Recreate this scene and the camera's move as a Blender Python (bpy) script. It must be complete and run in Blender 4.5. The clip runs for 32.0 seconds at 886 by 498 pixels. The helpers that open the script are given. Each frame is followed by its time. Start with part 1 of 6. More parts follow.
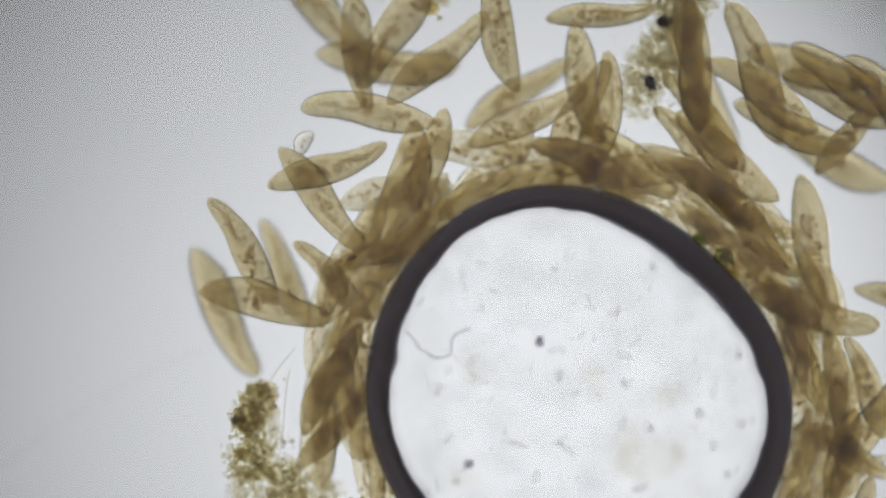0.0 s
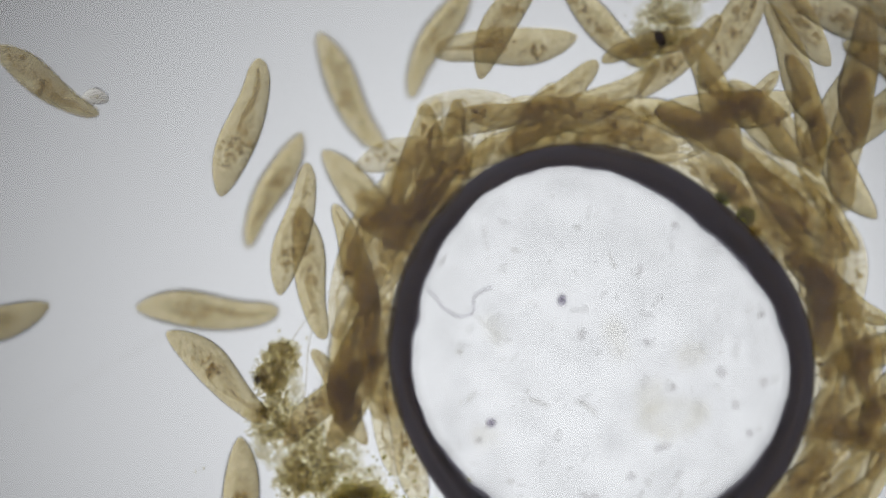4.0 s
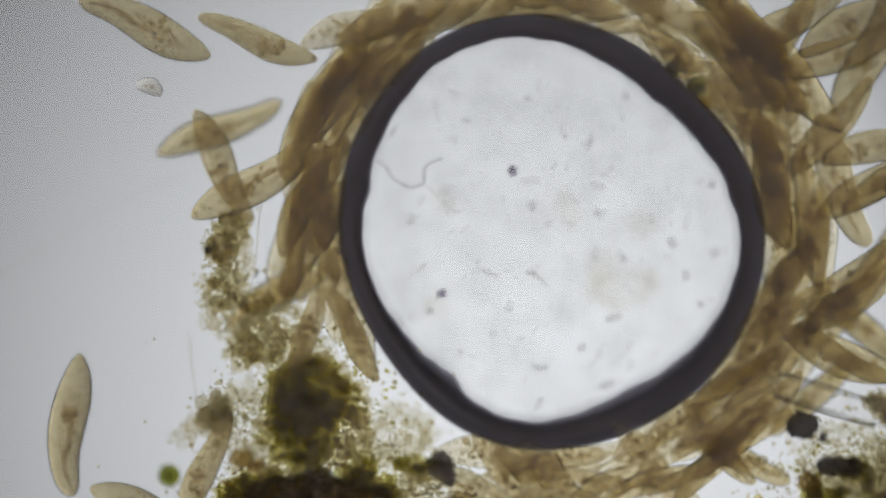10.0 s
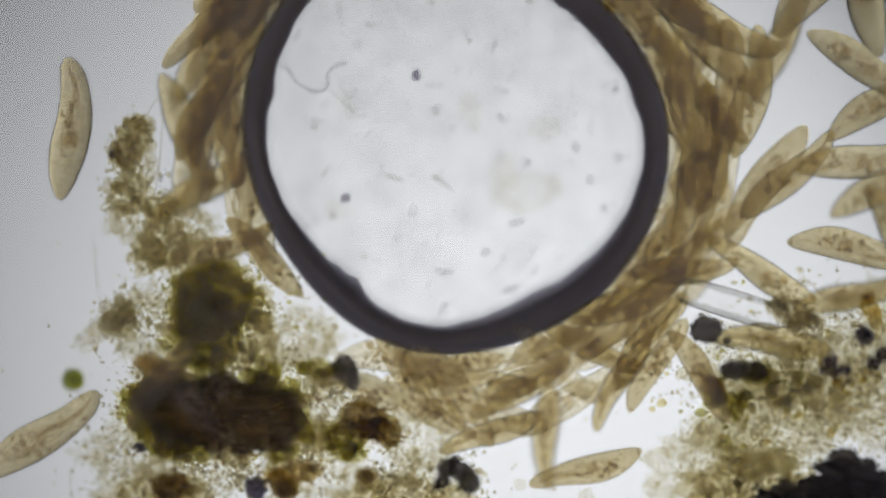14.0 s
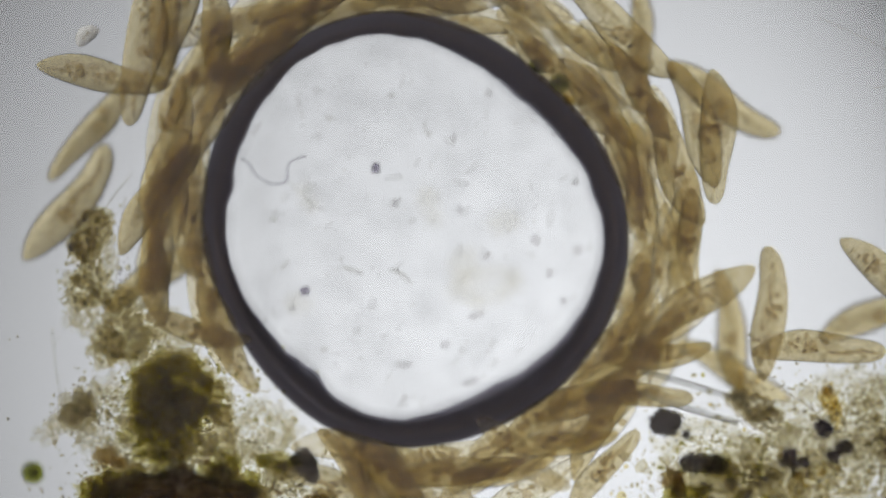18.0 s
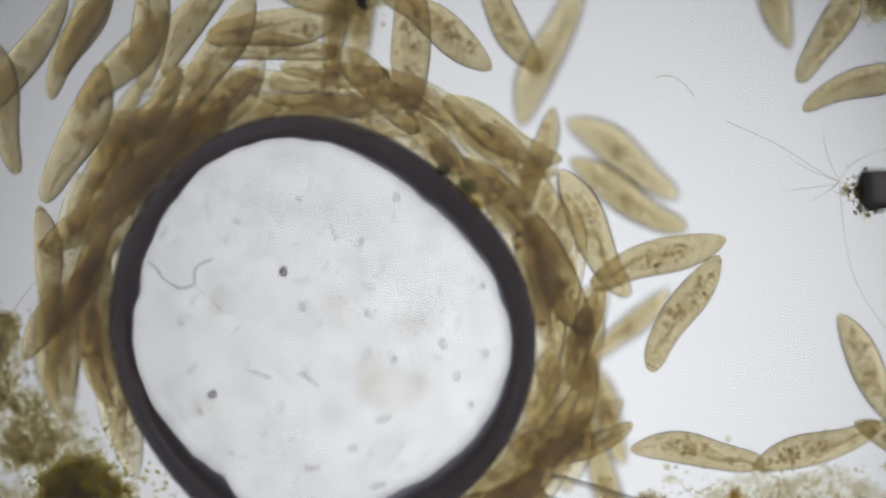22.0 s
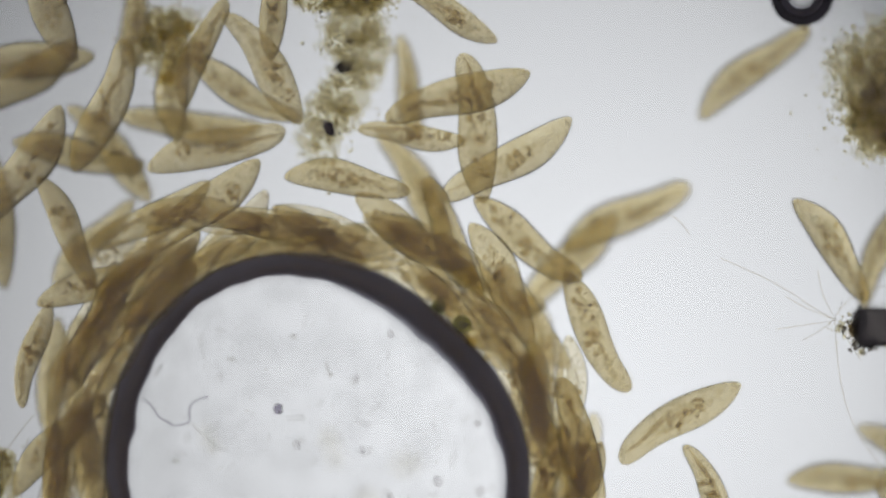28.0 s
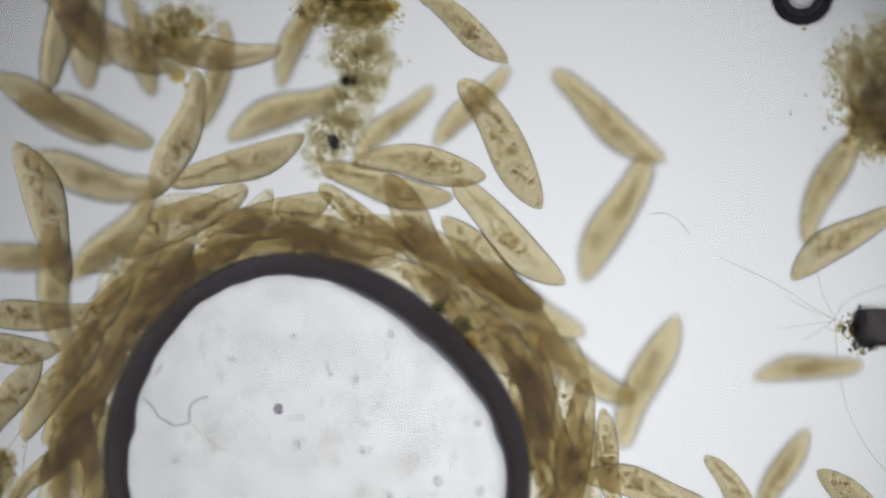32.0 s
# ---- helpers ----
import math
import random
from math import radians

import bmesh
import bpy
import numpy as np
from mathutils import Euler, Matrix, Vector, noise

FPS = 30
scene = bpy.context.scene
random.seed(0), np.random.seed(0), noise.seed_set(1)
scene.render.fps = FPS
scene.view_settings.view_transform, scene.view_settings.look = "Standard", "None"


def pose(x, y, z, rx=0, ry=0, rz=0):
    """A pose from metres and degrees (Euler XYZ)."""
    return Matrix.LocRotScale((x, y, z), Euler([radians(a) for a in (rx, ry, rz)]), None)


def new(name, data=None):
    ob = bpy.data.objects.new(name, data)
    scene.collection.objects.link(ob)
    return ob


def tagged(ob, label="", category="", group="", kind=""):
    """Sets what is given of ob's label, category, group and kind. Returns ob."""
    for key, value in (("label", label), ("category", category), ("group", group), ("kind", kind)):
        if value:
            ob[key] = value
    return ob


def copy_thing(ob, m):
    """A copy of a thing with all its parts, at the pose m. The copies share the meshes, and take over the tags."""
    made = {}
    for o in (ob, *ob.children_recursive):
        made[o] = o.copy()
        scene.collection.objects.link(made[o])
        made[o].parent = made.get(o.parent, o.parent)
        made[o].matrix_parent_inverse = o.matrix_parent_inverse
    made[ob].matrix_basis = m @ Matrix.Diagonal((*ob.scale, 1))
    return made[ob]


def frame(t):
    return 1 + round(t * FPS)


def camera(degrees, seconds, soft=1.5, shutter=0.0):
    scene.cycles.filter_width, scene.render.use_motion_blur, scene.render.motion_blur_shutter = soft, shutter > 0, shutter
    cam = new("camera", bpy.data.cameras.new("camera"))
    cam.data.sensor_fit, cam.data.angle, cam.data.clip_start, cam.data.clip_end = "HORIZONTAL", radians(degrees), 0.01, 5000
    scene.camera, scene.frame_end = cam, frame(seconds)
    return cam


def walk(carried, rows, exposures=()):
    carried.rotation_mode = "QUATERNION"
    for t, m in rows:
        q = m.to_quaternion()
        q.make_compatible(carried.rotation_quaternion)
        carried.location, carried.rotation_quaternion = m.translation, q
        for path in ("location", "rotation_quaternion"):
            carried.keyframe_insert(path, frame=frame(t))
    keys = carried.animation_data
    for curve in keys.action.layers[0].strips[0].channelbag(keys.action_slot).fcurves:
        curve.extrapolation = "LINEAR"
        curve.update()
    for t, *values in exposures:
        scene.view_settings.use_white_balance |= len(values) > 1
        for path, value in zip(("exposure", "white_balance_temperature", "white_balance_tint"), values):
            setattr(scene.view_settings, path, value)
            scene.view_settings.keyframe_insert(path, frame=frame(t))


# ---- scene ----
# Life under the microscope: swimming ciliates gather round an air bubble in the water film on a slide.
# The plan is drawn in micrometres, with its origin under the bubble's middle, and built a thousand times
# enlarged, as the objective shows it: one micrometre becomes one millimetre.
UM = 1e-3
DEPTH = 166.0      # depth of the water film
FOCUS = 124.0      # height of the sharp plane
RISE = 17000.0     # working distance of the objective


def at(x, y, z=0.0, turn=0.0, roll=0.0, pitch=0.0):
    """A pose from micrometres and degrees."""
    return pose(x * UM, y * UM, z * UM, roll, pitch, turn)


# ---- camera ----
cam = camera(math.degrees(2 * math.atan(784 / RISE)), 32.0, soft=2.5)
cam.data.dof.use_dof = True
cam.data.dof.focus_distance = RISE * UM
cam.data.dof.aperture_fstop = cam.data.lens * 1e-3 / (2 * RISE * UM * math.tan(radians(6.6)))

STAGE = [
    (0, -239, 274), (0.5, -241, 213), (1, -241, 202), (1.5, -241, 202), (2, -241, 202),
    (2.5, -241, 202), (3, -241, 202), (3.5, -259, 204), (4.5, -292, 196), (5.5, -313, 180),
    (6, -319, 18), (6.5, -322, -22), (7, -322, -22), (7.5, -322, -22), (8, -322, -22),
    (8.5, -322, -22), (9, -322, -22), (9.5, -233, -27), (10, -191, -28), (10.5, -142, -31),
    (11, -132, -31), (11.5, -132, -42), (12, -137, -148), (12.5, -138, -192), (13, -134, -192),
    (13.5, -34, -197), (15.5, -10, -198), (16, 4, -200), (16.5, 41, -200), (17, 45, -201),
    (17.5, 48, -134), (18, 51, -33), (18.5, 59, -34), (19, 149, -38), (19.5, 206, -41),
    (20, 206, -41), (20.5, 206, -41), (21, 208, -7), (21.5, 212, 87), (22, 215, 151),
    (22.5, 217, 223), (23, 221, 310), (23.5, 223, 370), (24, 224, 395), (24.5, 224, 394),
    (25, 224, 394), (25.5, 224, 394), (27.5, 224, 394), (32, 224, 394),
]
# late in the clip the focus is turned up a little
walk(cam, [(t, at(x, y, FOCUS + RISE + 14 * min(1, max(0, (t - 19) / 3.0)))) for t, x, y in STAGE],
     exposures=((0, 0.0), (3.5, 0.0), (5.5, -0.14), (12.2, -0.14), (13.0, -0.03), (16.0, 0.0), (32, 0.0)))

# ---- light: the microscope's illuminator below the slide inside an added shield, and an added fill light ----
scene.cycles.max_bounces = 64
scene.cycles.transmission_bounces = 64
scene.cycles.transparent_max_bounces = 64
scene.view_settings.exposure = 0.0
# even fill light, added to feed the pale veil on the bodies
world = bpy.data.worlds.new("veil_fill_light")
scene.world = world
world.use_nodes = True
world.node_tree.nodes["Background"].inputs[0].default_value = (1.0, 0.96, 1.02, 1)
world.node_tree.nodes["Background"].inputs[1].default_value = 0.46


# ---- materials ----
def nodes_of(name):
    m = bpy.data.materials.new(name)
    m.use_nodes = True
    t = m.node_tree
    t.nodes.clear()
    out = t.nodes.new("ShaderNodeOutputMaterial")
    return m, t, out


def add(t, kind, **inputs):
    n = t.nodes.new(kind)
    for k, v in inputs.items():
        n.inputs[k.replace("_", " ")].default_value = v
    return n


def micro(t, scale, detail=3.0, offset=0.0, stretch=1.0):
    """Noise with a grain of 1 / scale micrometres, shifted from thing to thing."""
    co = t.nodes.new("ShaderNodeTexCoord")
    info = t.nodes.new("ShaderNodeObjectInfo")
    mp = t.nodes.new("ShaderNodeMapping")
    mp.inputs["Scale"].default_value = (stretch / UM, 1 / UM, 1 / UM)
    t.links.new(co.outputs["Object"], mp.inputs["Vector"])
    shift = add(t, "ShaderNodeMath")
    shift.operation = "MULTIPLY"
    t.links.new(info.outputs["Random"], shift.inputs[0])
    shift.inputs[1].default_value = 900.0 + offset
    comb = t.nodes.new("ShaderNodeCombineXYZ")
    t.links.new(shift.outputs[0], comb.inputs["X"])
    t.links.new(comb.outputs[0], mp.inputs["Location"])
    n = add(t, "ShaderNodeTexNoise", Scale=scale, Detail=detail, Roughness=0.6)
    t.links.new(mp.outputs[0], n.inputs["Vector"])
    return n.outputs["Fac"]


def ramp(t, fac, stops):
    r = t.nodes.new("ShaderNodeValToRGB")
    while len(r.color_ramp.elements) < len(stops):
        r.color_ramp.elements.new(0.5)
    for e, (p, c) in zip(r.color_ramp.elements, stops):
        e.position, e.color = p, (*c, 1)
    t.links.new(fac, r.inputs[0])
    return r.outputs[0]


def add_veil(t, shader, out):
    """Mixes in a little pale diffuse that lifts the darks, in place of veiling glare."""
    d = t.nodes.new("ShaderNodeBsdfDiffuse")
    d.inputs[0].default_value = (0.90, 0.87, 0.92, 1)
    mix = t.nodes.new("ShaderNodeMixShader")
    mix.inputs[0].default_value = VEIL
    t.links.new(shader.outputs[0], mix.inputs[1])
    t.links.new(d.outputs[0], mix.inputs[2])
    t.links.new(mix.outputs[0], out.inputs[0])


VEIL = 0.045


def stained(name, lo, hi, scale=0.02, detail=4.0, a=0.3, b=0.7, stretch=1.0):
    """A clear body that stains the light on its way through, unevenly."""
    m, t, out = nodes_of(name)
    s = t.nodes.new("ShaderNodeBsdfTransparent")
    t.links.new(ramp(t, micro(t, scale, detail, 0.0, stretch), [(a, lo), (b, hi)]), s.inputs[0])
    add_veil(t, s, out)
    return m


def bending(name, ior, lo, hi, scale=0.02, detail=3.0, bump=0.0, bump_scale=0.2, a=0.3, b=0.7):
    """A stained body that bends the light, so that steep rims fall dark."""
    m, t, out = nodes_of(name)
    s = add(t, "ShaderNodeBsdfRefraction", Roughness=0.0, IOR=ior)
    t.links.new(ramp(t, micro(t, scale, detail), [(a, lo), (b, hi)]), s.inputs[0])
    if bump:
        relief = add(t, "ShaderNodeBump", Strength=bump, Distance=1.0 * UM)
        t.links.new(micro(t, bump_scale, 4.0, 70.0), relief.inputs["Height"])
        t.links.new(relief.outputs[0], s.inputs["Normal"])
    add_veil(t, s, out)
    return m


def matte(name, lo, hi):
    m, t, out = nodes_of(name)
    d = add(t, "ShaderNodeBsdfDiffuse", Roughness=0.8)
    t.links.new(ramp(t, micro(t, 0.003, 4.0), [(0.3, lo), (0.7, hi)]), d.inputs[0])
    t.links.new(d.outputs[0], out.inputs[0])
    return m


def cell_skin(name, ior, lo, hi):
    """The skin of a ciliate: cloudy in the large, grainy in the small, some paler than others."""
    m, t, out = nodes_of(name)
    s = add(t, "ShaderNodeBsdfRefraction", Roughness=0.0, IOR=ior)
    cloud = ramp(t, micro(t, 0.02, 3.0), [(0.3, lo), (0.7, hi)])
    grain = ramp(t, micro(t, 0.16, 3.0, 55.0), [(0.36, (0.93, 0.915, 0.87)), (0.58, (1, 1, 1))])
    info = t.nodes.new("ShaderNodeObjectInfo")
    pale = ramp(t, info.outputs["Random"], [(0.0, (0.94, 0.93, 0.90)), (1.0, (1.0, 1.0, 1.0))])
    for a, b in ((cloud, grain), (None, pale)):
        mul = t.nodes.new("ShaderNodeMixRGB")
        mul.blend_type = "MULTIPLY"
        mul.inputs[0].default_value = 1.0
        t.links.new(a or last, mul.inputs[1])
        t.links.new(b, mul.inputs[2])
        last = mul.outputs[0]
    t.links.new(last, s.inputs[0])
    add_veil(t, s, out)
    return m


def hazy(name, ior, lo, hi, scale, haze):
    """A bending skin with a painted haze: a translucent share that lifts its dark parts."""
    m, t, out = nodes_of(name)
    s = add(t, "ShaderNodeBsdfRefraction", Roughness=0.0, IOR=ior)
    t.links.new(ramp(t, micro(t, scale), [(0.3, lo), (0.7, hi)]), s.inputs[0])
    d = t.nodes.new("ShaderNodeBsdfTranslucent")
    d.inputs[0].default_value = (0.95, 0.92, 1.0, 1)
    mix = t.nodes.new("ShaderNodeMixShader")
    mix.inputs[0].default_value = haze
    t.links.new(s.outputs[0], mix.inputs[1])
    t.links.new(d.outputs[0], mix.inputs[2])
    t.links.new(mix.outputs[0], out.inputs[0])
    return m


def glow(name, middle, rim):
    """The frosted lens of the lamp: brightest off its middle, falling off to its rim."""
    m, t, out = nodes_of(name)
    e = t.nodes.new("ShaderNodeEmission")
    co = t.nodes.new("ShaderNodeTexCoord")
    mp = t.nodes.new("ShaderNodeMapping")
    mp.inputs["Location"].default_value = (*LAMP_SHIFT, 0)
    mp.inputs["Scale"].default_value = (*LAMP_SCALE, 0)
    g = t.nodes.new("ShaderNodeTexGradient")
    g.gradient_type = "SPHERICAL"
    t.links.new(co.outputs["Object"], mp.inputs[0])
    t.links.new(mp.outputs[0], g.inputs[0])
    t.links.new(ramp(t, g.outputs["Fac"], [(0.0, rim), (1.0, middle)]), e.inputs[0])
    t.links.new(e.outputs[0], out.inputs[0])
    return m


# the off-centre falloff puts the field's vignette into the glow colour
LAMP_SHIFT, LAMP_SCALE = (-0.44 / 2.8, 0.56 / 2.8), (1 / 2.8, 1 / 2.8)
M_LAMP = glow("frosted_lamp_lens", (1.83, 1.87, 1.94), (0.03, 0.03, 0.031))
M_SHIELD = matte("black_shield", (0.012, 0.012, 0.013), (0.02, 0.02, 0.021))
VEIL = 0.0
M_GLASS = stained("clear_glass", (0.995, 0.997, 0.996), (1, 1, 1), 0.0005)
# tint and haze put the rim's shade into the colour, darker on the small bubble
M_AIR = hazy("air_in_water", 0.75, (0.55, 0.54, 0.60), (0.62, 0.61, 0.66), 0.008, 0.34)
M_AIR_DARK = hazy("air_in_water_small", 0.75, (0.45, 0.44, 0.50), (0.52, 0.51, 0.56), 0.008, 0.10)
M_FACE = bending("flat_air_face", 0.75, (0.90, 0.90, 0.90), (1.0, 1.0, 1.0), 0.012, 7.0, a=0.3, b=0.56)
VEIL = 0.055
M_CELL = cell_skin("cytoplasm", 1.018, (0.832, 0.781, 0.615), (0.89, 0.846, 0.702))
VEIL = 0.045
M_CELL_PRESSED = cell_skin("pressed_cytoplasm", 1.012, (0.948, 0.923, 0.832), (0.974, 0.953, 0.880))
VEIL = 0.025
M_ENDOPLASM = stained("endoplasm", (0.90, 0.882, 0.82), (0.985, 0.98, 0.96), 0.05, 5.0, 0.36, 0.6)
M_NUCLEUS = stained("nucleus", (0.90, 0.86, 0.76), (0.96, 0.935, 0.87), 0.05)
M_VACUOLE = bending("food_vacuole", 1.012, (0.79, 0.735, 0.59), (0.92, 0.88, 0.765), 0.05)
M_VACUOLE_DARK = bending("full_food_vacuole", 1.014, (0.62, 0.57, 0.46), (0.82, 0.78, 0.67), 0.06)
M_VACUOLE_PALE = stained("pale_food_vacuole", (0.84, 0.80, 0.66), (0.95, 0.93, 0.85), 0.05)
M_WATER = bending("clear_vacuole", 0.994, (0.97, 0.97, 0.95), (1, 1, 1), 0.05)
M_GRAIN = stained("granules", (0.70, 0.65, 0.53), (0.89, 0.85, 0.74), 0.05)
M_GROOVE = stained("oral_groove", (0.78, 0.73, 0.60), (0.95, 0.92, 0.84), 0.045, 5.0)
M_GROOVE_PALE = stained("faint_oral_groove", (0.90, 0.87, 0.78), (0.98, 0.97, 0.93), 0.045, 5.0)
VEIL = 0.035
M_GREEN = stained("algal_slime", (0.85, 0.83, 0.65), (0.96, 0.947, 0.83), 0.06, 6.0)
M_BROWN = stained("dark_humus", (0.60, 0.54, 0.37), (0.85, 0.79, 0.60), 0.04, 6.0)
VEIL = 0.045
M_BARK = stained("bark", (0.15, 0.115, 0.05), (0.30, 0.232, 0.105), 0.07, 6.0, 0.35, 0.7, 0.14)
VEIL = 0.035
M_OLIVE = stained("olive_flocs", (0.865, 0.84, 0.735), (0.965, 0.95, 0.885), 0.04, 6.0)
M_TAN = stained("tan_flocs", (0.945, 0.935, 0.88), (0.992, 0.987, 0.968), 0.04, 6.0)
M_GOLD = stained("golden_resin", (0.87, 0.81, 0.58), (0.97, 0.935, 0.78), 0.06, 4.0)
M_RUST = stained("rusty_crumb", (0.74, 0.67, 0.48), (0.91, 0.86, 0.70), 0.06, 4.0)
VEIL = 0.05
M_INK = stained("black_grain", (0.19, 0.18, 0.175), (0.32, 0.30, 0.28), 0.06, 4.0)
M_VIOLET = stained("violet_grain", (0.30, 0.28, 0.36), (0.50, 0.48, 0.54), 0.08)
VEIL = 0.02
M_CRUMB = bending("clear_tan_crumbs", 1.012, (0.84, 0.82, 0.735), (0.98, 0.97, 0.93), 0.03)
M_CRUMB_DARK = bending("dark_crumbs", 1.014, (0.76, 0.73, 0.62), (0.93, 0.91, 0.83), 0.04)
GRAINS = {
    M_GREEN: stained("green_grains", (0.62, 0.61, 0.34), (0.90, 0.88, 0.68), 0.03),
    M_BROWN: stained("brown_grains", (0.52, 0.44, 0.32), (0.80, 0.72, 0.58), 0.03),
    M_OLIVE: stained("olive_grains", (0.78, 0.755, 0.64), (0.945, 0.93, 0.85), 0.03),
    M_TAN: stained("tan_grains", (0.875, 0.86, 0.775), (0.985, 0.977, 0.945), 0.03),
    M_RUST: stained("rusty_grains", (0.70, 0.60, 0.36), (0.90, 0.82, 0.62), 0.03),
    M_GOLD: stained("golden_grains", (0.85, 0.79, 0.56), (0.96, 0.925, 0.77), 0.03),
    M_INK: stained("black_grains", (0.30, 0.28, 0.26), (0.60, 0.57, 0.53), 0.03),
    M_VIOLET: stained("violet_grains", (0.5, 0.48, 0.54), (0.75, 0.73, 0.76), 0.03),
}
M_GREY = stained("grey_flocs", (0.81, 0.79, 0.71), (0.94, 0.92, 0.86), 0.04, 5.0)
M_ALGA = stained("algal_wall", (0.40, 0.42, 0.14), (0.60, 0.61, 0.25), 0.05)
GRAINS[M_GREY] = stained("grey_grains", (0.75, 0.73, 0.66), (0.92, 0.90, 0.84), 0.03)
SOFT = {
    M_TAN: stained("tan_clumps", (0.93, 0.915, 0.855), (0.988, 0.98, 0.95), 0.05, 5.0),
    M_GREEN: stained("green_clumps", (0.73, 0.71, 0.46), (0.94, 0.925, 0.73), 0.07, 5.0),
    M_OLIVE: stained("olive_clumps", (0.835, 0.81, 0.705), (0.96, 0.945, 0.88), 0.05, 5.0),
    M_BROWN: stained("brown_clumps", (0.62, 0.56, 0.38), (0.88, 0.83, 0.66), 0.05, 5.0),
    M_GREY: stained("grey_clumps", (0.855, 0.835, 0.77), (0.965, 0.955, 0.91), 0.05, 5.0),
}
M_HAIR = stained("fine_hair", (0.77, 0.745, 0.68), (0.89, 0.865, 0.81), 0.02)
M_CYST = bending("pale_cysts", 1.015, (0.86, 0.84, 0.72), (0.97, 0.96, 0.90), 0.03)
M_FRUSTULE = bending("glassy_silica", 1.012, (0.95, 0.95, 0.94), (1, 1, 1), 0.02)
M_SPECK = stained("smudge", (0.87, 0.865, 0.87), (0.955, 0.95, 0.945), 0.06)
M_DOT = stained("dark_speck", (0.50, 0.48, 0.54), (0.72, 0.70, 0.74), 0.08)
M_THREAD = stained("grey_thread", (0.70, 0.69, 0.72), (0.84, 0.835, 0.85), 0.05)
M_SMEAR = stained("faint_smear", (0.90, 0.895, 0.88), (0.97, 0.97, 0.965), 0.03)
M_STAIN = stained("yellowish_stain", (0.955, 0.948, 0.92), (0.99, 0.988, 0.978), 0.03, 5.0, 0.35, 0.62)
M_DROP = bending("clear_droplets", 1.0105, (0.985, 0.985, 0.98), (1, 1, 1), 0.03)
M_EDGE = stained("silica_edge", (0.42, 0.41, 0.39), (0.64, 0.63, 0.60), 0.03)
VEIL = 0.05
M_SMALL = bending("pale_cytoplasm", 1.02, (0.90, 0.88, 0.82), (0.97, 0.96, 0.93), 0.05)


# ---- making things ----
def part(name, bm, material, parent=None, label="", smooth=True):
    """One mesh object, drawn in micrometres, under a thing or a part."""
    me = bpy.data.meshes.new(name)
    bmesh.ops.scale(bm, vec=(UM, UM, UM), verts=bm.verts)
    bm.to_mesh(me)
    bm.free()
    me.materials.append(material)
    if smooth:
        me.shade_smooth()
    ob = new(name, me)
    ob.parent = parent
    return tagged(ob, label)


def tube(sections, n=14):
    """A closed skin over sections (centre, half width, half height), running along x."""
    bm = bmesh.new()
    rings = []
    for (cx, cy, cz), w, h in sections:
        rings.append([bm.verts.new((cx, cy + w * math.cos(6.2832 * k / n), cz + h * math.sin(6.2832 * k / n)))
                      for k in range(n)])
    for a, b in zip(rings, rings[1:]):
        for k in range(n):
            bm.faces.new((a[k], a[(k + 1) % n], b[(k + 1) % n], b[k]))
    bm.faces.new(rings[0][::-1])
    bm.faces.new(rings[-1])
    bmesh.ops.recalc_face_normals(bm, faces=bm.faces)
    return bm


def skin(bm, x, y, z, rx, ry, rz, seed, rough=0.35, grain=2.2, sub=3, turn=0.0, deep=0.0):
    """A lump with a knobbly, broken outline."""
    ca, sa = math.cos(radians(turn)), math.sin(radians(turn))
    for v in bmesh.ops.create_icosphere(bm, subdivisions=sub, radius=1)["verts"]:
        p = v.co.copy()
        k = 1 + rough * noise.noise(p * grain + Vector((seed * 7.3, seed * 3.1, 0))) + 0.5 * rough * noise.noise(p * grain * 3.1 + Vector((0, seed * 5.7, 9)))
        px, py = p.x * k * rx, p.y * k * ry
        v.co = (x + px * ca - py * sa, y + px * sa + py * ca, max(1.0, z + p.z * k * (deep if deep and p.z < 0 else rz)))


ICO = bmesh.new()
bmesh.ops.create_icosphere(ICO, subdivisions=1, radius=1)
ICO_V = np.array([v.co[:] for v in ICO.verts])
ICO_F = np.array([[v.index for v in f.verts] for f in ICO.faces])
ICO.free()


def crumbs(name, places, material, parent, seed):
    """Many small uneven grains in one mesh: places are rows of x, y, z, radius."""
    g = np.random.RandomState(seed)
    p = np.array(places, float)
    n = len(p)
    v = ICO_V[None] * g.uniform(0.6, 1.5, (n, 1, 3)) * g.uniform(0.8, 1.2, (n, 12, 1)) * p[:, None, 3:4] + p[:, None, :3]
    f = ICO_F[None] + 12 * np.arange(n)[:, None, None]
    me = bpy.data.meshes.new(name)
    me.from_pydata((v.reshape(-1, 3) * UM).tolist(), [], f.reshape(-1, 3).tolist())
    me.materials.append(material)
    ob = new(name, me)
    ob.parent = parent
    return tagged(ob, kind="stuff")


def hair(name, points, r, parent, material=None):
    """A fine thread through points (micrometres)."""
    cu = bpy.data.curves.new(name, "CURVE")
    cu.dimensions = "3D"
    cu.bevel_depth, cu.bevel_resolution, cu.resolution_u = r * UM, 1, 6
    sp = cu.splines.new("NURBS")
    sp.points.add(len(points) - 1)
    for q, (x, y, z) in zip(sp.points, points):
        q.co = (x * UM, y * UM, z * UM, 1)
    sp.use_endpoint_u, sp.order_u = True, min(4, len(points))
    cu.materials.append(material or M_HAIR)
    ob = new(name, cu)
    ob.parent = parent
    return ob


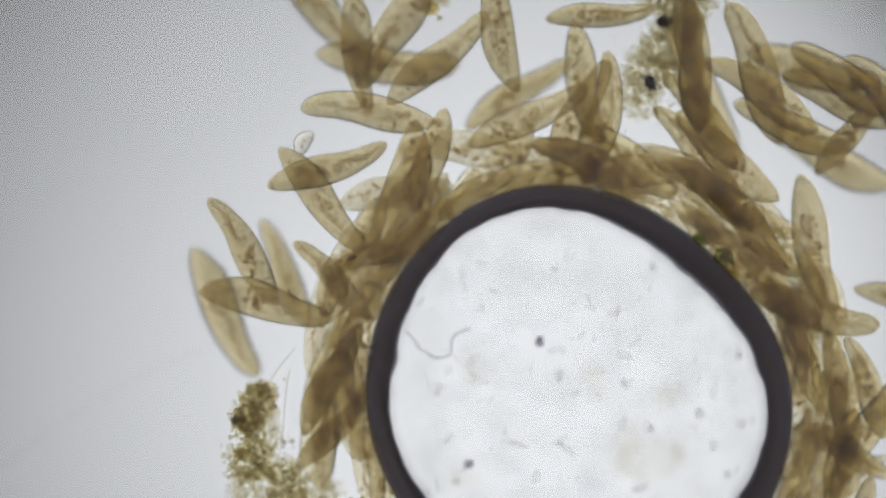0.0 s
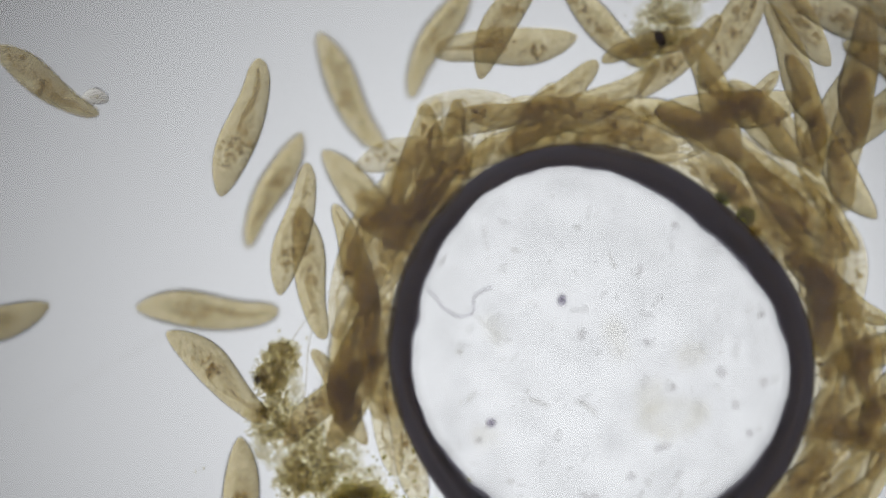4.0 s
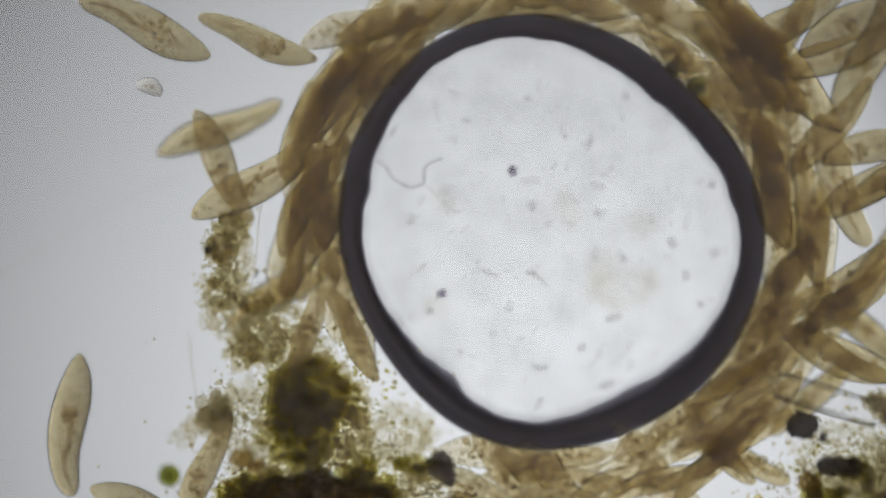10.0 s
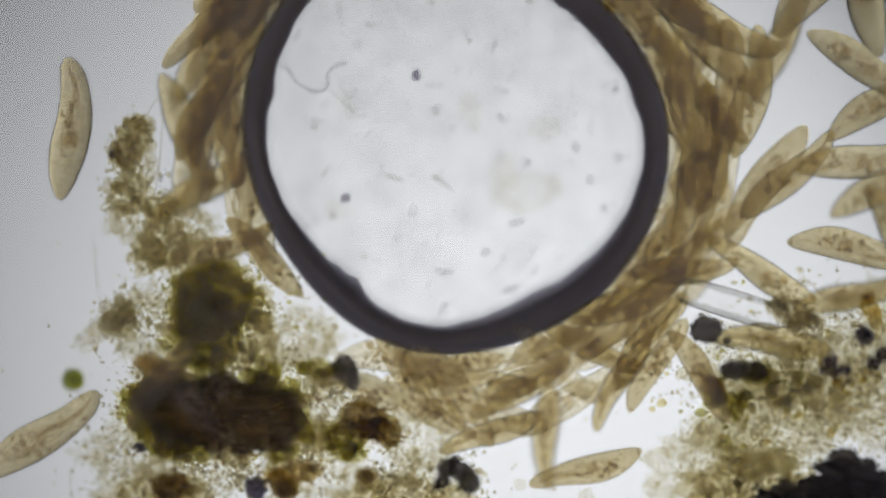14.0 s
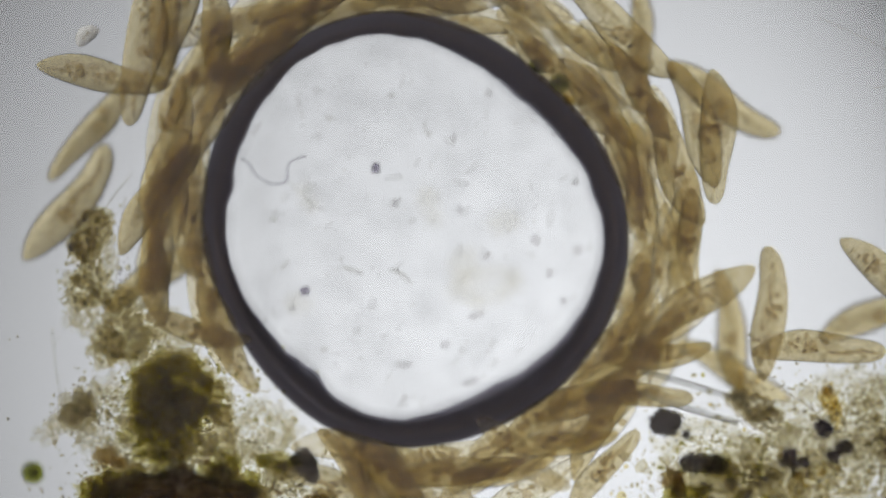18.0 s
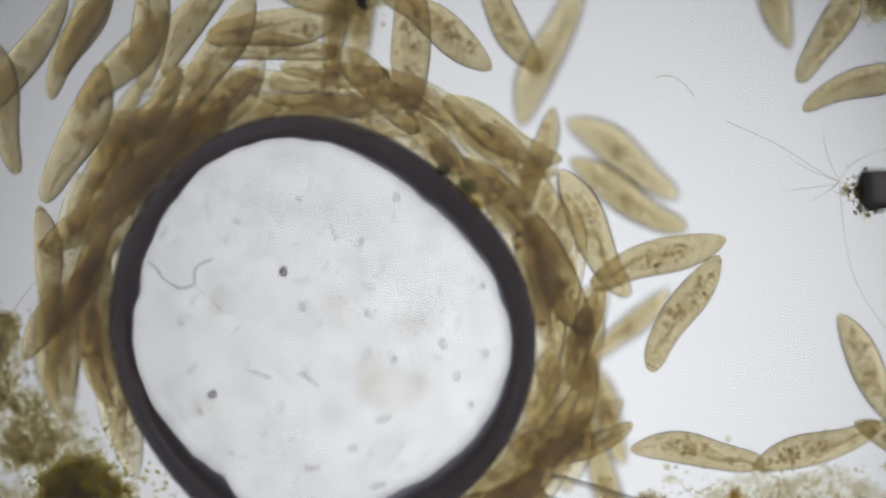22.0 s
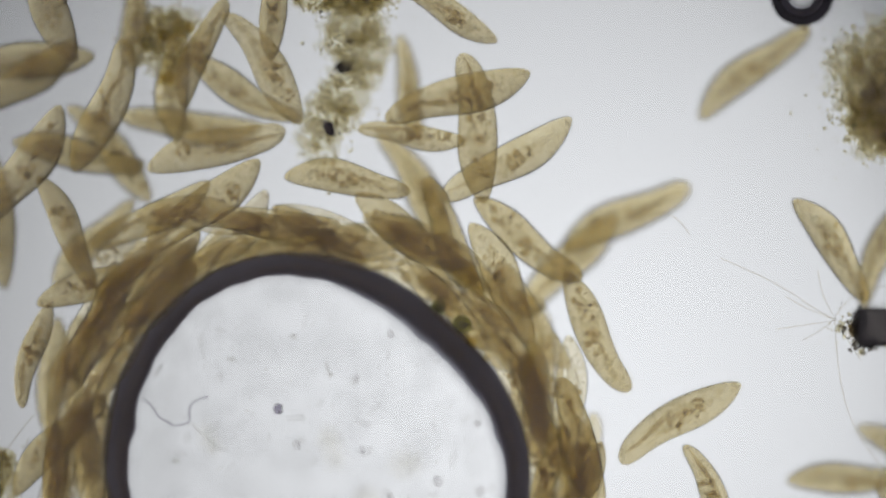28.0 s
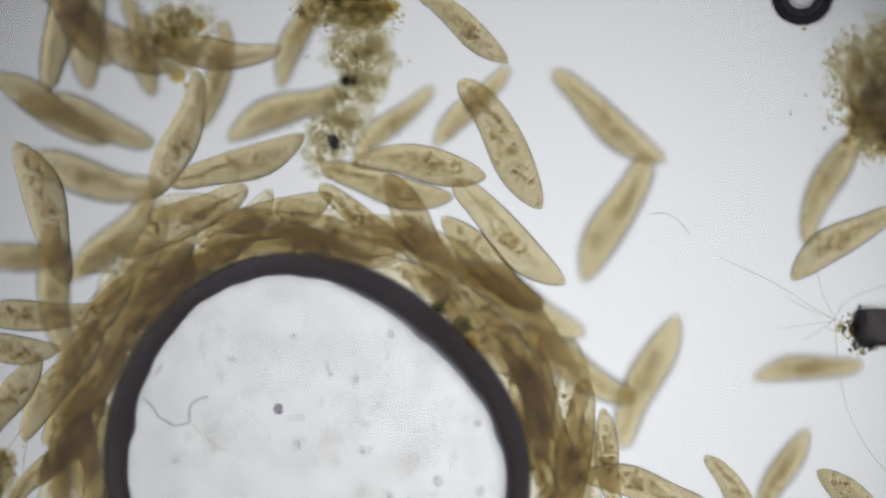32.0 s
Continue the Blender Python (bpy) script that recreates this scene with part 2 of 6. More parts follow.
def blob(bm, rng, x, y, z, r, rough=0.25, flat=1.0, sub=1):
    """A lump with an uneven skin."""
    made = bmesh.ops.create_icosphere(bm, subdivisions=sub, radius=r)["verts"]
    s = [rng.uniform(0.75, 1.3) for _ in range(3)]
    a = rng.uniform(0, 6.28)
    for v in made:
        k = 1 + rng.uniform(-rough, rough)
        px, py, pz = v.co.x * k * s[0], v.co.y * k * s[1], v.co.z * k * s[2] * flat
        v.co = (x + px * math.cos(a) - py * math.sin(a), y + px * math.sin(a) + py * math.cos(a), z + pz)


# ---- the microscope: lamp and slide ----
bm = bmesh.new()
bmesh.ops.create_circle(bm, cap_ends=True, segments=96, radius=4800)
lamp = part("illuminator_lens", bm, M_LAMP)
lamp.matrix_basis = at(STAGE[0][1], STAGE[0][2], -20000)
tagged(lamp, "glowing frosted white lens of the microscope lamp", "lamp lens")


# unseen black cylinder, added to keep the fill light out from below
bm = bmesh.new()
for z in (-20200, -1150):
    bmesh.ops.create_circle(bm, segments=64, radius=5200, matrix=Matrix.Translation((0, 0, z)))
bmesh.ops.bridge_loops(bm, edges=bm.edges[:])
bmesh.ops.contextual_create(bm, geom=[e for e in bm.edges if all(v.co.z < -20000 for v in e.verts)])
bmesh.ops.solidify(bm, geom=bm.faces[:], thickness=120)
housing = tagged(part("wall_lamp_housing", bm, M_SHIELD), "unseen black cylinder added to block light from below", "housing", kind="structure")


# an unseen black ring, added to shade the corners of the field
bm = bmesh.new()
rings = [bmesh.ops.create_circle(bm, segments=96, radius=r, matrix=Matrix.Translation((0, 0, z)))["verts"]
         for r, z in ((1090, 0), (2600, 0), (2600, -60), (1110, -60))]
for p, q in zip(rings, rings[1:] + rings[:1]):
    for k in range(96):
        bm.faces.new((p[k], p[(k + 1) % 96], q[(k + 1) % 96], q[k]))
bmesh.ops.recalc_face_normals(bm, faces=bm.faces)
diaphragm = tagged(part("field_diaphragm", bm, M_SHIELD, smooth=False), "unseen matt black ring added to shade the field's corners", "diaphragm")
SHADE_SHIFT = (-64, -225)
diaphragm.matrix_basis = at(STAGE[0][1] + SHADE_SHIFT[0], STAGE[0][2] + SHADE_SHIFT[1], -2700)


def sheet(name, w, d, z0, z1, mat):
    bm = bmesh.new()
    bmesh.ops.create_cube(bm, size=1)
    for v in bm.verts:
        v.co = (v.co.x * w, v.co.y * d, z0 if v.co.z < 0 else z1)
    bmesh.ops.bevel(bm, geom=bm.edges[:], offset=(z1 - z0) * 0.08, segments=2, affect="EDGES")
    ob = part(name, bm, mat, smooth=False)
    ob.visible_shadow = False
    return ob


slide = tagged(sheet("ground_glass_slide", 10600, 10600, -1000, 0, M_GLASS), "clear glass microscope slide under the water film", "glass slide", kind="structure")


# ---- the air bubble ----
def outline(r, waves, a):
    return r + sum(c * math.cos(k * a) + s * math.sin(k * a) for k, c, s in waves)


def bumps(places, a):
    """Small swellings of the rim: angle and width in degrees, height."""
    return sum(h * math.exp(-(((math.degrees(a) - c + 180) % 360 - 180) / w) ** 2) for c, w, h in places)


def air_bubble(name, x, y, r, waves, rim, rim_waves, n=180, places=(), rough=0.0, skin_of=None):
    """A drum of air squeezed between the glasses, with a bulging wall all round."""
    thing = new(name)
    thing.matrix_basis = at(x, y, 0)
    steps = 18
    turns = [6.283185 * k / n for k in range(n)]
    outer = [outline(r, waves, a) for a in turns]
    wide = [outline(rim, rim_waves, a) + bumps(places, a) + rough * noise.noise(Vector((9 * math.cos(a), 9 * math.sin(a), 2))) for a in turns]
    bm = bmesh.new()
    loops = []
    for j in range(steps + 1):
        f = -math.pi / 2 + math.pi * j / steps
        loops.append([bm.verts.new(((o - w * (1 - math.cos(f))) * math.cos(a), (o - w * (1 - math.cos(f))) * math.sin(a), DEPTH / 2 + (DEPTH / 2 - 1) * math.sin(f)))
                      for a, o, w in zip(turns, outer, wide)])
    for p, q in zip(loops, loops[1:]):
        for k in range(n):
            bm.faces.new((p[k], p[(k + 1) % n], q[(k + 1) % n], q[k]))
    part("wall", bm, skin_of or M_AIR, thing, "black-looking curved wall of the bubble")
    for nm, loop_z in (("lower_face", 1), ("upper_face", DEPTH - 1)):
        bm = bmesh.new()
        vs = [bm.verts.new(((o - w) * math.cos(a), (o - w) * math.sin(a), loop_z)) for a, o, w in zip(turns, outer, wide)]
        bm.faces.new(vs if loop_z > 10 else vs[::-1])
        part(nm, bm, M_FACE, thing, smooth=False)
    return thing


BUBBLE_R, BUBBLE_WAVES = 378.3, [(1, -2.9, 0.2), (2, -4.0, -12.2), (3, 6.5, 0.9), (4, 3.5, -0.8), (5, -1.5, 0.6), (6, 0.1, 0.8)]
RIM, RIM_WAVES = 49.3, [(1, 6.3, -6.6), (2, -3.2, 1.3), (3, -5.0, 1.4), (4, -3.4, -0.3), (5, 1.4, 3.0), (6, 0.3, -1.5), (7, -1.0, -0.1), (8, -0.3, 0.3)]
bubble = air_bubble("air_bubble", 0, 0, BUBBLE_R, BUBBLE_WAVES, RIM, RIM_WAVES, 360,
                    ((235, 4.5, 12), (228, 3, 4), (167, 3.5, 7), (136, 2.2, 4), (12, 4, 4), (52, 3, 3), (296, 3, 3)), 3.0)
tagged(bubble, "round air bubble with a thick black rim in the water film", "air bubble")


# ---- the swimming ciliates ----
def half_width(s, blunt):
    """The slipper's half width along its length, 0 at the pointed hind tip to 1 at the blunt front."""
    if not 0 < s < 1:
        return 0.0
    w = math.sin(math.pi / 2 * min(1.0, s / 0.42)) ** 0.57
    u = min(1.0, max(0.0, (s - 0.40) / 0.58))
    w *= 1 - blunt * u * u * (3 - 2 * u)
    if s > 0.84:
        w *= math.sqrt(max(0.0, 1 - ((s - 0.84) / 0.16) ** 2))
    return w


def paramecium(rng, length, width, bend, blunt, skin_of):
    thing = new("paramecium")
    secs, n = [], 30

    def spine(s):
        return bend * length * (math.sin(math.pi * s) - 0.6) + 0.02 * length * math.sin(6.28 * s)

    for j in range(n + 1):
        s = 0.5 - 0.5 * math.cos(math.pi * (0.012 + 0.976 * j / n))
        w = max(0.6, half_width(s, blunt) * width / 2)
        secs.append((((s - 0.5) * length, spine(s), 0), w, w * 0.72))
    body = part("body", tube(secs, 18), skin_of, thing)
    # a coat of fine cilia
    rows, faces = [], []
    for k in range(420):
        s = min(0.985, max(0.02, rng.random()))
        w = max(1.0, half_width(s, blunt) * width / 2)
        a = rng.uniform(0, 6.283)
        out = Vector((rng.gauss(0, 0.25) + (s - 0.5) * 0.9, math.cos(a), math.sin(a))).normalized()
        foot = Vector(((s - 0.5) * length, spine(s) + w * math.cos(a), 0.72 * w * math.sin(a)))
        tip = foot + out * rng.uniform(6, 9)
        rows += [foot + Vector((0.35, 0, 0)), foot - Vector((0.35, 0, 0)), tip]
        faces.append((3 * k, 3 * k + 1, 3 * k + 2))
    me = bpy.data.meshes.new("ciliary_coat")
    me.from_pydata([v * UM for v in rows], [], faces)
    me.materials.append(M_SMEAR)
    coat = new("ciliary_coat", me)
    coat.parent = body
    tagged(coat, kind="stuff")
    bm = bmesh.new()
    blob(bm, rng, rng.uniform(-0.08, 0.06) * length, spine(0.5), 0, width * 0.17, 0.10, 0.8, 2)
    part("macronucleus", bm, M_NUCLEUS, thing)
    pressed = skin_of is M_CELL_PRESSED
    # the cloudy inside, denser about the middle
    inner = []
    fat, lo, hi = rng.uniform(0.5, 0.66), rng.uniform(0.14, 0.24), rng.uniform(0.66, 0.8)
    for j in range(15):
        s = lo + (hi - lo) * j / 14
        w = max(0.4, half_width(s, blunt) * width / 2 * fat * math.sin(math.pi * (0.03 + 0.94 * j / 14)) ** 0.6 * rng.uniform(0.82, 1.12))
        inner.append((((s - 0.5) * length, spine(s) + rng.uniform(-1.5, 1.5), 0), w, w * 0.6))
    part("endoplasm", tube(inner, 12), M_ENDOPLASM, thing)
    groove = []
    a = rng.uniform(0.44, 0.58)
    lean, side = rng.uniform(0.05, 0.16), rng.choice((-1, 1))
    for j in range(13):
        s = a + (0.94 - a) * j / 12
        w = 0.5 + rng.uniform(2.5, 7.0) * math.sin(math.pi * (0.04 + 0.92 * j / 12))
        groove.append((((s - 0.5) * length, spine(s) + side * width * (lean - 0.2 * lean * j / 3 + 0.05 * math.sin(0.6 * j)) + rng.uniform(-1, 1), width * 0.14), w, 2.0))
    part("oral_groove", tube(groove, 8), M_GROOVE_PALE if pressed or rng.random() < 0.4 else M_GROOVE, body)
    spots = []
    hubs = [(rng.uniform(0.24, 0.46), rng.uniform(-0.3, 0.3)), (rng.uniform(0.35, 0.62), rng.uniform(-0.3, 0.3))]
    for k in range(rng.randint(9, 14) if pressed else rng.randint(14, 22)):
        hs, hy = rng.choice(hubs)
        s = min(0.86, max(0.12, rng.gauss(hs, 0.07)))
        w = half_width(s, blunt) * width / 2
        y = min(0.7, max(-0.7, rng.gauss(hy, 0.26))) * w
        spots.append((s, y, rng.uniform(-0.3, 0.3) * w, rng.choice((rng.uniform(1.8, 3.4), rng.uniform(2.6, 4.6), rng.uniform(3.5, 6.5)))))
    for s, y, z, r in spots:
        bm = bmesh.new()
        blob(bm, rng, (s - 0.5) * length, spine(s) + y, z, r, 0.14, 0.8, 2)
        part("food_vacuole", bm, M_VACUOLE_PALE if pressed and rng.random() < 0.25 else M_VACUOLE_DARK if r < 3.6 and rng.random() < 0.35 else M_VACUOLE, thing)
    for s in (0.22, 0.74):
        if not pressed and rng.random() < 0.6:
            bm = bmesh.new()
            blob(bm, rng, (s - 0.5) * length, spine(s) + rng.uniform(-0.1, 0.1) * width, 0.1 * width, rng.uniform(5, 8), 0.04, 0.8, 2)
            part("contractile_vacuole", bm, M_WATER, thing)
    bm = bmesh.new()
    for k in range(240 if pressed else 260):
        s = min(0.96, max(0.04, rng.gauss(0.48, 0.26)))
        w = half_width(s, blunt) * width / 2 * 0.86
        a = rng.uniform(0, 6.28)
        q = math.sqrt(rng.random()) * w
        blob(bm, rng, (s - 0.5) * length, spine(s) + q * math.cos(a), q * 0.65 * math.sin(a), rng.choice((rng.uniform(0.5, 1.1), rng.uniform(0.8, 2.0))), 0.2)
    tagged(part("granular_matter", bm, M_GRAIN, thing), kind="stuff")
    return thing


KINDS, USED = {}, {}


def ciliate(length, tag, group, skin_of=None):
    """The next ciliate of about that length, out of a few different bodies."""
    size = 15 * round(length / 15)
    k = USED.get(size, 0)
    USED[size] = k + 1
    skin_of = skin_of or M_CELL
    key = (size, k % 5, skin_of.name)
    if key not in KINDS:
        g = random.Random(size * 7 + k)
        ob = paramecium(g, size, 0.258 * size + g.uniform(-6, 6), (0.02, -0.035, 0.05, -0.01, -0.06)[k % 5] + g.uniform(-0.01, 0.01), g.uniform(0.32, 0.5), skin_of)
        KINDS[key] = ob
    else:
        ob = copy_thing(KINDS[key], Matrix())
        ob.animation_data_clear()
    ob["label"] = tag
    return tagged(ob, tag, "paramecium", group)


# the crowd pressed against the bubble, slowly shuffling
crowd = []
rng = random.Random(11)
for ring, count, base, spread in ((0, 28, 396, 6), (1, 27, 428, 12), (2, 22, 470, 16), (3, 17, 412, 12), (4, 17, 462, 22)):
    for k in range(count):
        a = 360 * (k + 0.5 * ring + rng.uniform(-0.3, 0.3)) / count
        if 208 < a < 246 or (ring > 0 and 195 < a < 262) or (ring == 2 and (165 < a < 300 or 75 < a < 115)) or (ring > 2 and 245 < a < 325) or (ring == 3 and 45 < a < 130) or (ring == 4 and (80 < a < 125 or a < 22)):
            continue
        r = outline(BUBBLE_R, BUBBLE_WAVES, radians(a)) - BUBBLE_R + base + rng.uniform(-spread, spread)
        long = rng.uniform(200, 245)
        ob = ciliate(long, "translucent brown ciliate crowded against the bubble's rim", "ciliates crowded round the bubble", M_CELL_PRESSED)
        high = (rng.choice((62, 78)) if ring > 2 else rng.choice((100, 118, 136)) if ring == 0 else rng.choice((105, 125, 145))) + rng.uniform(-8, 8)
        lean = rng.gauss(0, 9 + 9 * (ring if ring < 3 else 1))
        # no tip reaches in under the bubble
        while math.hypot(r - long / 2 * abs(math.sin(radians(lean))), long / 2 * math.cos(radians(lean))) < r - base + 392:
            lean *= 0.8
            if abs(lean) < 2:
                break
        crowd.append((ob, a, r, high, rng.choice((90, -90)) + lean, rng.uniform(0, 6.28)))
# some stand askew under the bubble
for x, y, turn in ((-88, -421, -51), (-28, -441, -51), (7, -456, 128), (192, -401, -39), (122, -441, 32), (-60, -478, -28), (-135, -450, -20), (45, -486, -8), (-20, -430, 6), (215, -455, 35)):
    ob = ciliate(rng.uniform(195, 235), "translucent brown ciliate slanting away from the bubble's rim", "ciliates crowded round the bubble", M_CELL_PRESSED)
    a = math.degrees(math.atan2(y, x))
    crowd.append((ob, a, math.hypot(x, y), rng.uniform(100, 150), turn - a, rng.uniform(0, 6.28)))


# ---- debris ----
CLUMPS = []
for k in range(8):
    bm = bmesh.new()
    skin(bm, 0, 0, 40, 10, 9, 8, 3.7 * k, 0.55, 1.9, 3)
    bmesh.ops.translate(bm, vec=(0, 0, -40), verts=bm.verts)
    bmesh.ops.scale(bm, vec=(UM, UM, UM), verts=bm.verts)
    for mat in SOFT.values():
        me = bpy.data.meshes.new("clump")
        bm.to_mesh(me)
        me.materials.append(mat)
        me.shade_smooth()
        CLUMPS.append((mat, me))
    bm.free()


def floc(name, label, category, x, y, lumps, fields, seed, group=""):
    """A heap of debris: lumps (x, y, rx, ry, turn, height, material, name) and fields of crumbs
    (x, y, rx, ry, count, least, most, material), all about the heap's own middle."""
    thing = new(name)
    thing.matrix_basis = at(x, y)
    tagged(thing, label, category, group)
    g = random.Random(seed)
    loose = {}
    mid = 140 if y > 500 else 124
    for k, (lx, ly, rx, ry, turn, high, mat, nm) in enumerate(lumps):
        bm = bmesh.new()
        wide = min(84 if mat is M_INK else 118, 0.82 * high)
        skin(bm, lx - x, ly - y, wide, rx * 0.92, ry * 0.92, min(44, 0.3 * high), seed + k * 1.7, 0.3 if mat is M_INK and rx < 35 else 0.42 if mat is M_TAN and rx > 80 else 0.75, 2.6 if rx < 35 else 3.4, 5 if rx > 40 else 4 if rx > 14 else 3, turn, wide)
        lump = part(nm, bm, mat, thing)
        ca, sa = math.cos(radians(turn)), math.sin(radians(turn))
        for _ in range(int(min(84, max(6, rx * ry / 46)) if mat is M_GREEN else min(22, max(4, rx * ry / 85))) if mat in SOFT else 0):
            q, b, r = math.sqrt(g.random()), g.uniform(0, 6.283), g.choice((g.uniform(0.35, 0.8), g.uniform(0.5, 1.4))) * min(1.0, rx / 24)
            px, py = rx * 0.95 * q * math.cos(b), ry * 0.95 * q * math.sin(b)
            cl = new("clump", g.choice([me for m, me in CLUMPS if m is SOFT[mat]]))
            cl.parent = lump
            cl.matrix_basis = at(lx - x + px * ca - py * sa, ly - y + px * sa + py * ca, mid + g.uniform(-16, 12), g.uniform(0, 360)) @ Matrix.Diagonal((r, r * g.uniform(0.7, 1), r, 1))
            tagged(cl)
        rows = loose.setdefault(mat, [])
        size = min(1.0, max(0.45, math.sqrt(rx * ry) / 40))
        for _ in range(int(min(650, max(14, rx * ry * (0.05 if mat in (M_TAN, M_INK) else 0.15) / size ** 2)))):
            px, py = g.gauss(0, 0.52) * rx, g.gauss(0, 0.52) * ry
            rows.append((lx - x + px * ca - py * sa, ly - y + px * sa + py * ca, mid + g.uniform(-18, 18), g.uniform(1.0, 3.8) * size))
    for mat, rows in loose.items():
        crumbs("grit", rows, GRAINS[mat], thing, seed + len(rows))
    for k, (fx, fy, rx, ry, count, least, most, mat) in enumerate(fields):
        rows = []
        while len(rows) < count * 1.1:
            a, q = g.uniform(0, 6.283), abs(g.gauss(0, 0.62))
            px, py = rx * q * math.cos(a), ry * q * math.sin(a)
            if noise.noise(Vector((px * 0.012 + seed, py * 0.012, k * 3.3))) > g.uniform(-0.5, 0.25):
                rows.append((fx - x + px, fy - y + py, mid + g.uniform(-9, 9), g.uniform(least, most) * (0.75 if most < 3 else 0.72) * (1 if g.random() < 0.85 else 1.8)))
        crumbs("grit", rows, GRAINS.get(mat, mat), thing, seed + k)
        crumbs("pale_grit", [(r[0], r[1], r[2], g.uniform(2.5, 5.5)) for r in rows[::9]], M_CYST, thing, seed + k + 5)
        # larger clots among the crumbs
        for cx, cy, cz, _ in rows[:len(rows) // 26] if most > 3.8 else []:
            bm = bmesh.new()
            r = g.choice((g.uniform(4, 8), g.uniform(6, 15)))
            skin(bm, cx, cy, cz, r, r * g.uniform(0.6, 1.0), r * 0.7, g.uniform(0, 90), 0.6, 2.4, 3, g.uniform(0, 180))
            part("clot", bm, g.choice((M_GREY, M_OLIVE, M_TAN, M_OLIVE, M_TAN) if mat != M_GREEN else (M_GREEN, M_OLIVE)), thing)
    return thing


# heap of algae and humus below the bubble on the slide
heap = floc("debris_heap", "dark green algal slime and brown humus heap on the slide", "debris", -410, -360, [
    (-425, -290, 70, 66, 20, 150, M_GREEN, "algal_lump"), (-385, -345, 72, 52, -30, 150, M_OLIVE, "algal_lump"), (-462, -300, 38, 62, 5, 150, M_GREEN, "algal_lump"),
    (-440, -350, 62, 58, 60, 130, M_GREEN, "algal_lump"),
    (-350, -300, 26, 40, 10, 120, M_OLIVE, "algal_lump"), (-430, -262, 66, 40, 10, 90, M_OLIVE, "algal_lump"),
    (-300, -530, 26, 30, 0, 130, M_OLIVE, "algal_lump"), (-535, -455, 36, 30, 0, 120, M_GREEN, "algal_lump"),
    (-550, -505, 26, 22, 0, 150, M_GREEN, "algal_lump"), (-470, -562, 30, 13, 10, 150, M_GREEN, "algal_lump"), (-395, -568, 34, 12, -5, 150, M_OLIVE, "algal_lump"),
    (-300, -560, 24, 14, 20, 150, M_GREEN, "algal_lump"), (-272, -510, 14, 22, 0, 150, M_GREEN, "algal_lump"), (-565, -472, 36, 30, 15, 110, M_GREEN, "algal_lump"),
    (-510, -535, 50, 30, -20, 90, M_GREEN, "algal_lump"), (-545, -400, 20, 17, 0, 80, M_RUST, "rusty_crumb"),
    (-520, -412, 14, 12, 0, 70, M_RUST, "rusty_crumb"), (-340, -425, 34, 22, 30, 90, M_GREEN, "algal_lump"),
    (-540, -330, 70, 60, 10, 60, M_TAN, "floc"), (-580, -560, 70, 50, 0, 60, M_TAN, "floc"), (-450, -590, 100, 50, 0, 70, M_TAN, "floc"), (-480, -420, 90, 60, 0, 60, M_TAN, "floc"), (-520, -640, 90, 40, 0, 60, M_OLIVE, "floc"),
], [(-430, -400, 190, 190, 700, 2, 5.5, M_CRUMB), (-400, -330, 130, 130, 420, 2.5, 6, M_GREEN),
    (-400, -560, 230, 110, 420, 2, 6, M_CRUMB), (-420, -450, 210, 160, 340, 2, 5, M_CRUMB_DARK), (-420, -430, 190, 190, 500, 1.5, 3.6, M_CRUMB)], 21)

bm = bmesh.new()
bmesh.ops.create_icosphere(bm, subdivisions=6, radius=1)
for v in bm.verts:
    p = v.co.copy()
    p /= (abs(p.x) ** 2.7 + abs(p.y) ** 2.7 + abs(p.z) ** 2.7) ** (1 / 2.7)
    fibre = noise.noise(Vector((p.x * 1.3, p.y * 9, p.z * 2)))
    px = p.x * 133 * (1 + 0.14 * noise.noise(p * 1.7) + 0.10 * fibre + 0.10 * noise.noise(p * 4.5))
    py = p.y * 62 * (1 + 0.26 * noise.noise(p * 2.6 + Vector((5, 0, 0))) + 0.20 * noise.noise(Vector((p.x * 5, p.y * 2, p.z))) + 0.06 * noise.noise(p * 11))
    v.co = (6 + px * 0.996 + py * 0.087, -132 - px * 0.087 + py * 0.996, max(1.0, 66 + p.z * 60 + 8 * fibre))
bark = part("bark_block", bm, M_BARK, heap, "dark reddish-brown fibrous bark block")
g = random.Random(19)
for k in range(84):
    b = g.uniform(0, 6.283)
    cl = new("clump", g.choice([me for m, me in CLUMPS if m is SOFT[g.choice((M_OLIVE, M_GREEN))]]))
    cl.parent = bark
    r = g.choice((g.uniform(0.5, 1.7), g.uniform(0.8, 2.3)))
    cl.matrix_basis = at(6 + 138 * math.cos(b) * abs(math.cos(b)) ** -0.35 * g.uniform(0.9, 1.1), -132 + 62 * math.sin(b) * abs(math.sin(b)) ** -0.35 * g.uniform(0.85, 1.2) - 12 * math.cos(b), g.uniform(112, 136), g.uniform(0, 360)) @ Matrix.Diagonal((r, r * g.uniform(0.6, 1), r, 1))
crumbs("grit", [(-8 + rng.gauss(0, 85), -138 + rng.gauss(0, 42), rng.uniform(120, 155), rng.uniform(1.2, 4.5)) for _ in range(650)], GRAINS[M_BROWN], heap, 8)

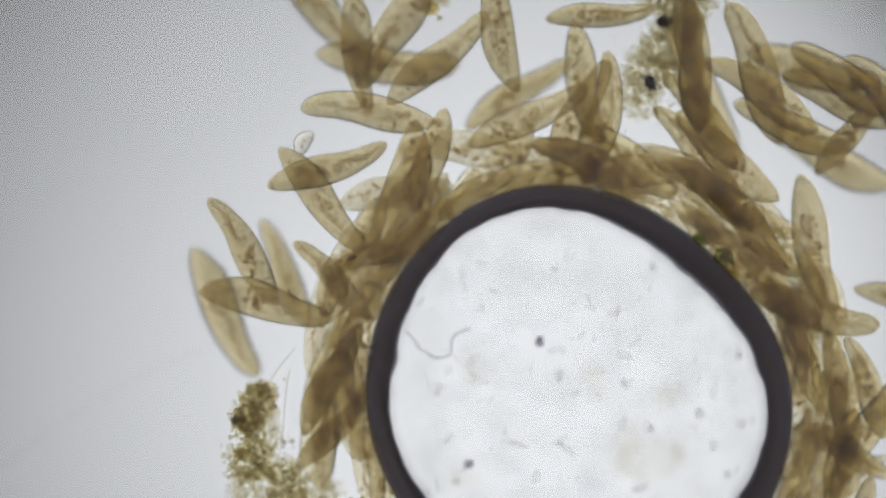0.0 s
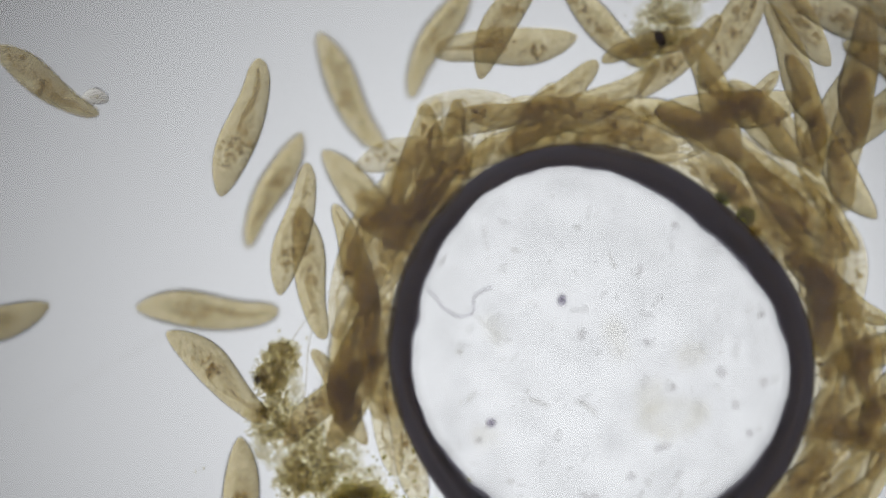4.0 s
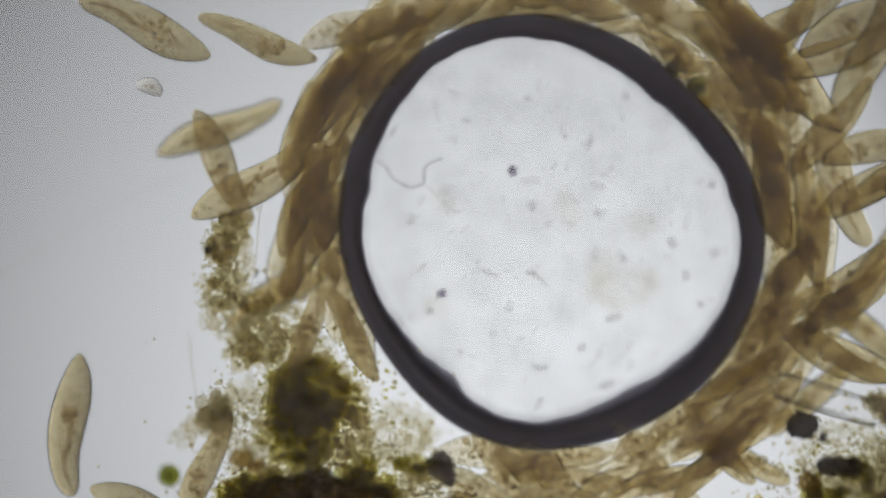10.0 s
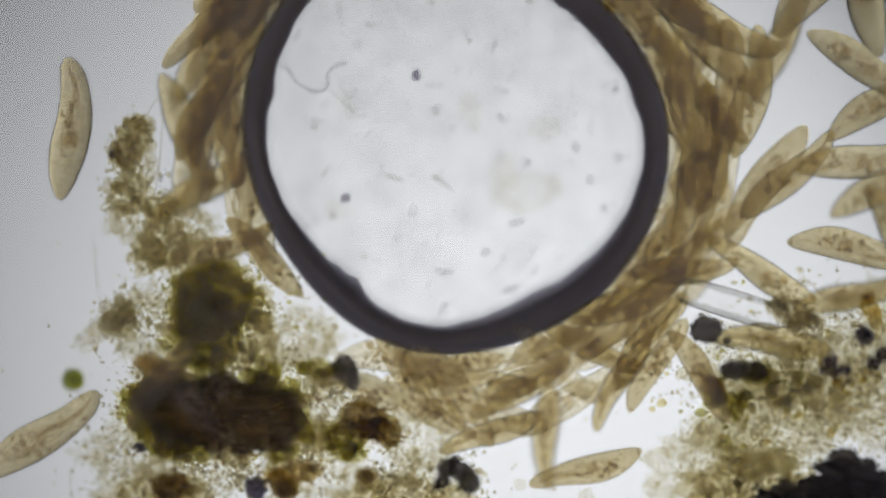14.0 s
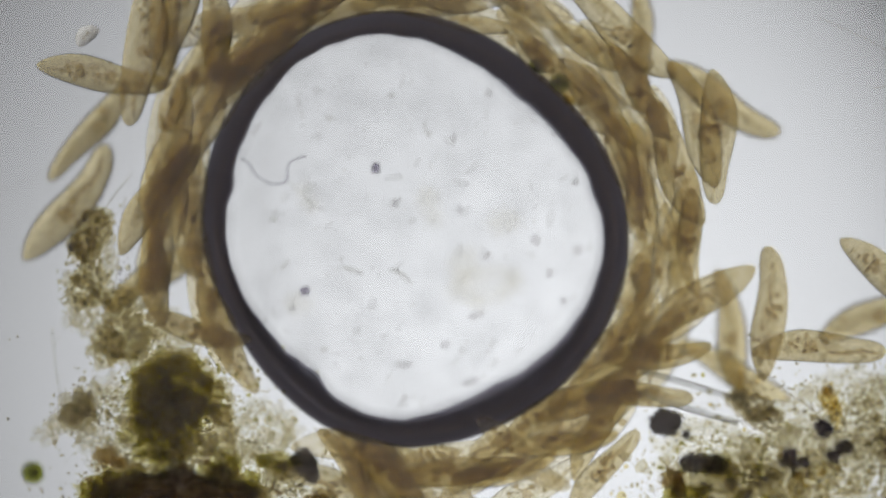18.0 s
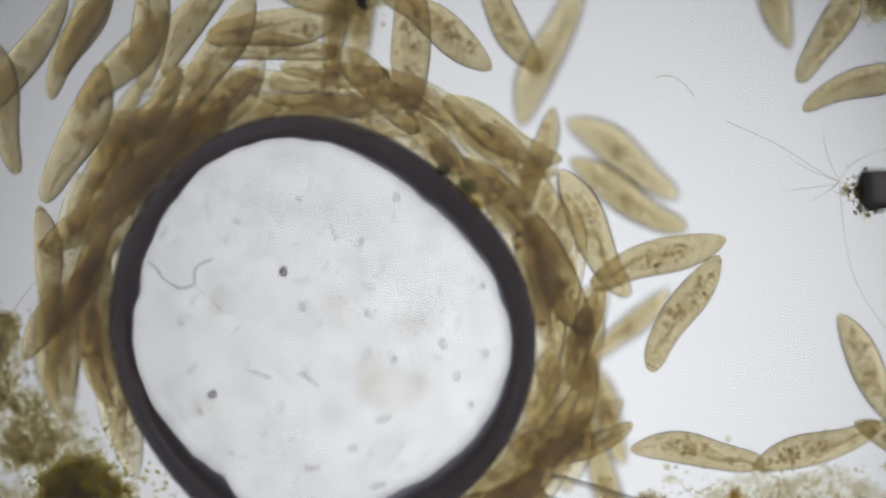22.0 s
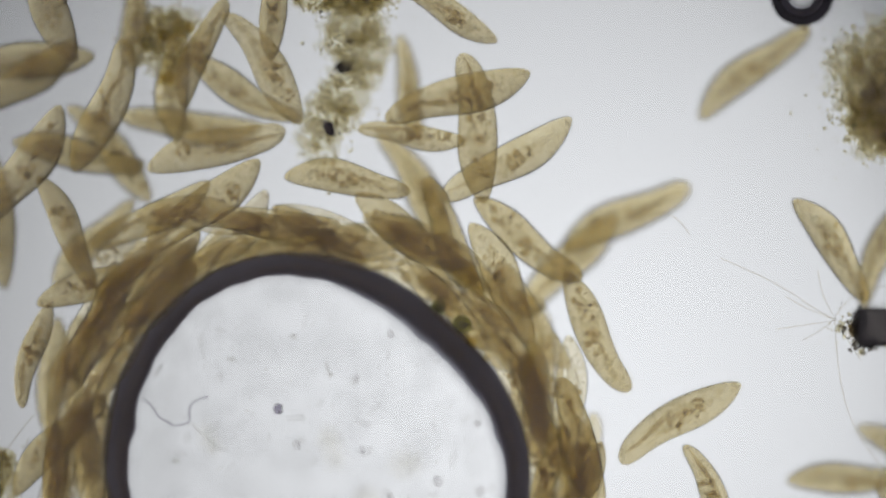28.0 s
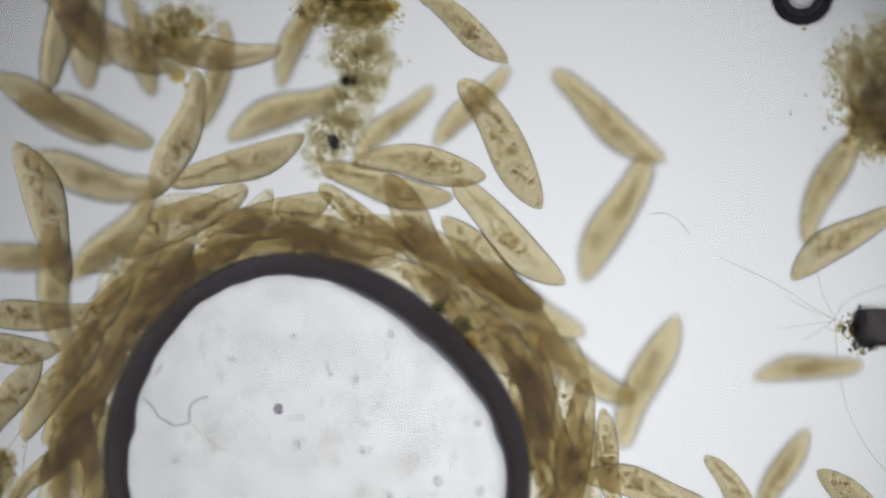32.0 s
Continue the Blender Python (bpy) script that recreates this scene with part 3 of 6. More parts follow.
floc("debris_lump", "soft brown lump of debris with pale flocs", "debris", -575, -10, [
    (-572, -5, 32, 42, -15, 150, M_OLIVE, "lump"), (-585, -30, 26, 30, 10, 140, M_OLIVE, "lump"), (-560, 12, 24, 26, 0, 150, M_OLIVE, "lump"),
    (-578, -100, 40, 36, 0, 130, M_OLIVE, "floc"), (-570, -145, 44, 36, 0, 120, M_TAN, "floc"), (-560, -60, 30, 44, 0, 110, M_TAN, "floc"), (-606, -30, 7, 8, 0, 150, M_INK, "dark_grain"),
], [(-570, -60, 50, 120, 60, 1.5, 4, M_CRUMB_DARK), (-520, -70, 34, 80, 26, 1, 2.2, M_INK)], 33)

floc("debris_lump", "grey-green lump of debris beside the algal heap", "debris", -520, -190, [
    (-512, -190, 44, 36, 10, 140, M_OLIVE, "lump"), (-545, -205, 30, 34, 0, 120, M_OLIVE, "lump"), (-518, -124, 30, 24, 0, 110, M_OLIVE, "lump"),
    (-470, -160, 46, 34, 0, 100, M_TAN, "floc"), (-450, -215, 60, 40, 0, 120, M_TAN, "floc"),
], [(-500, -190, 80, 80, 70, 1.5, 4, M_CRUMB)], 39)

floc("debris_lump", "grey-green grainy lump of debris", "debris", -600, -320, [
    (-598, -318, 30, 34, -30, 120, M_GREY, "lump"), (-640, -352, 34, 18, 30, 90, M_TAN, "floc"),
], [(-575, -320, 70, 60, 200, 1.5, 4, M_CRUMB_DARK)], 44)

floc("dark_crumb", "dark green crumb with a black end", "debris", -210, -412, [
    (-240, -408, 38, 13, -4, 110, M_GREEN, "algal_lump"), (-195, -410, 24, 24, 20, 120, M_INK, "black_grain"),
    (-180, -432, 14, 18, 0, 110, M_INK, "black_grain"), (-225, -428, 30, 16, 0, 90, M_OLIVE, "lump"), (-270, -360, 60, 50, 0, 60, M_TAN, "floc"), (-290, -430, 60, 50, 0, 60, M_TAN, "floc"),
], [(-200, -450, 110, 70, 180, 2, 5, M_CRUMB)], 51)

floc("dark_crumb", "ragged blackish crumb of humus", "debris", -165, -510, [
    (-160, -500, 36, 36, 30, 130, M_BROWN, "lump"), (-125, -522, 34, 24, -20, 120, M_BROWN, "lump"), (-195, -535, 36, 30, 0, 120, M_GREEN, "lump"),
    (-235, -530, 30, 34, 0, 90, M_OLIVE, "lump"), (-180, -560, 24, 14, 0, 80, M_GREEN, "lump"),
    (-200, -480, 90, 70, 0, 60, M_TAN, "floc"), (-250, -580, 90, 60, 0, 60, M_TAN, "floc"), (-60, -540, 60, 60, 0, 60, M_TAN, "floc"), (-90, -640, 110, 40, 0, 70, M_OLIVE, "floc"),
], [(-180, -510, 130, 90, 260, 2, 5, M_CRUMB), (-110, -600, 150, 80, 260, 2, 6, M_CRUMB)], 57)

floc("golden_crumb", "golden brown resinous crumb", "debris", -290, -600, [
    (-285, -596, 44, 18, 12, 100, M_RUST, "crumb"), (-310, -606, 26, 16, -15, 90, M_GOLD, "crumb"), (-350, -622, 17, 20, 0, 110, M_VIOLET, "grain"),
    (-300, -625, 22, 18, 0, 100, M_BROWN, "grain"), (-555, -549, 11, 8, -20, 110, M_VIOLET, "grain"), (-500, -620, 34, 24, 0, 100, M_BROWN, "lump"),
    (-155, -600, 18, 15, 0, 90, M_BROWN, "grain"),
], [(-380, -600, 170, 60, 200, 2, 5, M_CRUMB_DARK)], 63)

floc("black_crumb", "cluster of coal-black grains", "debris", 10, -598, [
    (-15, -585, 16, 16, 0, 120, M_INK, "black_grain"), (12, -592, 24, 18, -20, 120, M_INK, "black_grain"), (26, -612, 20, 20, 0, 120, M_INK, "black_grain"),
    (-20, -608, 14, 12, 0, 110, M_INK, "black_grain"), (0, -572, 10, 9, 0, 110, M_INK, "black_grain"), (-30, -618, 10, 9, 0, 100, M_INK, "black_grain"),
], [(30, -600, 110, 60, 160, 2, 5, M_CRUMB)], 68)

# mat of flocs to the other side
floc("debris_mat", "pale tan mat of fine flocs and crumbs", "debris", 620, -470, [
    (520, -400, 90, 70, 0, 60, M_TAN, "floc"), (620, -440, 120, 80, 10, 70, M_TAN, "floc"), (700, -430, 110, 90, -20, 60, M_TAN, "floc"),
    (560, -520, 130, 80, 10, 60, M_TAN, "floc"), (480, -560, 90, 70, 0, 60, M_TAN, "floc"), (760, -330, 120, 80, 15, 60, M_TAN, "floc"),
    (450, -600, 110, 80, 0, 90, M_TAN, "floc"), (530, -630, 110, 70, 0, 90, M_OLIVE, "floc"), (570, -490, 130, 90, 20, 80, M_TAN, "floc"),
    (880, -330, 120, 90, 0, 70, M_TAN, "floc"), (950, -400, 100, 120, 0, 60, M_TAN, "floc"), (800, -470, 130, 90, 0, 60, M_TAN, "floc"),
], [(590, -470, 210, 150, 650, 1.5, 5, M_CRUMB), (800, -380, 230, 150, 600, 1.5, 5, M_CRUMB),
    (640, -430, 220, 130, 330, 1.5, 4, M_CRUMB_DARK), (860, -340, 200, 130, 240, 1.5, 4, M_CRUMB_DARK),
    (480, -470, 60, 90, 60, 3, 8, M_GREEN), (680, -430, 260, 140, 150, 3, 7, M_GOLD), (560, -440, 130, 110, 50, 3, 6, M_GREEN), (500, -610, 120, 70, 200, 2, 4.4, M_CRUMB_DARK), (620, -440, 240, 140, 650, 2, 4.4, M_CRUMB), (840, -370, 220, 150, 600, 2, 4.4, M_CRUMB)], 74)
for nm, lab, x, y, lumps in (
        ("black_crumb", "rounded blue-black grain on the slide", 445, -340, [(445, -340, 30, 25, 0, 150, M_INK, "grain")]),
        ("black_crumb", "small dark round grain", 482, -362, [(482, -362, 8, 8, 0, 100, M_INK, "grain")]),
        ("black_crumb", "jagged black grain with a green edge", 515, -414, [(498, -412, 30, 18, 0, 140, M_INK, "grain"), (532, -414, 24, 18, 0, 130, M_INK, "grain"), (540, -420, 26, 20, 0, 110, M_GREEN, "edge")]),
        ("green_crumb", "dark green crumb of algae", 465, -450, [(460, -445, 18, 24, 20, 110, M_BROWN, "grain"), (468, -460, 20, 16, 0, 100, M_GREEN, "grain")]),
        ("green_crumb", "bright green crumb of algae", 500, -474, [(498, -478, 15, 18, 0, 100, M_GREEN, "grain"), (512, -466, 10, 18, 0, 90, M_GREEN, "grain")]),
        ("grey_lump", "soft grey lump of debris", 605, -318, [(600, -310, 38, 24, -20, 140, M_GREY, "lump"), (618, -332, 36, 22, -15, 140, M_GREY, "lump"), (572, -300, 20, 14, 0, 120, M_GREY, "lump")]),
        ("golden_crumb", "golden yellow resinous crumb", 742, -310, [(735, -300, 16, 20, 20, 110, M_GOLD, "grain"), (746, -322, 13, 20, 0, 110, M_GOLD, "grain"), (732, -285, 10, 10, 0, 100, M_RUST, "grain")]),
        ("violet_grain", "dark violet grain on the mat", 725, -352, [(725, -350, 15, 14, 0, 120, M_VIOLET, "grain"), (728, -346, 9, 9, 0, 140, M_INK, "core")]),
        ("black_crumb", "rounded black grain on the slide", 762, -384, [(762, -384, 17, 14, 0, 130, M_INK, "grain"), (742, -400, 13, 11, 0, 100, M_VIOLET, "grain")]),
        ("grey_lump", "cluster of small grey grains", 675, -405, [(665, -398, 14, 12, 0, 100, M_VIOLET, "grain"), (690, -412, 12, 10, 0, 100, M_VIOLET, "grain"), (672, -418, 10, 9, 0, 90, M_INK, "grain"), (654, -412, 9, 8, 0, 90, M_VIOLET, "grain")]),
        ("black_crumb", "large jagged black lump of soot", 680, -620, [(690, -612, 62, 40, 10, 150, M_INK, "lump"), (645, -622, 34, 22, -20, 140, M_INK, "lump"), (590, -650, 44, 26, 0, 140, M_INK, "lump"), (740, -640, 60, 40, -20, 140, M_INK, "lump"), (690, -575, 30, 26, 0, 140, M_INK, "lump"), (640, -660, 100, 50, 0, 140, M_INK, "lump")])):
    floc(nm, lab, "debris", x, y, lumps, [], 80 + int(x))

# debris above the bubble, pushed about by the swimmers
strip = floc("debris_strip", "loose strip of tan crumbs with dark grains", "debris", 60, 690, [
    (80, 820, 52, 34, 0, 120, M_OLIVE, "lump"), (105, 818, 26, 24, 0, 130, M_OLIVE, "lump"), (60, 838, 40, 30, 0, 120, M_OLIVE, "lump"), (53, 691, 12, 11, 0, 150, M_INK, "round_grain"),
    (66, 692, 6, 8, 0, 150, M_INK, "grain"), (30, 584, 9, 14, 30, 150, M_VIOLET, "violet_grain"), (95, 680, 32, 28, 0, 100, M_TAN, "floc"),
    (70, 740, 50, 50, 0, 110, M_TAN, "floc"), (30, 600, 46, 40, 0, 110, M_TAN, "floc"), (10, 560, 36, 40, 20, 90, M_TAN, "floc"), (64, 650, 40, 50, 0, 110, M_TAN, "floc"), (95, 720, 44, 40, 30, 120, M_TAN, "floc"), (45, 640, 40, 34, 10, 120, M_TAN, "floc"),
    (82, 770, 50, 40, 0, 110, M_TAN, "floc"), (6, 818, 40, 26, 0, 100, M_OLIVE, "floc"), (135, 822, 14, 10, 0, 110, M_GOLD, "golden_grain"),
], [(70, 740, 78, 90, 200, 1.2, 3.4, M_CRUMB), (30, 590, 60, 80, 150, 1.2, 3.0, M_CRUMB_DARK), (70, 700, 70, 120, 26, 1.0, 2.0, M_INK),
    (15, 790, 26, 26, 14, 1.2, 2.4, M_INK), (20, 570, 50, 44, 22, 1, 2.2, M_INK)], 91)
gold = floc("golden_crumb", "golden brown clump with a yellow grain", "debris", -255, 760, [
    (-262, 784, 40, 32, 30, 140, M_TAN, "clump"), (-250, 770, 70, 56, 0, 120, M_TAN, "floc"), (-268, 768, 20, 22, 0, 150, M_OLIVE, "clump"), (-236, 795, 30, 20, 0, 130, M_OLIVE, "clump"), (-250, 776, 10, 9, 0, 150, M_GOLD, "golden_grain"), (-276, 792, 8, 7, 0, 150, M_GOLD, "golden_grain"),
    (-204, 790, 9, 8, 0, 140, M_GOLD, "yellow_grain"), (-245, 700, 14, 12, 0, 130, M_GOLD, "yellow_grain"), (-240, 740, 34, 34, 0, 100, M_TAN, "floc"),
], [(-250, 750, 60, 70, 60, 1.5, 3.5, M_CRUMB_DARK)], 97)
floc("debris_lump", "large brown grainy lump of debris", "debris", 985, 670, [
    (980, 700, 66, 70, 0, 150, M_TAN, "lump"), (1000, 620, 60, 60, 0, 150, M_OLIVE, "lump"), (985, 655, 46, 60, 10, 140, M_TAN, "lump"), (1005, 660, 40, 70, 0, 150, M_OLIVE, "lump"), (940, 730, 40, 34, 0, 110, M_TAN, "floc"),
    (1040, 680, 80, 110, 0, 150, M_TAN, "lump"), (1010, 590, 40, 30, 0, 120, M_TAN, "lump"), (1030, 760, 60, 50, 0, 120, M_TAN, "floc"),
], [(985, 670, 75, 110, 380, 1.5, 4, M_CRUMB), (930, 690, 40, 110, 90, 1.2, 3, M_CRUMB)], 103)


# block of soot with hairs
soot = floc("soot_block", "square black sooty block with fine hairs", "debris", 990, 256, [(962, 266, 15, 22, 0, 140, M_INK, "crust"), (960, 240, 12, 14, 0, 140, M_INK, "crust"), (978, 226, 22, 10, 5, 140, M_INK, "crust"), (950, 252, 9, 12, 0, 130, M_BROWN, "crust")], [(956, 256, 18, 34, 60, 2, 5, M_INK), (928, 258, 22, 22, 60, 1.2, 3, M_CRUMB_DARK), (985, 225, 40, 12, 40, 2, 4, M_INK)], 111)
bm = bmesh.new()
bmesh.ops.create_cube(bm, size=1)
bmesh.ops.subdivide_edges(bm, edges=bm.edges[:], cuts=7, use_grid_fill=True)
for v in bm.verts:
    v.co = (v.co.x * 62 + 5 * noise.noise(v.co * 7), v.co.y * 62 + 6 * noise.noise(v.co * 6 + Vector((3, 3, 3))), 75 + v.co.z * 148)
block = part("block", bm, M_INK, soot)
for pts in ([(-73, 14, 140), (-103, 27, 142), (-144, 60, 145), (-205, 92, 145), (-275, 122, 145)], [(-73, 14, 140), (-124, 30, 145), (-160, 55, 145)],
            [(-70, 12, 140), (-120, 4, 140), (-178, -4, 140)], [(-73, 14, 140), (-95, -6, 140), (-130, -24, 135)], [(-70, 14, 140), (-98, 50, 145), (-102, 100, 145)],
            [(-66, 6, 140), (-50, -24, 140), (-26, -60, 140)], [(-73, 10, 130), (-66, -121, 130), (-30, -200, 130), (18, -261, 130), (70, -300, 130)],
            [(-70, 20, 140), (-50, 60, 140), (0, 74, 140), (60, 76, 140)]):
    hair("hair", pts, 0.6, block)

# clear silica shell of a diatom, its long edges toothed
shell = new("diatom_shell")
shell.matrix_basis = at(490, -295, 126, -17)
tagged(shell, "long clear glassy diatom shell with toothed edges", "diatom")
valve = part("valve", tube([((x, 0, 0), 25 * max(0.05, 1 - abs(x / 112) ** 6) ** 0.5, 12 * max(0.05, 1 - abs(x / 112) ** 6) ** 0.5) for x in range(-111, 112, 6)], 14), M_FRUSTULE, shell)
for side in (-1, 1):
    hair("edge", [(-108, 0, 0), (-101, 21 * side, 0), (-40, 26 * side, 0), (40, 26 * side, 0), (101, 21 * side, 0), (108, 0, 0)], 0.9, valve, M_EDGE)
    bm = bmesh.new()
    for x in range(-94, 95, 5):
        for v in bmesh.ops.create_cube(bm, size=1)["verts"]:
            v.co = (x + 2.0 * v.co.x, side * 20 + 11 * v.co.y, 5 + 6 * v.co.z)
    tagged(part("toothing", bm, M_EDGE, valve), kind="stuff")
rods = new("rod_pair")
rods.matrix_basis = at(905, -400, 90, 82)
tagged(rods, "two thin clear rods lying side by side", "rods")
for y in (-9, 9):
    part("rod", tube([((x, y, 0), 3, 3) for x in (-45, -20, 0, 20, 45)], 8), M_FRUSTULE, rods)

# round green algae
def alga(x, y, z, r, label="round dark green algal cell"):
    ob = new("algal_cell")
    ob.matrix_basis = at(x, y, z)
    tagged(ob, label, "alga", "round algal cells")
    bm = bmesh.new()
    skin(bm, 0, 0, 0, r, r, r, x * 0.01, 0.08, 2.0, 3)
    wall = part("wall", bm, M_ALGA, ob)
    bm = bmesh.new()
    blob(bm, random.Random(int(x)), r * 0.1, 0, r * 0.5, r * 0.5, 0.2, 0.5, 2)
    part("chloroplast", bm, M_ALGA, wall)


alga(258, 259, 108, 18)
alga(216, 289, 100, 14)
alga(-674, -430, 40, 20, "round bright green algal cell")
floc("golden_crumb", "small orange crumb by the bubble", "debris", 276, 229, [(276, 229, 9, 8, 0, 150, M_GOLD, "grain"), (268, 236, 6, 6, 0, 140, M_GOLD, "grain")], [], 120)

# smudges on the bubble, seen through the bubble
for k, (x, y, rx, ry, turn, mat) in enumerate((
        (-68, 111, 8, 9, 0, M_DOT), (131, 244, 7, 8, 20, M_SPECK), (-194, -106, 9, 8, 30, M_DOT), (54, -201, 9, 7, 20, M_SPECK), (289, -34, 9, 9, 0, M_SPECK),
        (214, -16, 8, 11, 20, M_SPECK), (129, -44, 7, 8, 0, M_SPECK), (239, -74, 7, 10, 0, M_SPECK), (264, -124, 6, 7, 0, M_SPECK), (109, -149, 15, 7, 20, M_SPECK),
        (-216, -137, 7, 6, 0, M_SPECK), (80, 38, 5, 8, 0, M_SPECK), (-36, 48, 6, 9, 10, M_SPECK), (-17, -237, 14, 5, 5, M_SPECK), (100, -268, 16, 7, 20, M_SPECK),
        (284, 85, 7, 6, 0, M_SPECK), (70, 166, 5, 8, 0, M_SPECK), 
        (-110, -70, 20, 5, -20, M_SMEAR), (-20, -80, 20, 5, -40, M_SMEAR), (-150, 200, 9, 4, -10, M_SMEAR),
        (-250, 20, 8, 5, 0, M_SMEAR), (-280, 180, 14, 4, 60, M_SPECK), (20, 180, 3, 16, 15, M_SMEAR), (-40, 240, 5, 4, 0, M_SMEAR), (-230, -60, 12, 4, 50, M_SMEAR), (-160, -210, 6, 5, 0, M_SMEAR))):
    bm = bmesh.new()
    skin(bm, 0, 0, 4, rx, ry, 2, k * 1.3, 0.28, 1.6, 4, turn)
    sm = part("smudge", bm, mat)
    sm.matrix_basis = at(x, y, DEPTH + 2)
    tagged(sm, "dark round speck on the top of the bubble" if mat == M_DOT else "faint grey smudge on the top of the bubble", "smudge", "smudges on the bubble")
for x, y, rx, ry, turn in ((127, -100, 62, 30, 10), (92, -64, 30, 22, 60), (-188, 56, 14, 26, 25), (-200, -134, 22, 17, 0), (30, 40, 16, 34, 20), (160, 10, 24, 18, 0)):
    bm = bmesh.new()
    skin(bm, 0, 0, 4, rx, ry, 1.5, x * 0.7, 0.55, 2.2, 4, turn)
    sm = part("stain", bm, M_STAIN)
    sm.matrix_basis = at(x, y, 2)
    tagged(sm, "faint yellowish dried stain under the bubble", "stain", "stains under the bubble")
dust = new("dust")
dust.matrix_basis = at(0, 0, DEPTH - 6)
tagged(dust, "scattered faint dust specks and tiny clear droplets on the top of the bubble", "dust", kind="stuff")
g = random.Random(77)


def scattered(count, low, high):
    """Places on the bubble's top, thicker in patches."""
    rows = []
    while len(rows) < count:
        x, y = g.uniform(-320, 320), g.uniform(-320, 320)
        if math.hypot(x, y) < 318 and noise.noise(Vector((x * 0.008, y * 0.008, 4))) > g.uniform(low, high):
            rows.append((x, y))
    return rows


crumbs("speck_dust", [(x, y, 0, g.uniform(1.2, 3.6)) for x, y in scattered(50, -0.6, 0.4)], M_SMEAR, dust, 12)
bm = bmesh.new()
for x, y in scattered(120, -0.4, 0.35):
    r = g.choice((g.uniform(2, 5), g.uniform(3, 9)))
    skin(bm, x, y, 8, r * g.uniform(1.0, 2.6), r, r * 0.3, g.uniform(0, 90), 0.4, 1.6, 2, g.gauss(55, 40))
bmesh.ops.translate(bm, vec=(0, 0, -4), verts=bm.verts)
tagged(part("droplet_mist", bm, M_DROP, dust), kind="stuff")
worm = new("thread")
worm.matrix_basis = at(0, 0, DEPTH + 2)
tagged(worm, "thin grey winding thread on the top of the bubble", "thread")
hair("strand", [(-308, 130, 4), (-299, 124, 4), (-286, 112, 4), (-284, 98, 4), (-268, 92, 4), (-254, 80, 4), (-236, 84, 4), (-222, 90, 4), (-228, 108, 4), (-222, 122, 4), (-208, 130, 4), (-192, 133, 4)], 2.0, worm, M_THREAD)
hair("strand", [(-222, 88, 4), (-212, 70, 4), (-190, 62, 4), (-176, 40, 4)], 2.2, worm, M_SMEAR)

# second small bubble
small_bubble = air_bubble("air_bubble", 860, 842, 55, [(2, 1.0, 0.5)], 32, [(1, 0.5, 0.3)], 72, skin_of=M_AIR_DARK)
tagged(small_bubble, "small air bubble with a thick black rim", "air bubble")

# loose hairs in the water
for nm, pts in (("fine_hair", [(-640, -171, 60), (-637, -230, 60), (-626, -290, 60), (-620, -330, 60)]), ("fine_hair", [(-1040, -300, 30), (-1070, -400, 30), (-1055, -450, 30)]),
                ("fine_hair", [(-560, -600, 60), (-600, -545, 60), (-660, -545, 60), (-690, -600, 60), (-670, -660, 60)]),
                ("fine_hair", [(-590, -600, 60), (-640, -560, 60), (-640, -620, 60), (-600, -660, 60)]),
                ("fine_hair", [(-1023, -115, 20), (-900, -20, 20), (-800, 40, 20), (-640, 105, 20)]), ("fine_hair", [(-510, 60, 130), (-525, 10, 130), (-515, -60, 130), (-535, -110, 130)]),
                ("fine_hair", [(-500, 100, 130), (-535, 60, 130), (-545, 40, 130)]), ("fine_hair", [(720, -330, 130), (690, -300, 130), (650, -290, 130), (625, -250, 130)]),
                ("fine_hair", [(590, 455, 150), (630, 470, 150), (660, 420, 150)])):
    th = new(nm)
    tagged(th, "single fine pale hair in the water", "hair", "loose hairs")
    hair("strand", pts, 0.8, th, M_SMEAR if pts[0][0] < -1020 else None)


# small curled ciliate
def small_ciliate():
    ob = new("small_ciliate")
    tagged(ob, "small pale curled ciliate", "ciliate")
    part("body", tube([((-24 + 3 * k, 5 * math.cos(0.2 * (k - 8)), 0), 15 * math.sin(math.pi * (k + 0.4) / 16.8) ** 0.5, 10 * math.sin(math.pi * (k + 0.4) / 16.8) ** 0.5)
                       for k in range(17)], 14), M_SMALL, ob)
    crumbs("granular_matter", [(-8, 2, 2, 2.5), (4, 4, 1, 3), (10, 1, 2, 2), (-2, 3, -2, 2), (14, -3, 0, 2)], M_CRUMB_DARK, ob, 3)
    return ob


curl, curl_two = small_ciliate(), small_ciliate()


# ---- what moves ----
def swim(length, rows):
    """One free ciliate: seconds, place and height in micrometres, heading in degrees."""
    ob = ciliate(length, "translucent brown slipper-shaped ciliate with food vacuoles", "free-swimming ciliates")
    tagged(ob, "translucent brown slipper-shaped ciliate swimming free in the water" if length > 225 else "short translucent brown ciliate with dark food vacuoles")
    walk(ob, [(t, at(x, y, z, a)) for t, x, y, z, a in rows])


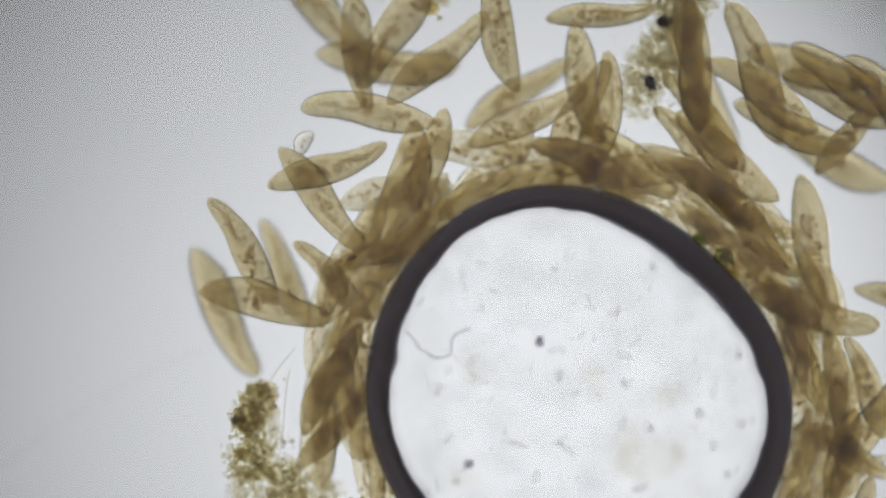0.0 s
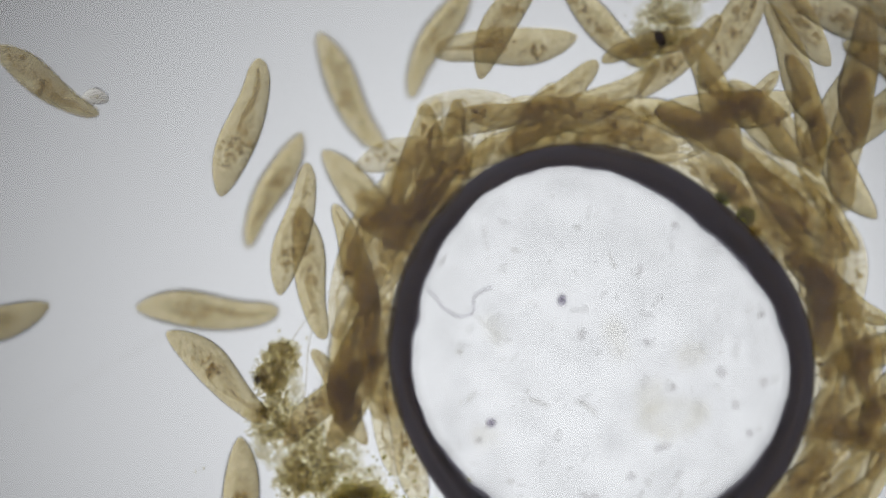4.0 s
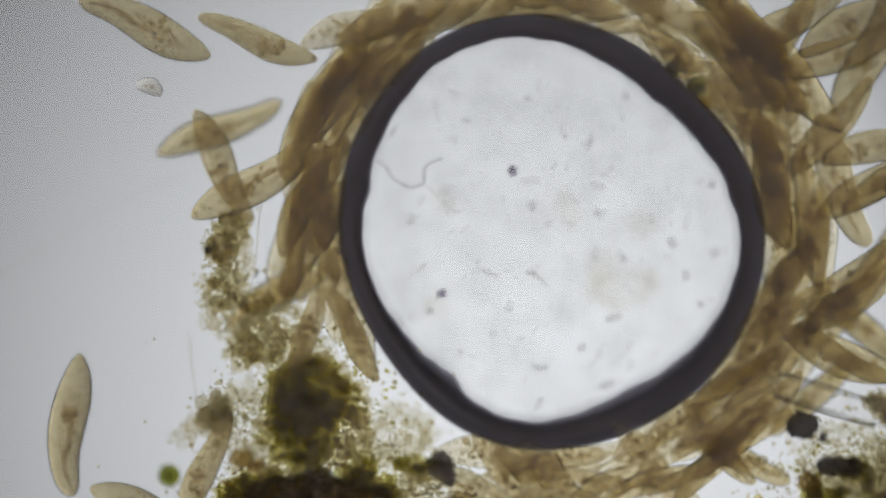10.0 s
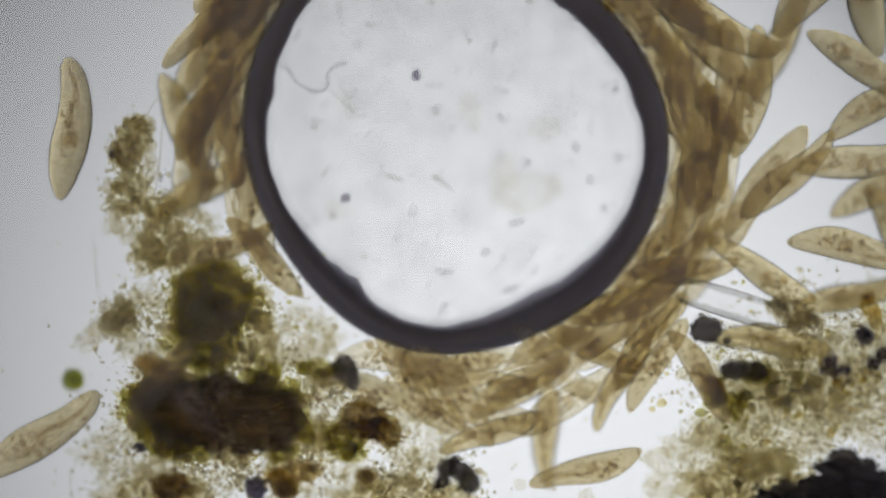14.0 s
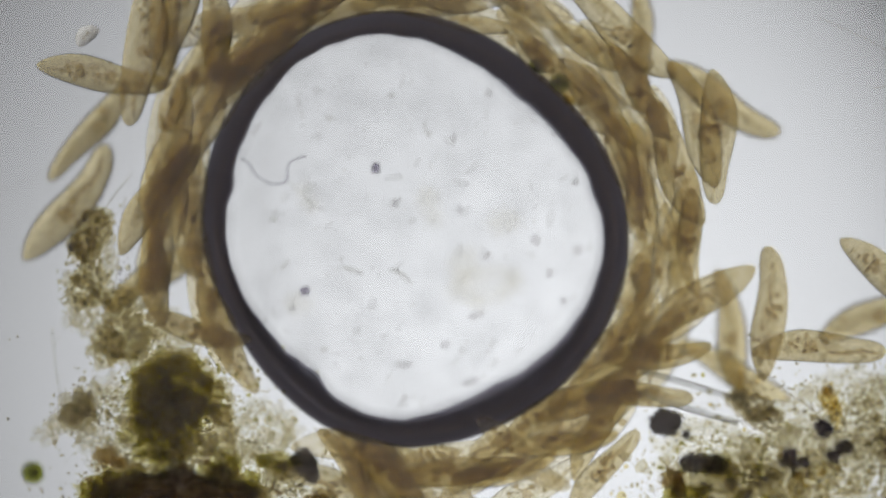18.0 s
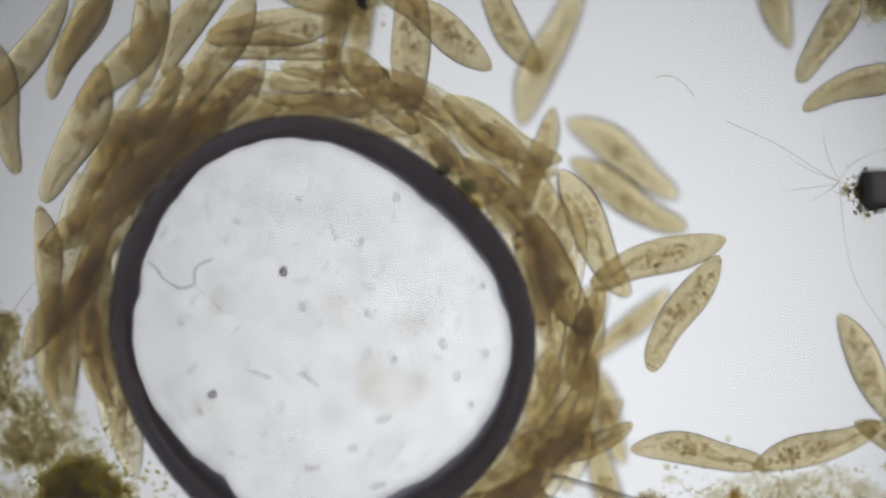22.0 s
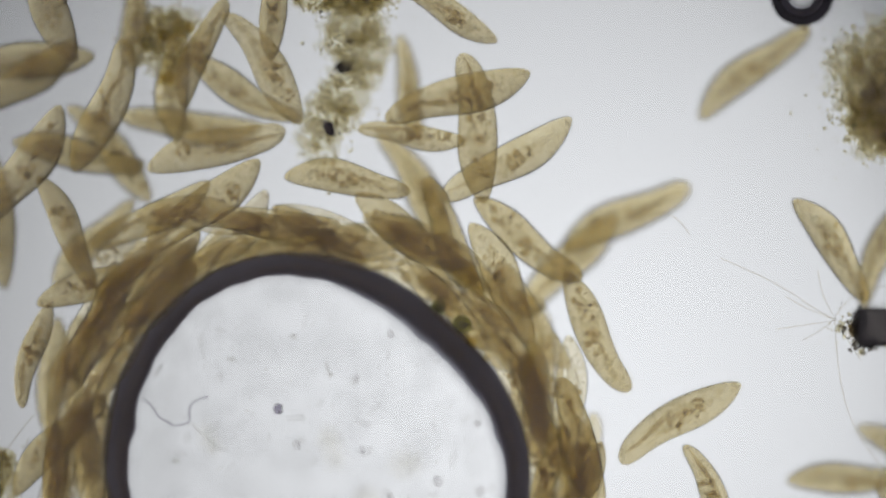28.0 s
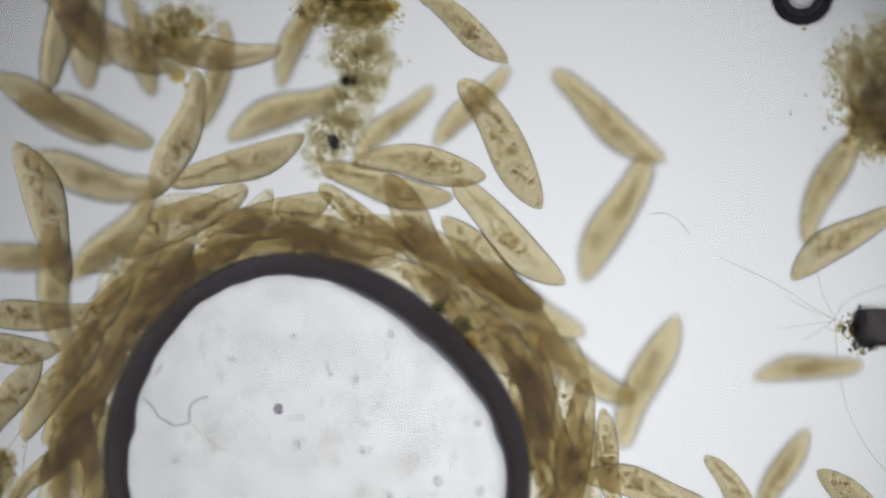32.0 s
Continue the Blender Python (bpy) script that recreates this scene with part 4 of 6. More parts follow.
def motions():
    walk(lamp, [(t, at(x, y, -20000)) for t, x, y in STAGE])
    walk(diaphragm, [(t, at(x + SHADE_SHIFT[0], y + SHADE_SHIFT[1], -2700)) for t, x, y in STAGE])
    for ob, a, r, z, turn, phase in crowd:
        rows = []
        for k in range(9):
            b = radians(a + 1.6 * math.sin(0.7 * k + phase))
            rows.append((4.0 * k, at((r + 4 * math.sin(1.1 * k + 2 * phase)) * math.cos(b), (r + 4 * math.sin(1.1 * k + 2 * phase)) * math.sin(b), z,
                                     math.degrees(b) + turn + 3 * math.sin(0.9 * k + 3 * phase))))
        walk(ob, rows)
    walk(strip, [(t, at(60 + x, 690 + y)) for t, x, y in ((0, 97, -15), (3, 80, -12), (12, 60, 0), (23, 34, 5), (24, 18, 4), (25.5, 16, 6), (28, -8, 24), (30, -6, 18), (32, 0, 0))])
    walk(gold, [(t, at(-255 + x, 760 + y)) for t, x, y in ((0, -15, 0), (23, -20, 20), (25, 0, 10), (28, -20, -5), (32, 0, 0))])
    walk(curl_two, [(t, at(x, y, z, a)) for t, x, y, z, a in ((0, -1150, 400, 110, 30), (1, -960, 385, 110, 10), (2, -795, 325, 110, -40), (3, -897, 60, 70, -100), (5, -1250, -100, 60, -170), (32, -1250, -100, 60, -170))])
    walk(curl, [(t, at(x, y, z, a)) for t, x, y, z, a in (
        (0, -483, 460, 100, 60), (1, -545, 483, 100, 80), (2, -565, 468, 90, 40), (3, -880, 468, 110, 0), (6, -900, 420, 110, 20), (7, -661, 274, 130, 50), (8, -880, 330, 120, 20),
        (9, -866, 279, 110, 0), (10, -710, 256, 110, -20), (13, -900, 320, 110, 0), (16, -900, 260, 110, 30), (17, -609, 190, 120, 10), (18, -578, 343, 120, 40),
        (19, -800, 500, 120, 60), (32, -900, 600, 120, 60))])
    swim(195, [(0, 584, 188, 79, 355), (1, 300, 243, 79, 322), (2, 300, 243, 79, 331), (3, 335, 258, 79, 346), (3.25, 354, 214, 79, 347), (3.38, 363, 192, 79, 396), (3.5, 372, 170, 79, 444), (3.75, 385, 139, 79, 438), (4.5, 398, 7, 79, 446), (5.25, 380, -128, 79, 424), (6, 315, -247, 79, 401), (6.5, 202, -343, 79, 396), (7, 74, -416, 79, 390), (8, 84, -431, 79, 376), (9, 84, -633, 79, 376), (10, 84, -633, 79, 376), (11, 119, -400, 79, 394), (12, 129, -382, 79, 389), (13, 127, -441, 79, 390), (16, 160, -424, 79, 412), (17, 171, -435, 79, 408), (18, 162, -427, 79, 376), (19, 200, -444, 79, 387), (20, 194, -452, 79, 361), (21, 200, -434, 79, 385), (22, 177, -404, 79, 384), (32, 177, -404, 79, 384)])
    swim(195, [(0, 457, 40, 145, 280), (1, 448, 20, 145, 288), (2, 445, 20, 145, 287), (3, 458, 20, 145, 296), (6, 442, 19, 145, 259), (7, 414, -51, 145, 284), (8, 409, -51, 145, 287), (9, 434, -56, 145, 275), (10, 405, -87, 145, 233), (11, 409, -75, 145, 280), (12, 441, -91, 145, 258), (13, 470, -53, 145, 264), (16, 396, -238, 145, 239), (17, 446, -85, 145, 259), (18, 399, 245, 145, 302), (19, 482, 13, 145, 274), (20, 517, 10, 32, 276), (20.5, 520, 19, 32, 315), (21, 482, -4, 32, 306), (22, 546, 12, 32, 223), (23, 430, 386, 32, 235), (23.5, 333, 473, 32, 225), (24, 310, 491, 32, 238), (25, 165, 588, 32, 172), (28, 170, 595, 145, 174), (29, 198, 605, 145, 173), (30, 210, 595, 32, 104), (31, 175, 600, 32, 125), (32, 135, 615, 32, 42)])
    swim(195, [(0, 512, 30, 128, 111), (1, 508, -17, 128, 74), (2, 500, -7, 128, 83), (3, 505, -52, 128, 38), (6, 427, -121, 128, 31), (7, 404, -161, 128, 23), (8, 394, -161, 128, 32), (9, 404, -107, 128, 45), (10, 400, -142, 128, 29), (10.12, 400, -142, 128, -22), (10.25, 400, -142, 128, -72), (10.5, 400, -141, 128, -76), (11, 399, -140, 128, -74), (11.5, 396, -185, 128, -70), (11.75, 413, -217, 128, -32), (12, 394, -230, 128, 5), (13, 394, -241, 128, 6), (16, 445, -214, 128, 8), (17, 438, -218, 128, 8), (18, 430, -220, 128, 7), (19, 455, -210, 128, 5), (20, 462, -190, 128, 13), (20.5, 463, -210, 128, 18), (21, 474, -206, 128, 27), (22, 461, -196, 128, 20), (23, 557, -134, 128, 62), (24, 557, -216, 128, 62), (25, 722, -48, 128, 130), (28, 698, -38, 128, 116), (29, 852, 10, 43, 105), (30, 880, 38, 43, 162), (31, 795, 25, 43, 239), (32, 822, -10, 43, 243)])
    swim(195, [(0, 467, -80, 86, 333), (1, 480, -102, 86, 321), (2, 478, -94, 86, 326), (3, 455, -102, 86, 336), (6, 427, -218, 86, 374), (7, 349, -244, 86, 380), (8, 414, -238, 86, 379), (9, 414, -416, 86, 384), (10, 335, -402, 86, 339), (11, 284, -365, 86, 329), (12, 176, -527, 86, 338), (13, 176, -803, 86, 338), (16, 138, -574, 86, 288), (17, 141, -585, 86, 289), (18, 141, -644, 86, 289), (32, 141, -644, 86, 289)])
    swim(195, [(0, -433, 220, 146, 135), (0.5, -487, 321, 146, 168), (1, -465, 206, 146, 134), (1.5, -501, 129, 146, 100), (2, -495, 116, 146, 102), (2.5, -473, 124, 146, 95), (3, -495, 73, 146, 105), (6, -350, -186, 146, 126), (7, -346, -186, 146, 124), (8, -348, -186, 146, 126), (9, -351, -186, 146, 124), (10, -352, -177, 146, 119), (11, -351, -160, 146, 113), (12, -346, -182, 146, 119), (13, -343, -191, 146, 127), (16, -205, -334, 146, 142), (17, -104, -415, 146, 135), (18, -108, -427, 146, 128), (19, -108, -649, 146, 128), (32, -108, -649, 146, 128)])
    swim(195, [(0, -433, -45, 149, 50), (1, -445, -50, 149, 50), (2, -448, -47, 149, 51), (3, -448, -47, 149, 51), (6, -403, -161, 149, 106), (7, -421, -166, 149, 86), (8, -421, -161, 149, 86), (9, -431, -171, 149, 86), (10, -430, -162, 149, 77), (11, -421, -150, 149, 63), (12, -681, -282, 149, 88), (13, -458, -221, 149, 51), (16, -390, -179, 149, 0), (17, -407, -183, 149, 17), (18, -383, -177, 149, -13), (19, -360, -187, 149, -24), (20, -368, -190, 149, -27), (21, -376, -171, 149, -41), (22, -404, -38, 149, -74), (23, -538, 51, 149, -79), (24, -535, 56, 29, -93), (25, -530, 130, 149, -137), (28, -502, 208, 149, -105), (29, -444, 34, 149, -94), (30, -465, 15, 149, -138), (31, -470, 5, 149, -141), (32, -475, 5, 149, -138)])
    swim(195, [(0, 240, 370, 86, 318), (1, 215, 373, 86, 321), (2, 375, 358, 42, 312), (3, 385, 323, 86, 302), (6, 457, 219, 86, 311), (7, 464, 319, 86, 293), (8, 449, 334, 86, 225), (9, 409, 349, 86, 228), (10, 430, 368, 86, 248), (11, 469, 420, 42, 232), (12, 469, 463, 42, 232), (17, 469, 463, 42, 232), (18, 402, 338, 42, 273), (19, 400, 368, 42, 267), (20, 372, 310, 42, 276), (21, 436, 184, 42, 298), (21.5, 383, 323, 64, 260), (22, 384, 307, 86, 253), (22.5, 398, 312, 86, 250), (23, 377, 298, 86, 254), (24, 385, 268, 86, 279), (25, 358, 265, 86, 280), (28, 390, 140, 86, 277), (29, 385, 135, 86, 259), (30, 395, 100, 86, 273), (31, 390, 80, 86, 271), (32, 392, 30, 86, 291)])
    swim(195, [(0, 465, -101, 116, 258), (1, 516, -154, 116, 249), (2, 426, -70, 116, 261), (3, 535, -92, 116, 250), (6, 437, -261, 116, 207), (7, 334, -351, 116, 220), (8, 349, -391, 116, 227), (9, 279, -386, 116, 225), (9.5, 287, -379, 116, 268), (10, 295, -372, 116, 310), (11, 304, -365, 116, 263), (12, 164, -527, 116, 276), (13, 164, -541, 41, 272), (16, 168, -484, 41, 268), (17, 276, -545, 41, 248), (18, 276, -644, 41, 248), (32, 276, -644, 41, 248)])
    swim(195, [(0, 281, -409, 137, 38), (2, 281, -409, 137, 38), (3, 281, -360, 137, 38), (6, 292, -386, 137, 11), (7, 254, -426, 137, 0), (8, 214, -376, 137, 21), (9, 244, -381, 137, 37), (10, 285, -412, 137, 43), (11, 329, -410, 137, 47), (12, 339, -407, 137, 56), (13, 364, -404, 137, 63), (16, 330, -399, 137, 45), (17, 364, -418, 137, 88), (18, 332, -427, 137, 51), (19, 320, -402, 43, 32), (20, 332, -435, 43, 14), (21, 239, -342, 43, 35), (22, 337, -281, 43, 50), (23, 283, -335, 43, 40), (32, 283, -335, 43, 40)])
    swim(195, [(0, 287, -409, 97, 14), (3, 287, -409, 97, 14), (6, 287, -321, 97, 14), (7, 254, -356, 97, 16), (8, 334, -241, 97, 32), (9, 354, -196, 97, 47), (10, 335, -257, 97, 30), (11, 349, -240, 97, 25), (12, 269, -387, 97, 24), (13, 244, -376, 97, -23), (16, 275, -374, 97, 4), (17, 316, -390, 97, 25), (18, 267, -377, 97, 9), (19, 285, -367, 97, -7), (20, 267, -400, 97, -8), (21, 284, -406, 97, 21), (22, 284, -460, 97, 21), (32, 284, -460, 97, 21)])
    swim(195, [(0, 247, -409, 85, 213), (2, 247, -409, 85, 213), (3, 247, -374, 85, 213), (6, 193, -429, 85, 204), (7, 168, -405, 85, 203), (8, 281, -413, 85, 214), (9, 113, -412, 85, 195), (10, 176, -446, 85, 202), (11, 224, -420, 37, 219), (12, 219, -427, 37, 225), (13, 297, -421, 85, 243), (16, 280, -476, 85, 205), (17, 301, -482, 85, 136), (18, 301, -644, 85, 136), (19, 335, -474, 85, 197), (20, 97, -395, 85, 218), (21, 119, -381, 85, 208), (22, 119, -460, 85, 232), (32, 119, -460, 85, 232)])
    swim(195, [(0, 234, -639, 96, 210), (10, 234, -639, 96, 210), (11, 234, -360, 96, 210), (12, 49, -512, 96, 222), (13, 67, -524, 96, 203), (16, 65, -519, 96, 199), (17, 71, -570, 96, 150), (18, 71, -644, 96, 150), (32, 71, -644, 96, 150)])
    swim(195, [(0, -55, 921, 134, 47), (23, -55, 921, 134, 47), (24, -55, 836, 134, 47), (25, -70, 780, 134, 80), (28, -78, 825, 134, 92), (29, -85, 852, 134, 80), (30, -100, 848, 134, 63), (31, -85, 860, 134, 40), (32, -175, 700, 39, 79)])
    swim(195, [(0, -152, 885, 142, 199), (1, -152, 813, 142, 199), (3, -152, 813, 142, 199), (6, -152, 629, 142, 199), (7, -152, 589, 142, 199), (9, -152, 589, 142, 199), (10, -152, 450, 142, 199), (11, -165, 400, 142, 202), (12, -152, 452, 142, 199), (17, -152, 452, 142, 199), (18, -71, 472, 142, 189), (19, -120, 420, 142, 196), (20, -72, 422, 142, 190), (21, -50, 477, 142, 186), (22, 23, 464, 142, 177), (23, -47, 459, 142, 186), (24, -4, 470, 142, 181), (25, -48, 495, 43, 256), (28, -90, 438, 142, 178), (29, 85, 440, 142, 141), (30, 148, 518, 142, 150), (31, 80, 450, 142, 143), (32, 82, 448, 142, 146)])
    swim(195, [(0, -1276, 93, 146, 258), (9, -1276, 93, 146, 258), (10, -1145, 93, 146, 258), (11, -1088, 93, 146, 258), (13, -1088, 93, 146, 258), (16, -950, 93, 146, 258), (17, -903, 93, 146, 258), (18, -903, 93, 146, 258), (19, -805, 93, 146, 258), (20, -748, 93, 146, 258), (21, -443, 16, 146, 268), (22, -410, 127, 146, 253), (23, -408, 144, 146, 250), (24, -417, 198, 146, 245), (25, -299, 289, 146, 226), (28, -462, -8, 146, 271), (29, -414, 129, 146, 253), (30, -439, 152, 146, 251), (31, -461, 85, 146, 260), (32, -435, 55, 146, 233)])
    swim(195, [(0, 481, 482, 133, 55), (1, 415, 518, 133, 40), (2, 448, 538, 133, 42), (3, 240, 483, 133, 39), (6, 247, 414, 133, 17), (7, 264, 294, 133, -36), (8, 269, 269, 133, -47), (9, 274, 274, 133, -47), (10, 365, 238, 133, -56), (11, 404, 120, 133, -76), (12, 459, 83, 133, -61), (13, 452, 89, 133, -41), (16, 460, -16, 133, -97), (17, 481, -15, 133, -112), (18, 490, -22, 133, -87), (19, 435, -107, 133, -104), (19.5, 468, -76, 133, -120), (20, 484, -105, 133, -88), (20.5, 482, -114, 133, -95), (21, 484, -106, 133, -67), (22, 466, -3, 133, -105), (22.5, 503, -69, 87, -125), (23, 462, 1, 41, -120), (24, 495, 36, 41, -117), (25, 530, -5, 133, -139), (28, 410, -10, 133, -105), (29, 428, -15, 133, -92), (30, 440, -30, 133, -83), (31, 528, -70, 133, -60), (32, 518, 15, 133, -80)])
    swim(198, [(0, 327, 885, 83, 93), (1, 327, 813, 83, 93), (3, 327, 813, 83, 93), (6, 327, 786, 83, 93), (23, 327, 786, 83, 93), (24, 408, 821, 83, 67), (25, 385, 835, 40, 60), (28, 165, 675, 40, 101), (29, 140, 665, 40, 37), (30, 165, 745, 40, -32), (31, 235, 720, 40, -20), (32, 275, 645, 40, 47)])
    swim(198, [(0, -350, 1006, 126, 27), (24, -350, 1006, 126, 27), (25, -350, 820, 126, 27), (28, -322, 805, 28, 92), (29, -322, 1005, 28, 92), (31, -322, 1005, 28, 92), (32, -310, 755, 28, 107)])
    swim(200, [(0, 351, -251, 145, 234), (1, 342, -265, 145, 232), (2, 316, -297, 145, 227), (3, 318, -354, 145, 222), (6, 332, -321, 145, 284), (7, 314, -304, 145, 213), (8, 314, -311, 145, 213), (9, 329, -321, 145, 281), (10, 375, -312, 145, 222), (11, 349, -280, 145, 227), (12, 419, -402, 145, 288), (13, 432, -421, 145, 300), (16, 440, -394, 145, 340), (17, 371, -300, 145, 381), (18, 397, -292, 145, 360), (19, 500, -282, 27, 340), (20, 477, -240, 145, 293), (21, 489, -216, 145, 284), (22, 506, -138, 27, 290), (22.5, 560, -98, 86, 255), (23, 512, -69, 145, 241), (23.5, 537, -18, 145, 240), (24, 560, -34, 145, 240), (24.5, 634, -3, 145, 208), (25, 568, -48, 145, 197), (28, 465, -35, 145, 243), (28.5, 535, -58, 145, 286), (29, 605, -80, 145, 328), (30, 870, 170, 145, 286), (31, 985, 185, 145, 297), (32, 870, 180, 27, 367)])
    swim(202, [(0, 40, 688, 98, 6), (1, 120, 623, 98, -73), (2, 80, 563, 98, -79), (2.5, 88, 550, 98, -122), (3, 95, 538, 98, -164), (6, 95, 629, 98, -164), (21, 95, 629, 98, -164), (22, 26, 542, 98, -93), (23, 20, 491, 33, -69), (24, 45, 496, 98, -47), (25, 62, 470, 98, -41), (28, 5, 418, 98, -30), (29, 5, 418, 98, -30), (30, 5, 415, 98, -28), (31, 10, 402, 98, -18), (32, 10, 402, 98, -18)])
    swim(203, [(0, 389, -639, 133, 267), (10, 389, -639, 133, 267), (11, 389, -460, 133, 267), (12, 292, -507, 33, 263), (13, 274, -582, 133, 224), (16, 142, -589, 133, 186), (17, 181, -510, 33, 214), (18, 181, -644, 33, 214), (32, 181, -644, 33, 214)])
    swim(203, [(0, 92, 430, 84, 145), (1, 100, 418, 84, 163), (2, 125, 430, 84, 167), (3, 105, 433, 84, 169), (6, 147, 432, 84, 164), (7, 159, 359, 84, 159), (8, 164, 369, 84, 153), (9, 169, 369, 84, 155), (10, 610, 93, 84, 208), (11, 614, 8, 35, 189), (12, 669, -210, 84, 176), (13, 652, -236, 84, 175), (16, 405, -639, 84, 168), (17, 421, -625, 35, 164), (18, 421, -625, 35, 164), (19, 421, -649, 35, 164), (32, 421, -649, 35, 164)])
    swim(206, [(0, -74, 885, 148, 2), (1, -74, 813, 148, 2), (3, -74, 813, 148, 2), (6, -74, 629, 148, 2), (7, -74, 604, 148, 2), (21, -74, 604, 148, 2), (22, -74, 504, 148, 2), (23, -113, 488, 148, 21), (24, -195, 626, 148, 57), (25, -175, 695, 148, 109), (28, -205, 742, 148, 69), (29, -182, 745, 148, 91), (30, -180, 695, 27, 97), (31, -35, 790, 27, 93), (32, -25, 775, 27, 66)])
    swim(206, [(0, 192, 665, 150, 103), (1, 165, 598, 150, 97), (2, 200, 563, 150, 73), (3, 140, 508, 150, 45), (6, 140, 629, 150, 45), (21, 140, 629, 150, 45), (22, 71, 567, 29, 90), (23, 110, 731, 150, 112), (24, 210, 821, 150, 159), (25, 245, 830, 29, 158), (28, 230, 815, 150, 150), (29, 230, 815, 150, 150), (30, 238, 802, 150, 144), (31, 240, 790, 150, 149), (32, 258, 791, 150, 142)])
    swim(210, [(0, 1103, -232, 154, 13), (19, 1103, -232, 154, 13), (20, 947, -232, 30, 13), (20.5, 920, -243, 30, 5), (21, 916, -261, 30, 8), (22, 1041, -193, 154, -16), (23, 1022, 116, 30, -62), (23.5, 975, 111, 92, -25), (24, 1025, 88, 154, -24), (24.5, 972, 102, 154, -25), (25, 1018, 100, 154, -19), (28, 1055, 40, 30, -16), (29, 1020, 110, 30, 62), (29.5, 1018, 115, 30, 104), (30, 1015, 120, 30, 147), (31, 1002, 5, 154, 113), (32, 745, -60, 154, 118)])
    swim(210, [(0, -516, 228, 32, 115), (0.5, -425, 178, 80, 120), (1, -415, 143, 127, 112), (2, -415, 163, 127, 122), (2.5, -406, 186, 127, 120), (3, -425, 173, 127, 119), (6, -443, 209, 32, 49), (6.5, -554, 143, 80, -4), (7, -501, 179, 127, 32), (7.5, -520, 186, 127, 52), (8, -544, 209, 127, 42), (8.5, -501, 229, 127, -40), (9, -471, 234, 127, 0), (10, -368, 248, 127, 56), (11, -367, 305, 127, 50), (12, -382, 221, 127, 60), (13, -327, 328, 127, 45), (16, -465, -63, 127, 98), (17, -449, -45, 127, 96), (18, -460, -66, 127, 98), (19, -475, 103, 32, 76), (20, -425, -41, 32, 95), (21, -556, 179, 32, 67), (22, -364, 357, 32, 65), (23, -386, 394, 32, 30), (24, -350, 476, 32, 73), (25, -360, 475, 32, 84), (28, -395, 405, 32, 47), (29, -405, 405, 32, 47), (30, -465, 355, 32, 38), (31, -530, 215, 32, 90), (31.5, -544, 218, 80, 132), (32, -558, 222, 127, 175)])
    swim(214, [(0, 1020, 921, 84, 171), (23, 1020, 921, 84, 171), (24, 1020, 801, 84, 171), (25, 955, 715, 84, 219), (28, 1178, 715, 84, 219), (30, 1178, 715, 84, 219), (31, 870, 775, 44, 141), (32, 870, 1005, 44, 141)])
    swim(218, [(0, -263, 415, 125, 259), (1, -272, 363, 125, 250), (2, -255, 406, 125, 264), (2.5, -315, 453, 80, 235), (3, -270, 598, 36, 257), (6, -343, 484, 36, 199), (7, -343, 589, 36, 199), (20, -343, 589, 36, 199), (21, -491, 422, 125, 207), (22, -432, 517, 125, 241), (23, -368, 586, 36, 240), (24, -385, 586, 36, 227), (25, -330, 590, 36, 211), (28, -360, 565, 36, 131), (29, -350, 510, 36, 113), (30, -360, 470, 36, 118), (31, -398, 458, 36, 130), (32, -355, 415, 36, 47)])
    swim(219, [(0, -438, 45, 134, 63), (1, -460, 23, 134, 66), (2, -435, 16, 134, 52), (3, -435, 18, 134, 51), (6, -618, -306, 134, 32), (6.5, -611, -238, 134, 40), (7, -674, -281, 134, 28), (8, -631, -391, 134, 93), (8.5, -635, -381, 134, 80), (9, -616, -391, 134, 84), (10, -612, -417, 134, 69), (11, -586, -390, 134, 31), (12, -591, -427, 134, 58), (13, -593, -416, 134, 50), (16, -55, -449, 134, 120), (16.5, 85, -427, 134, 155), (16.75, 156, -416, 134, 154), (17, 226, -405, 134, 94), (18, 79, -427, 134, 11), (19, 340, -282, 134, 25), (20, 322, -330, 134, 17), (21, 309, -311, 28, 13), (22, 310, -361, 28, 41), (32, 310, -361, 28, 41)])
    swim(222, [(0, -443, 418, 123, 20), (0.5, -425, 433, 123, 8), (1, -492, 343, 123, 27), (2, -438, 326, 123, 40), (3, -280, 353, 123, 63), (6, -283, 364, 123, 77), (7, -187, 411, 123, 24), (8, -431, 316, 123, 22), (8.5, -401, 324, 123, 10), (9, -326, 344, 123, 9), (10, -320, 323, 123, 43), (11, -276, 360, 123, 32), (12, -282, 370, 123, 37), (13, -267, 385, 123, 35), (16, -263, 389, 123, 34), (17, -263, 410, 123, 34), (18, -353, 368, 123, 97), (19, -402, 393, 123, 69), (20, -438, 370, 123, 96), (21, -341, 354, 123, 76), (22, -309, 377, 123, 56), (23, -318, 356, 123, 60), (24, -375, 346, 123, 39), (25, -365, 335, 123, 22), (28, -390, 335, 123, 23), (29, -415, 295, 123, 42), (30, -390, 280, 123, 35), (31, -375, 278, 123, 32), (32, -498, 278, 123, 4)])
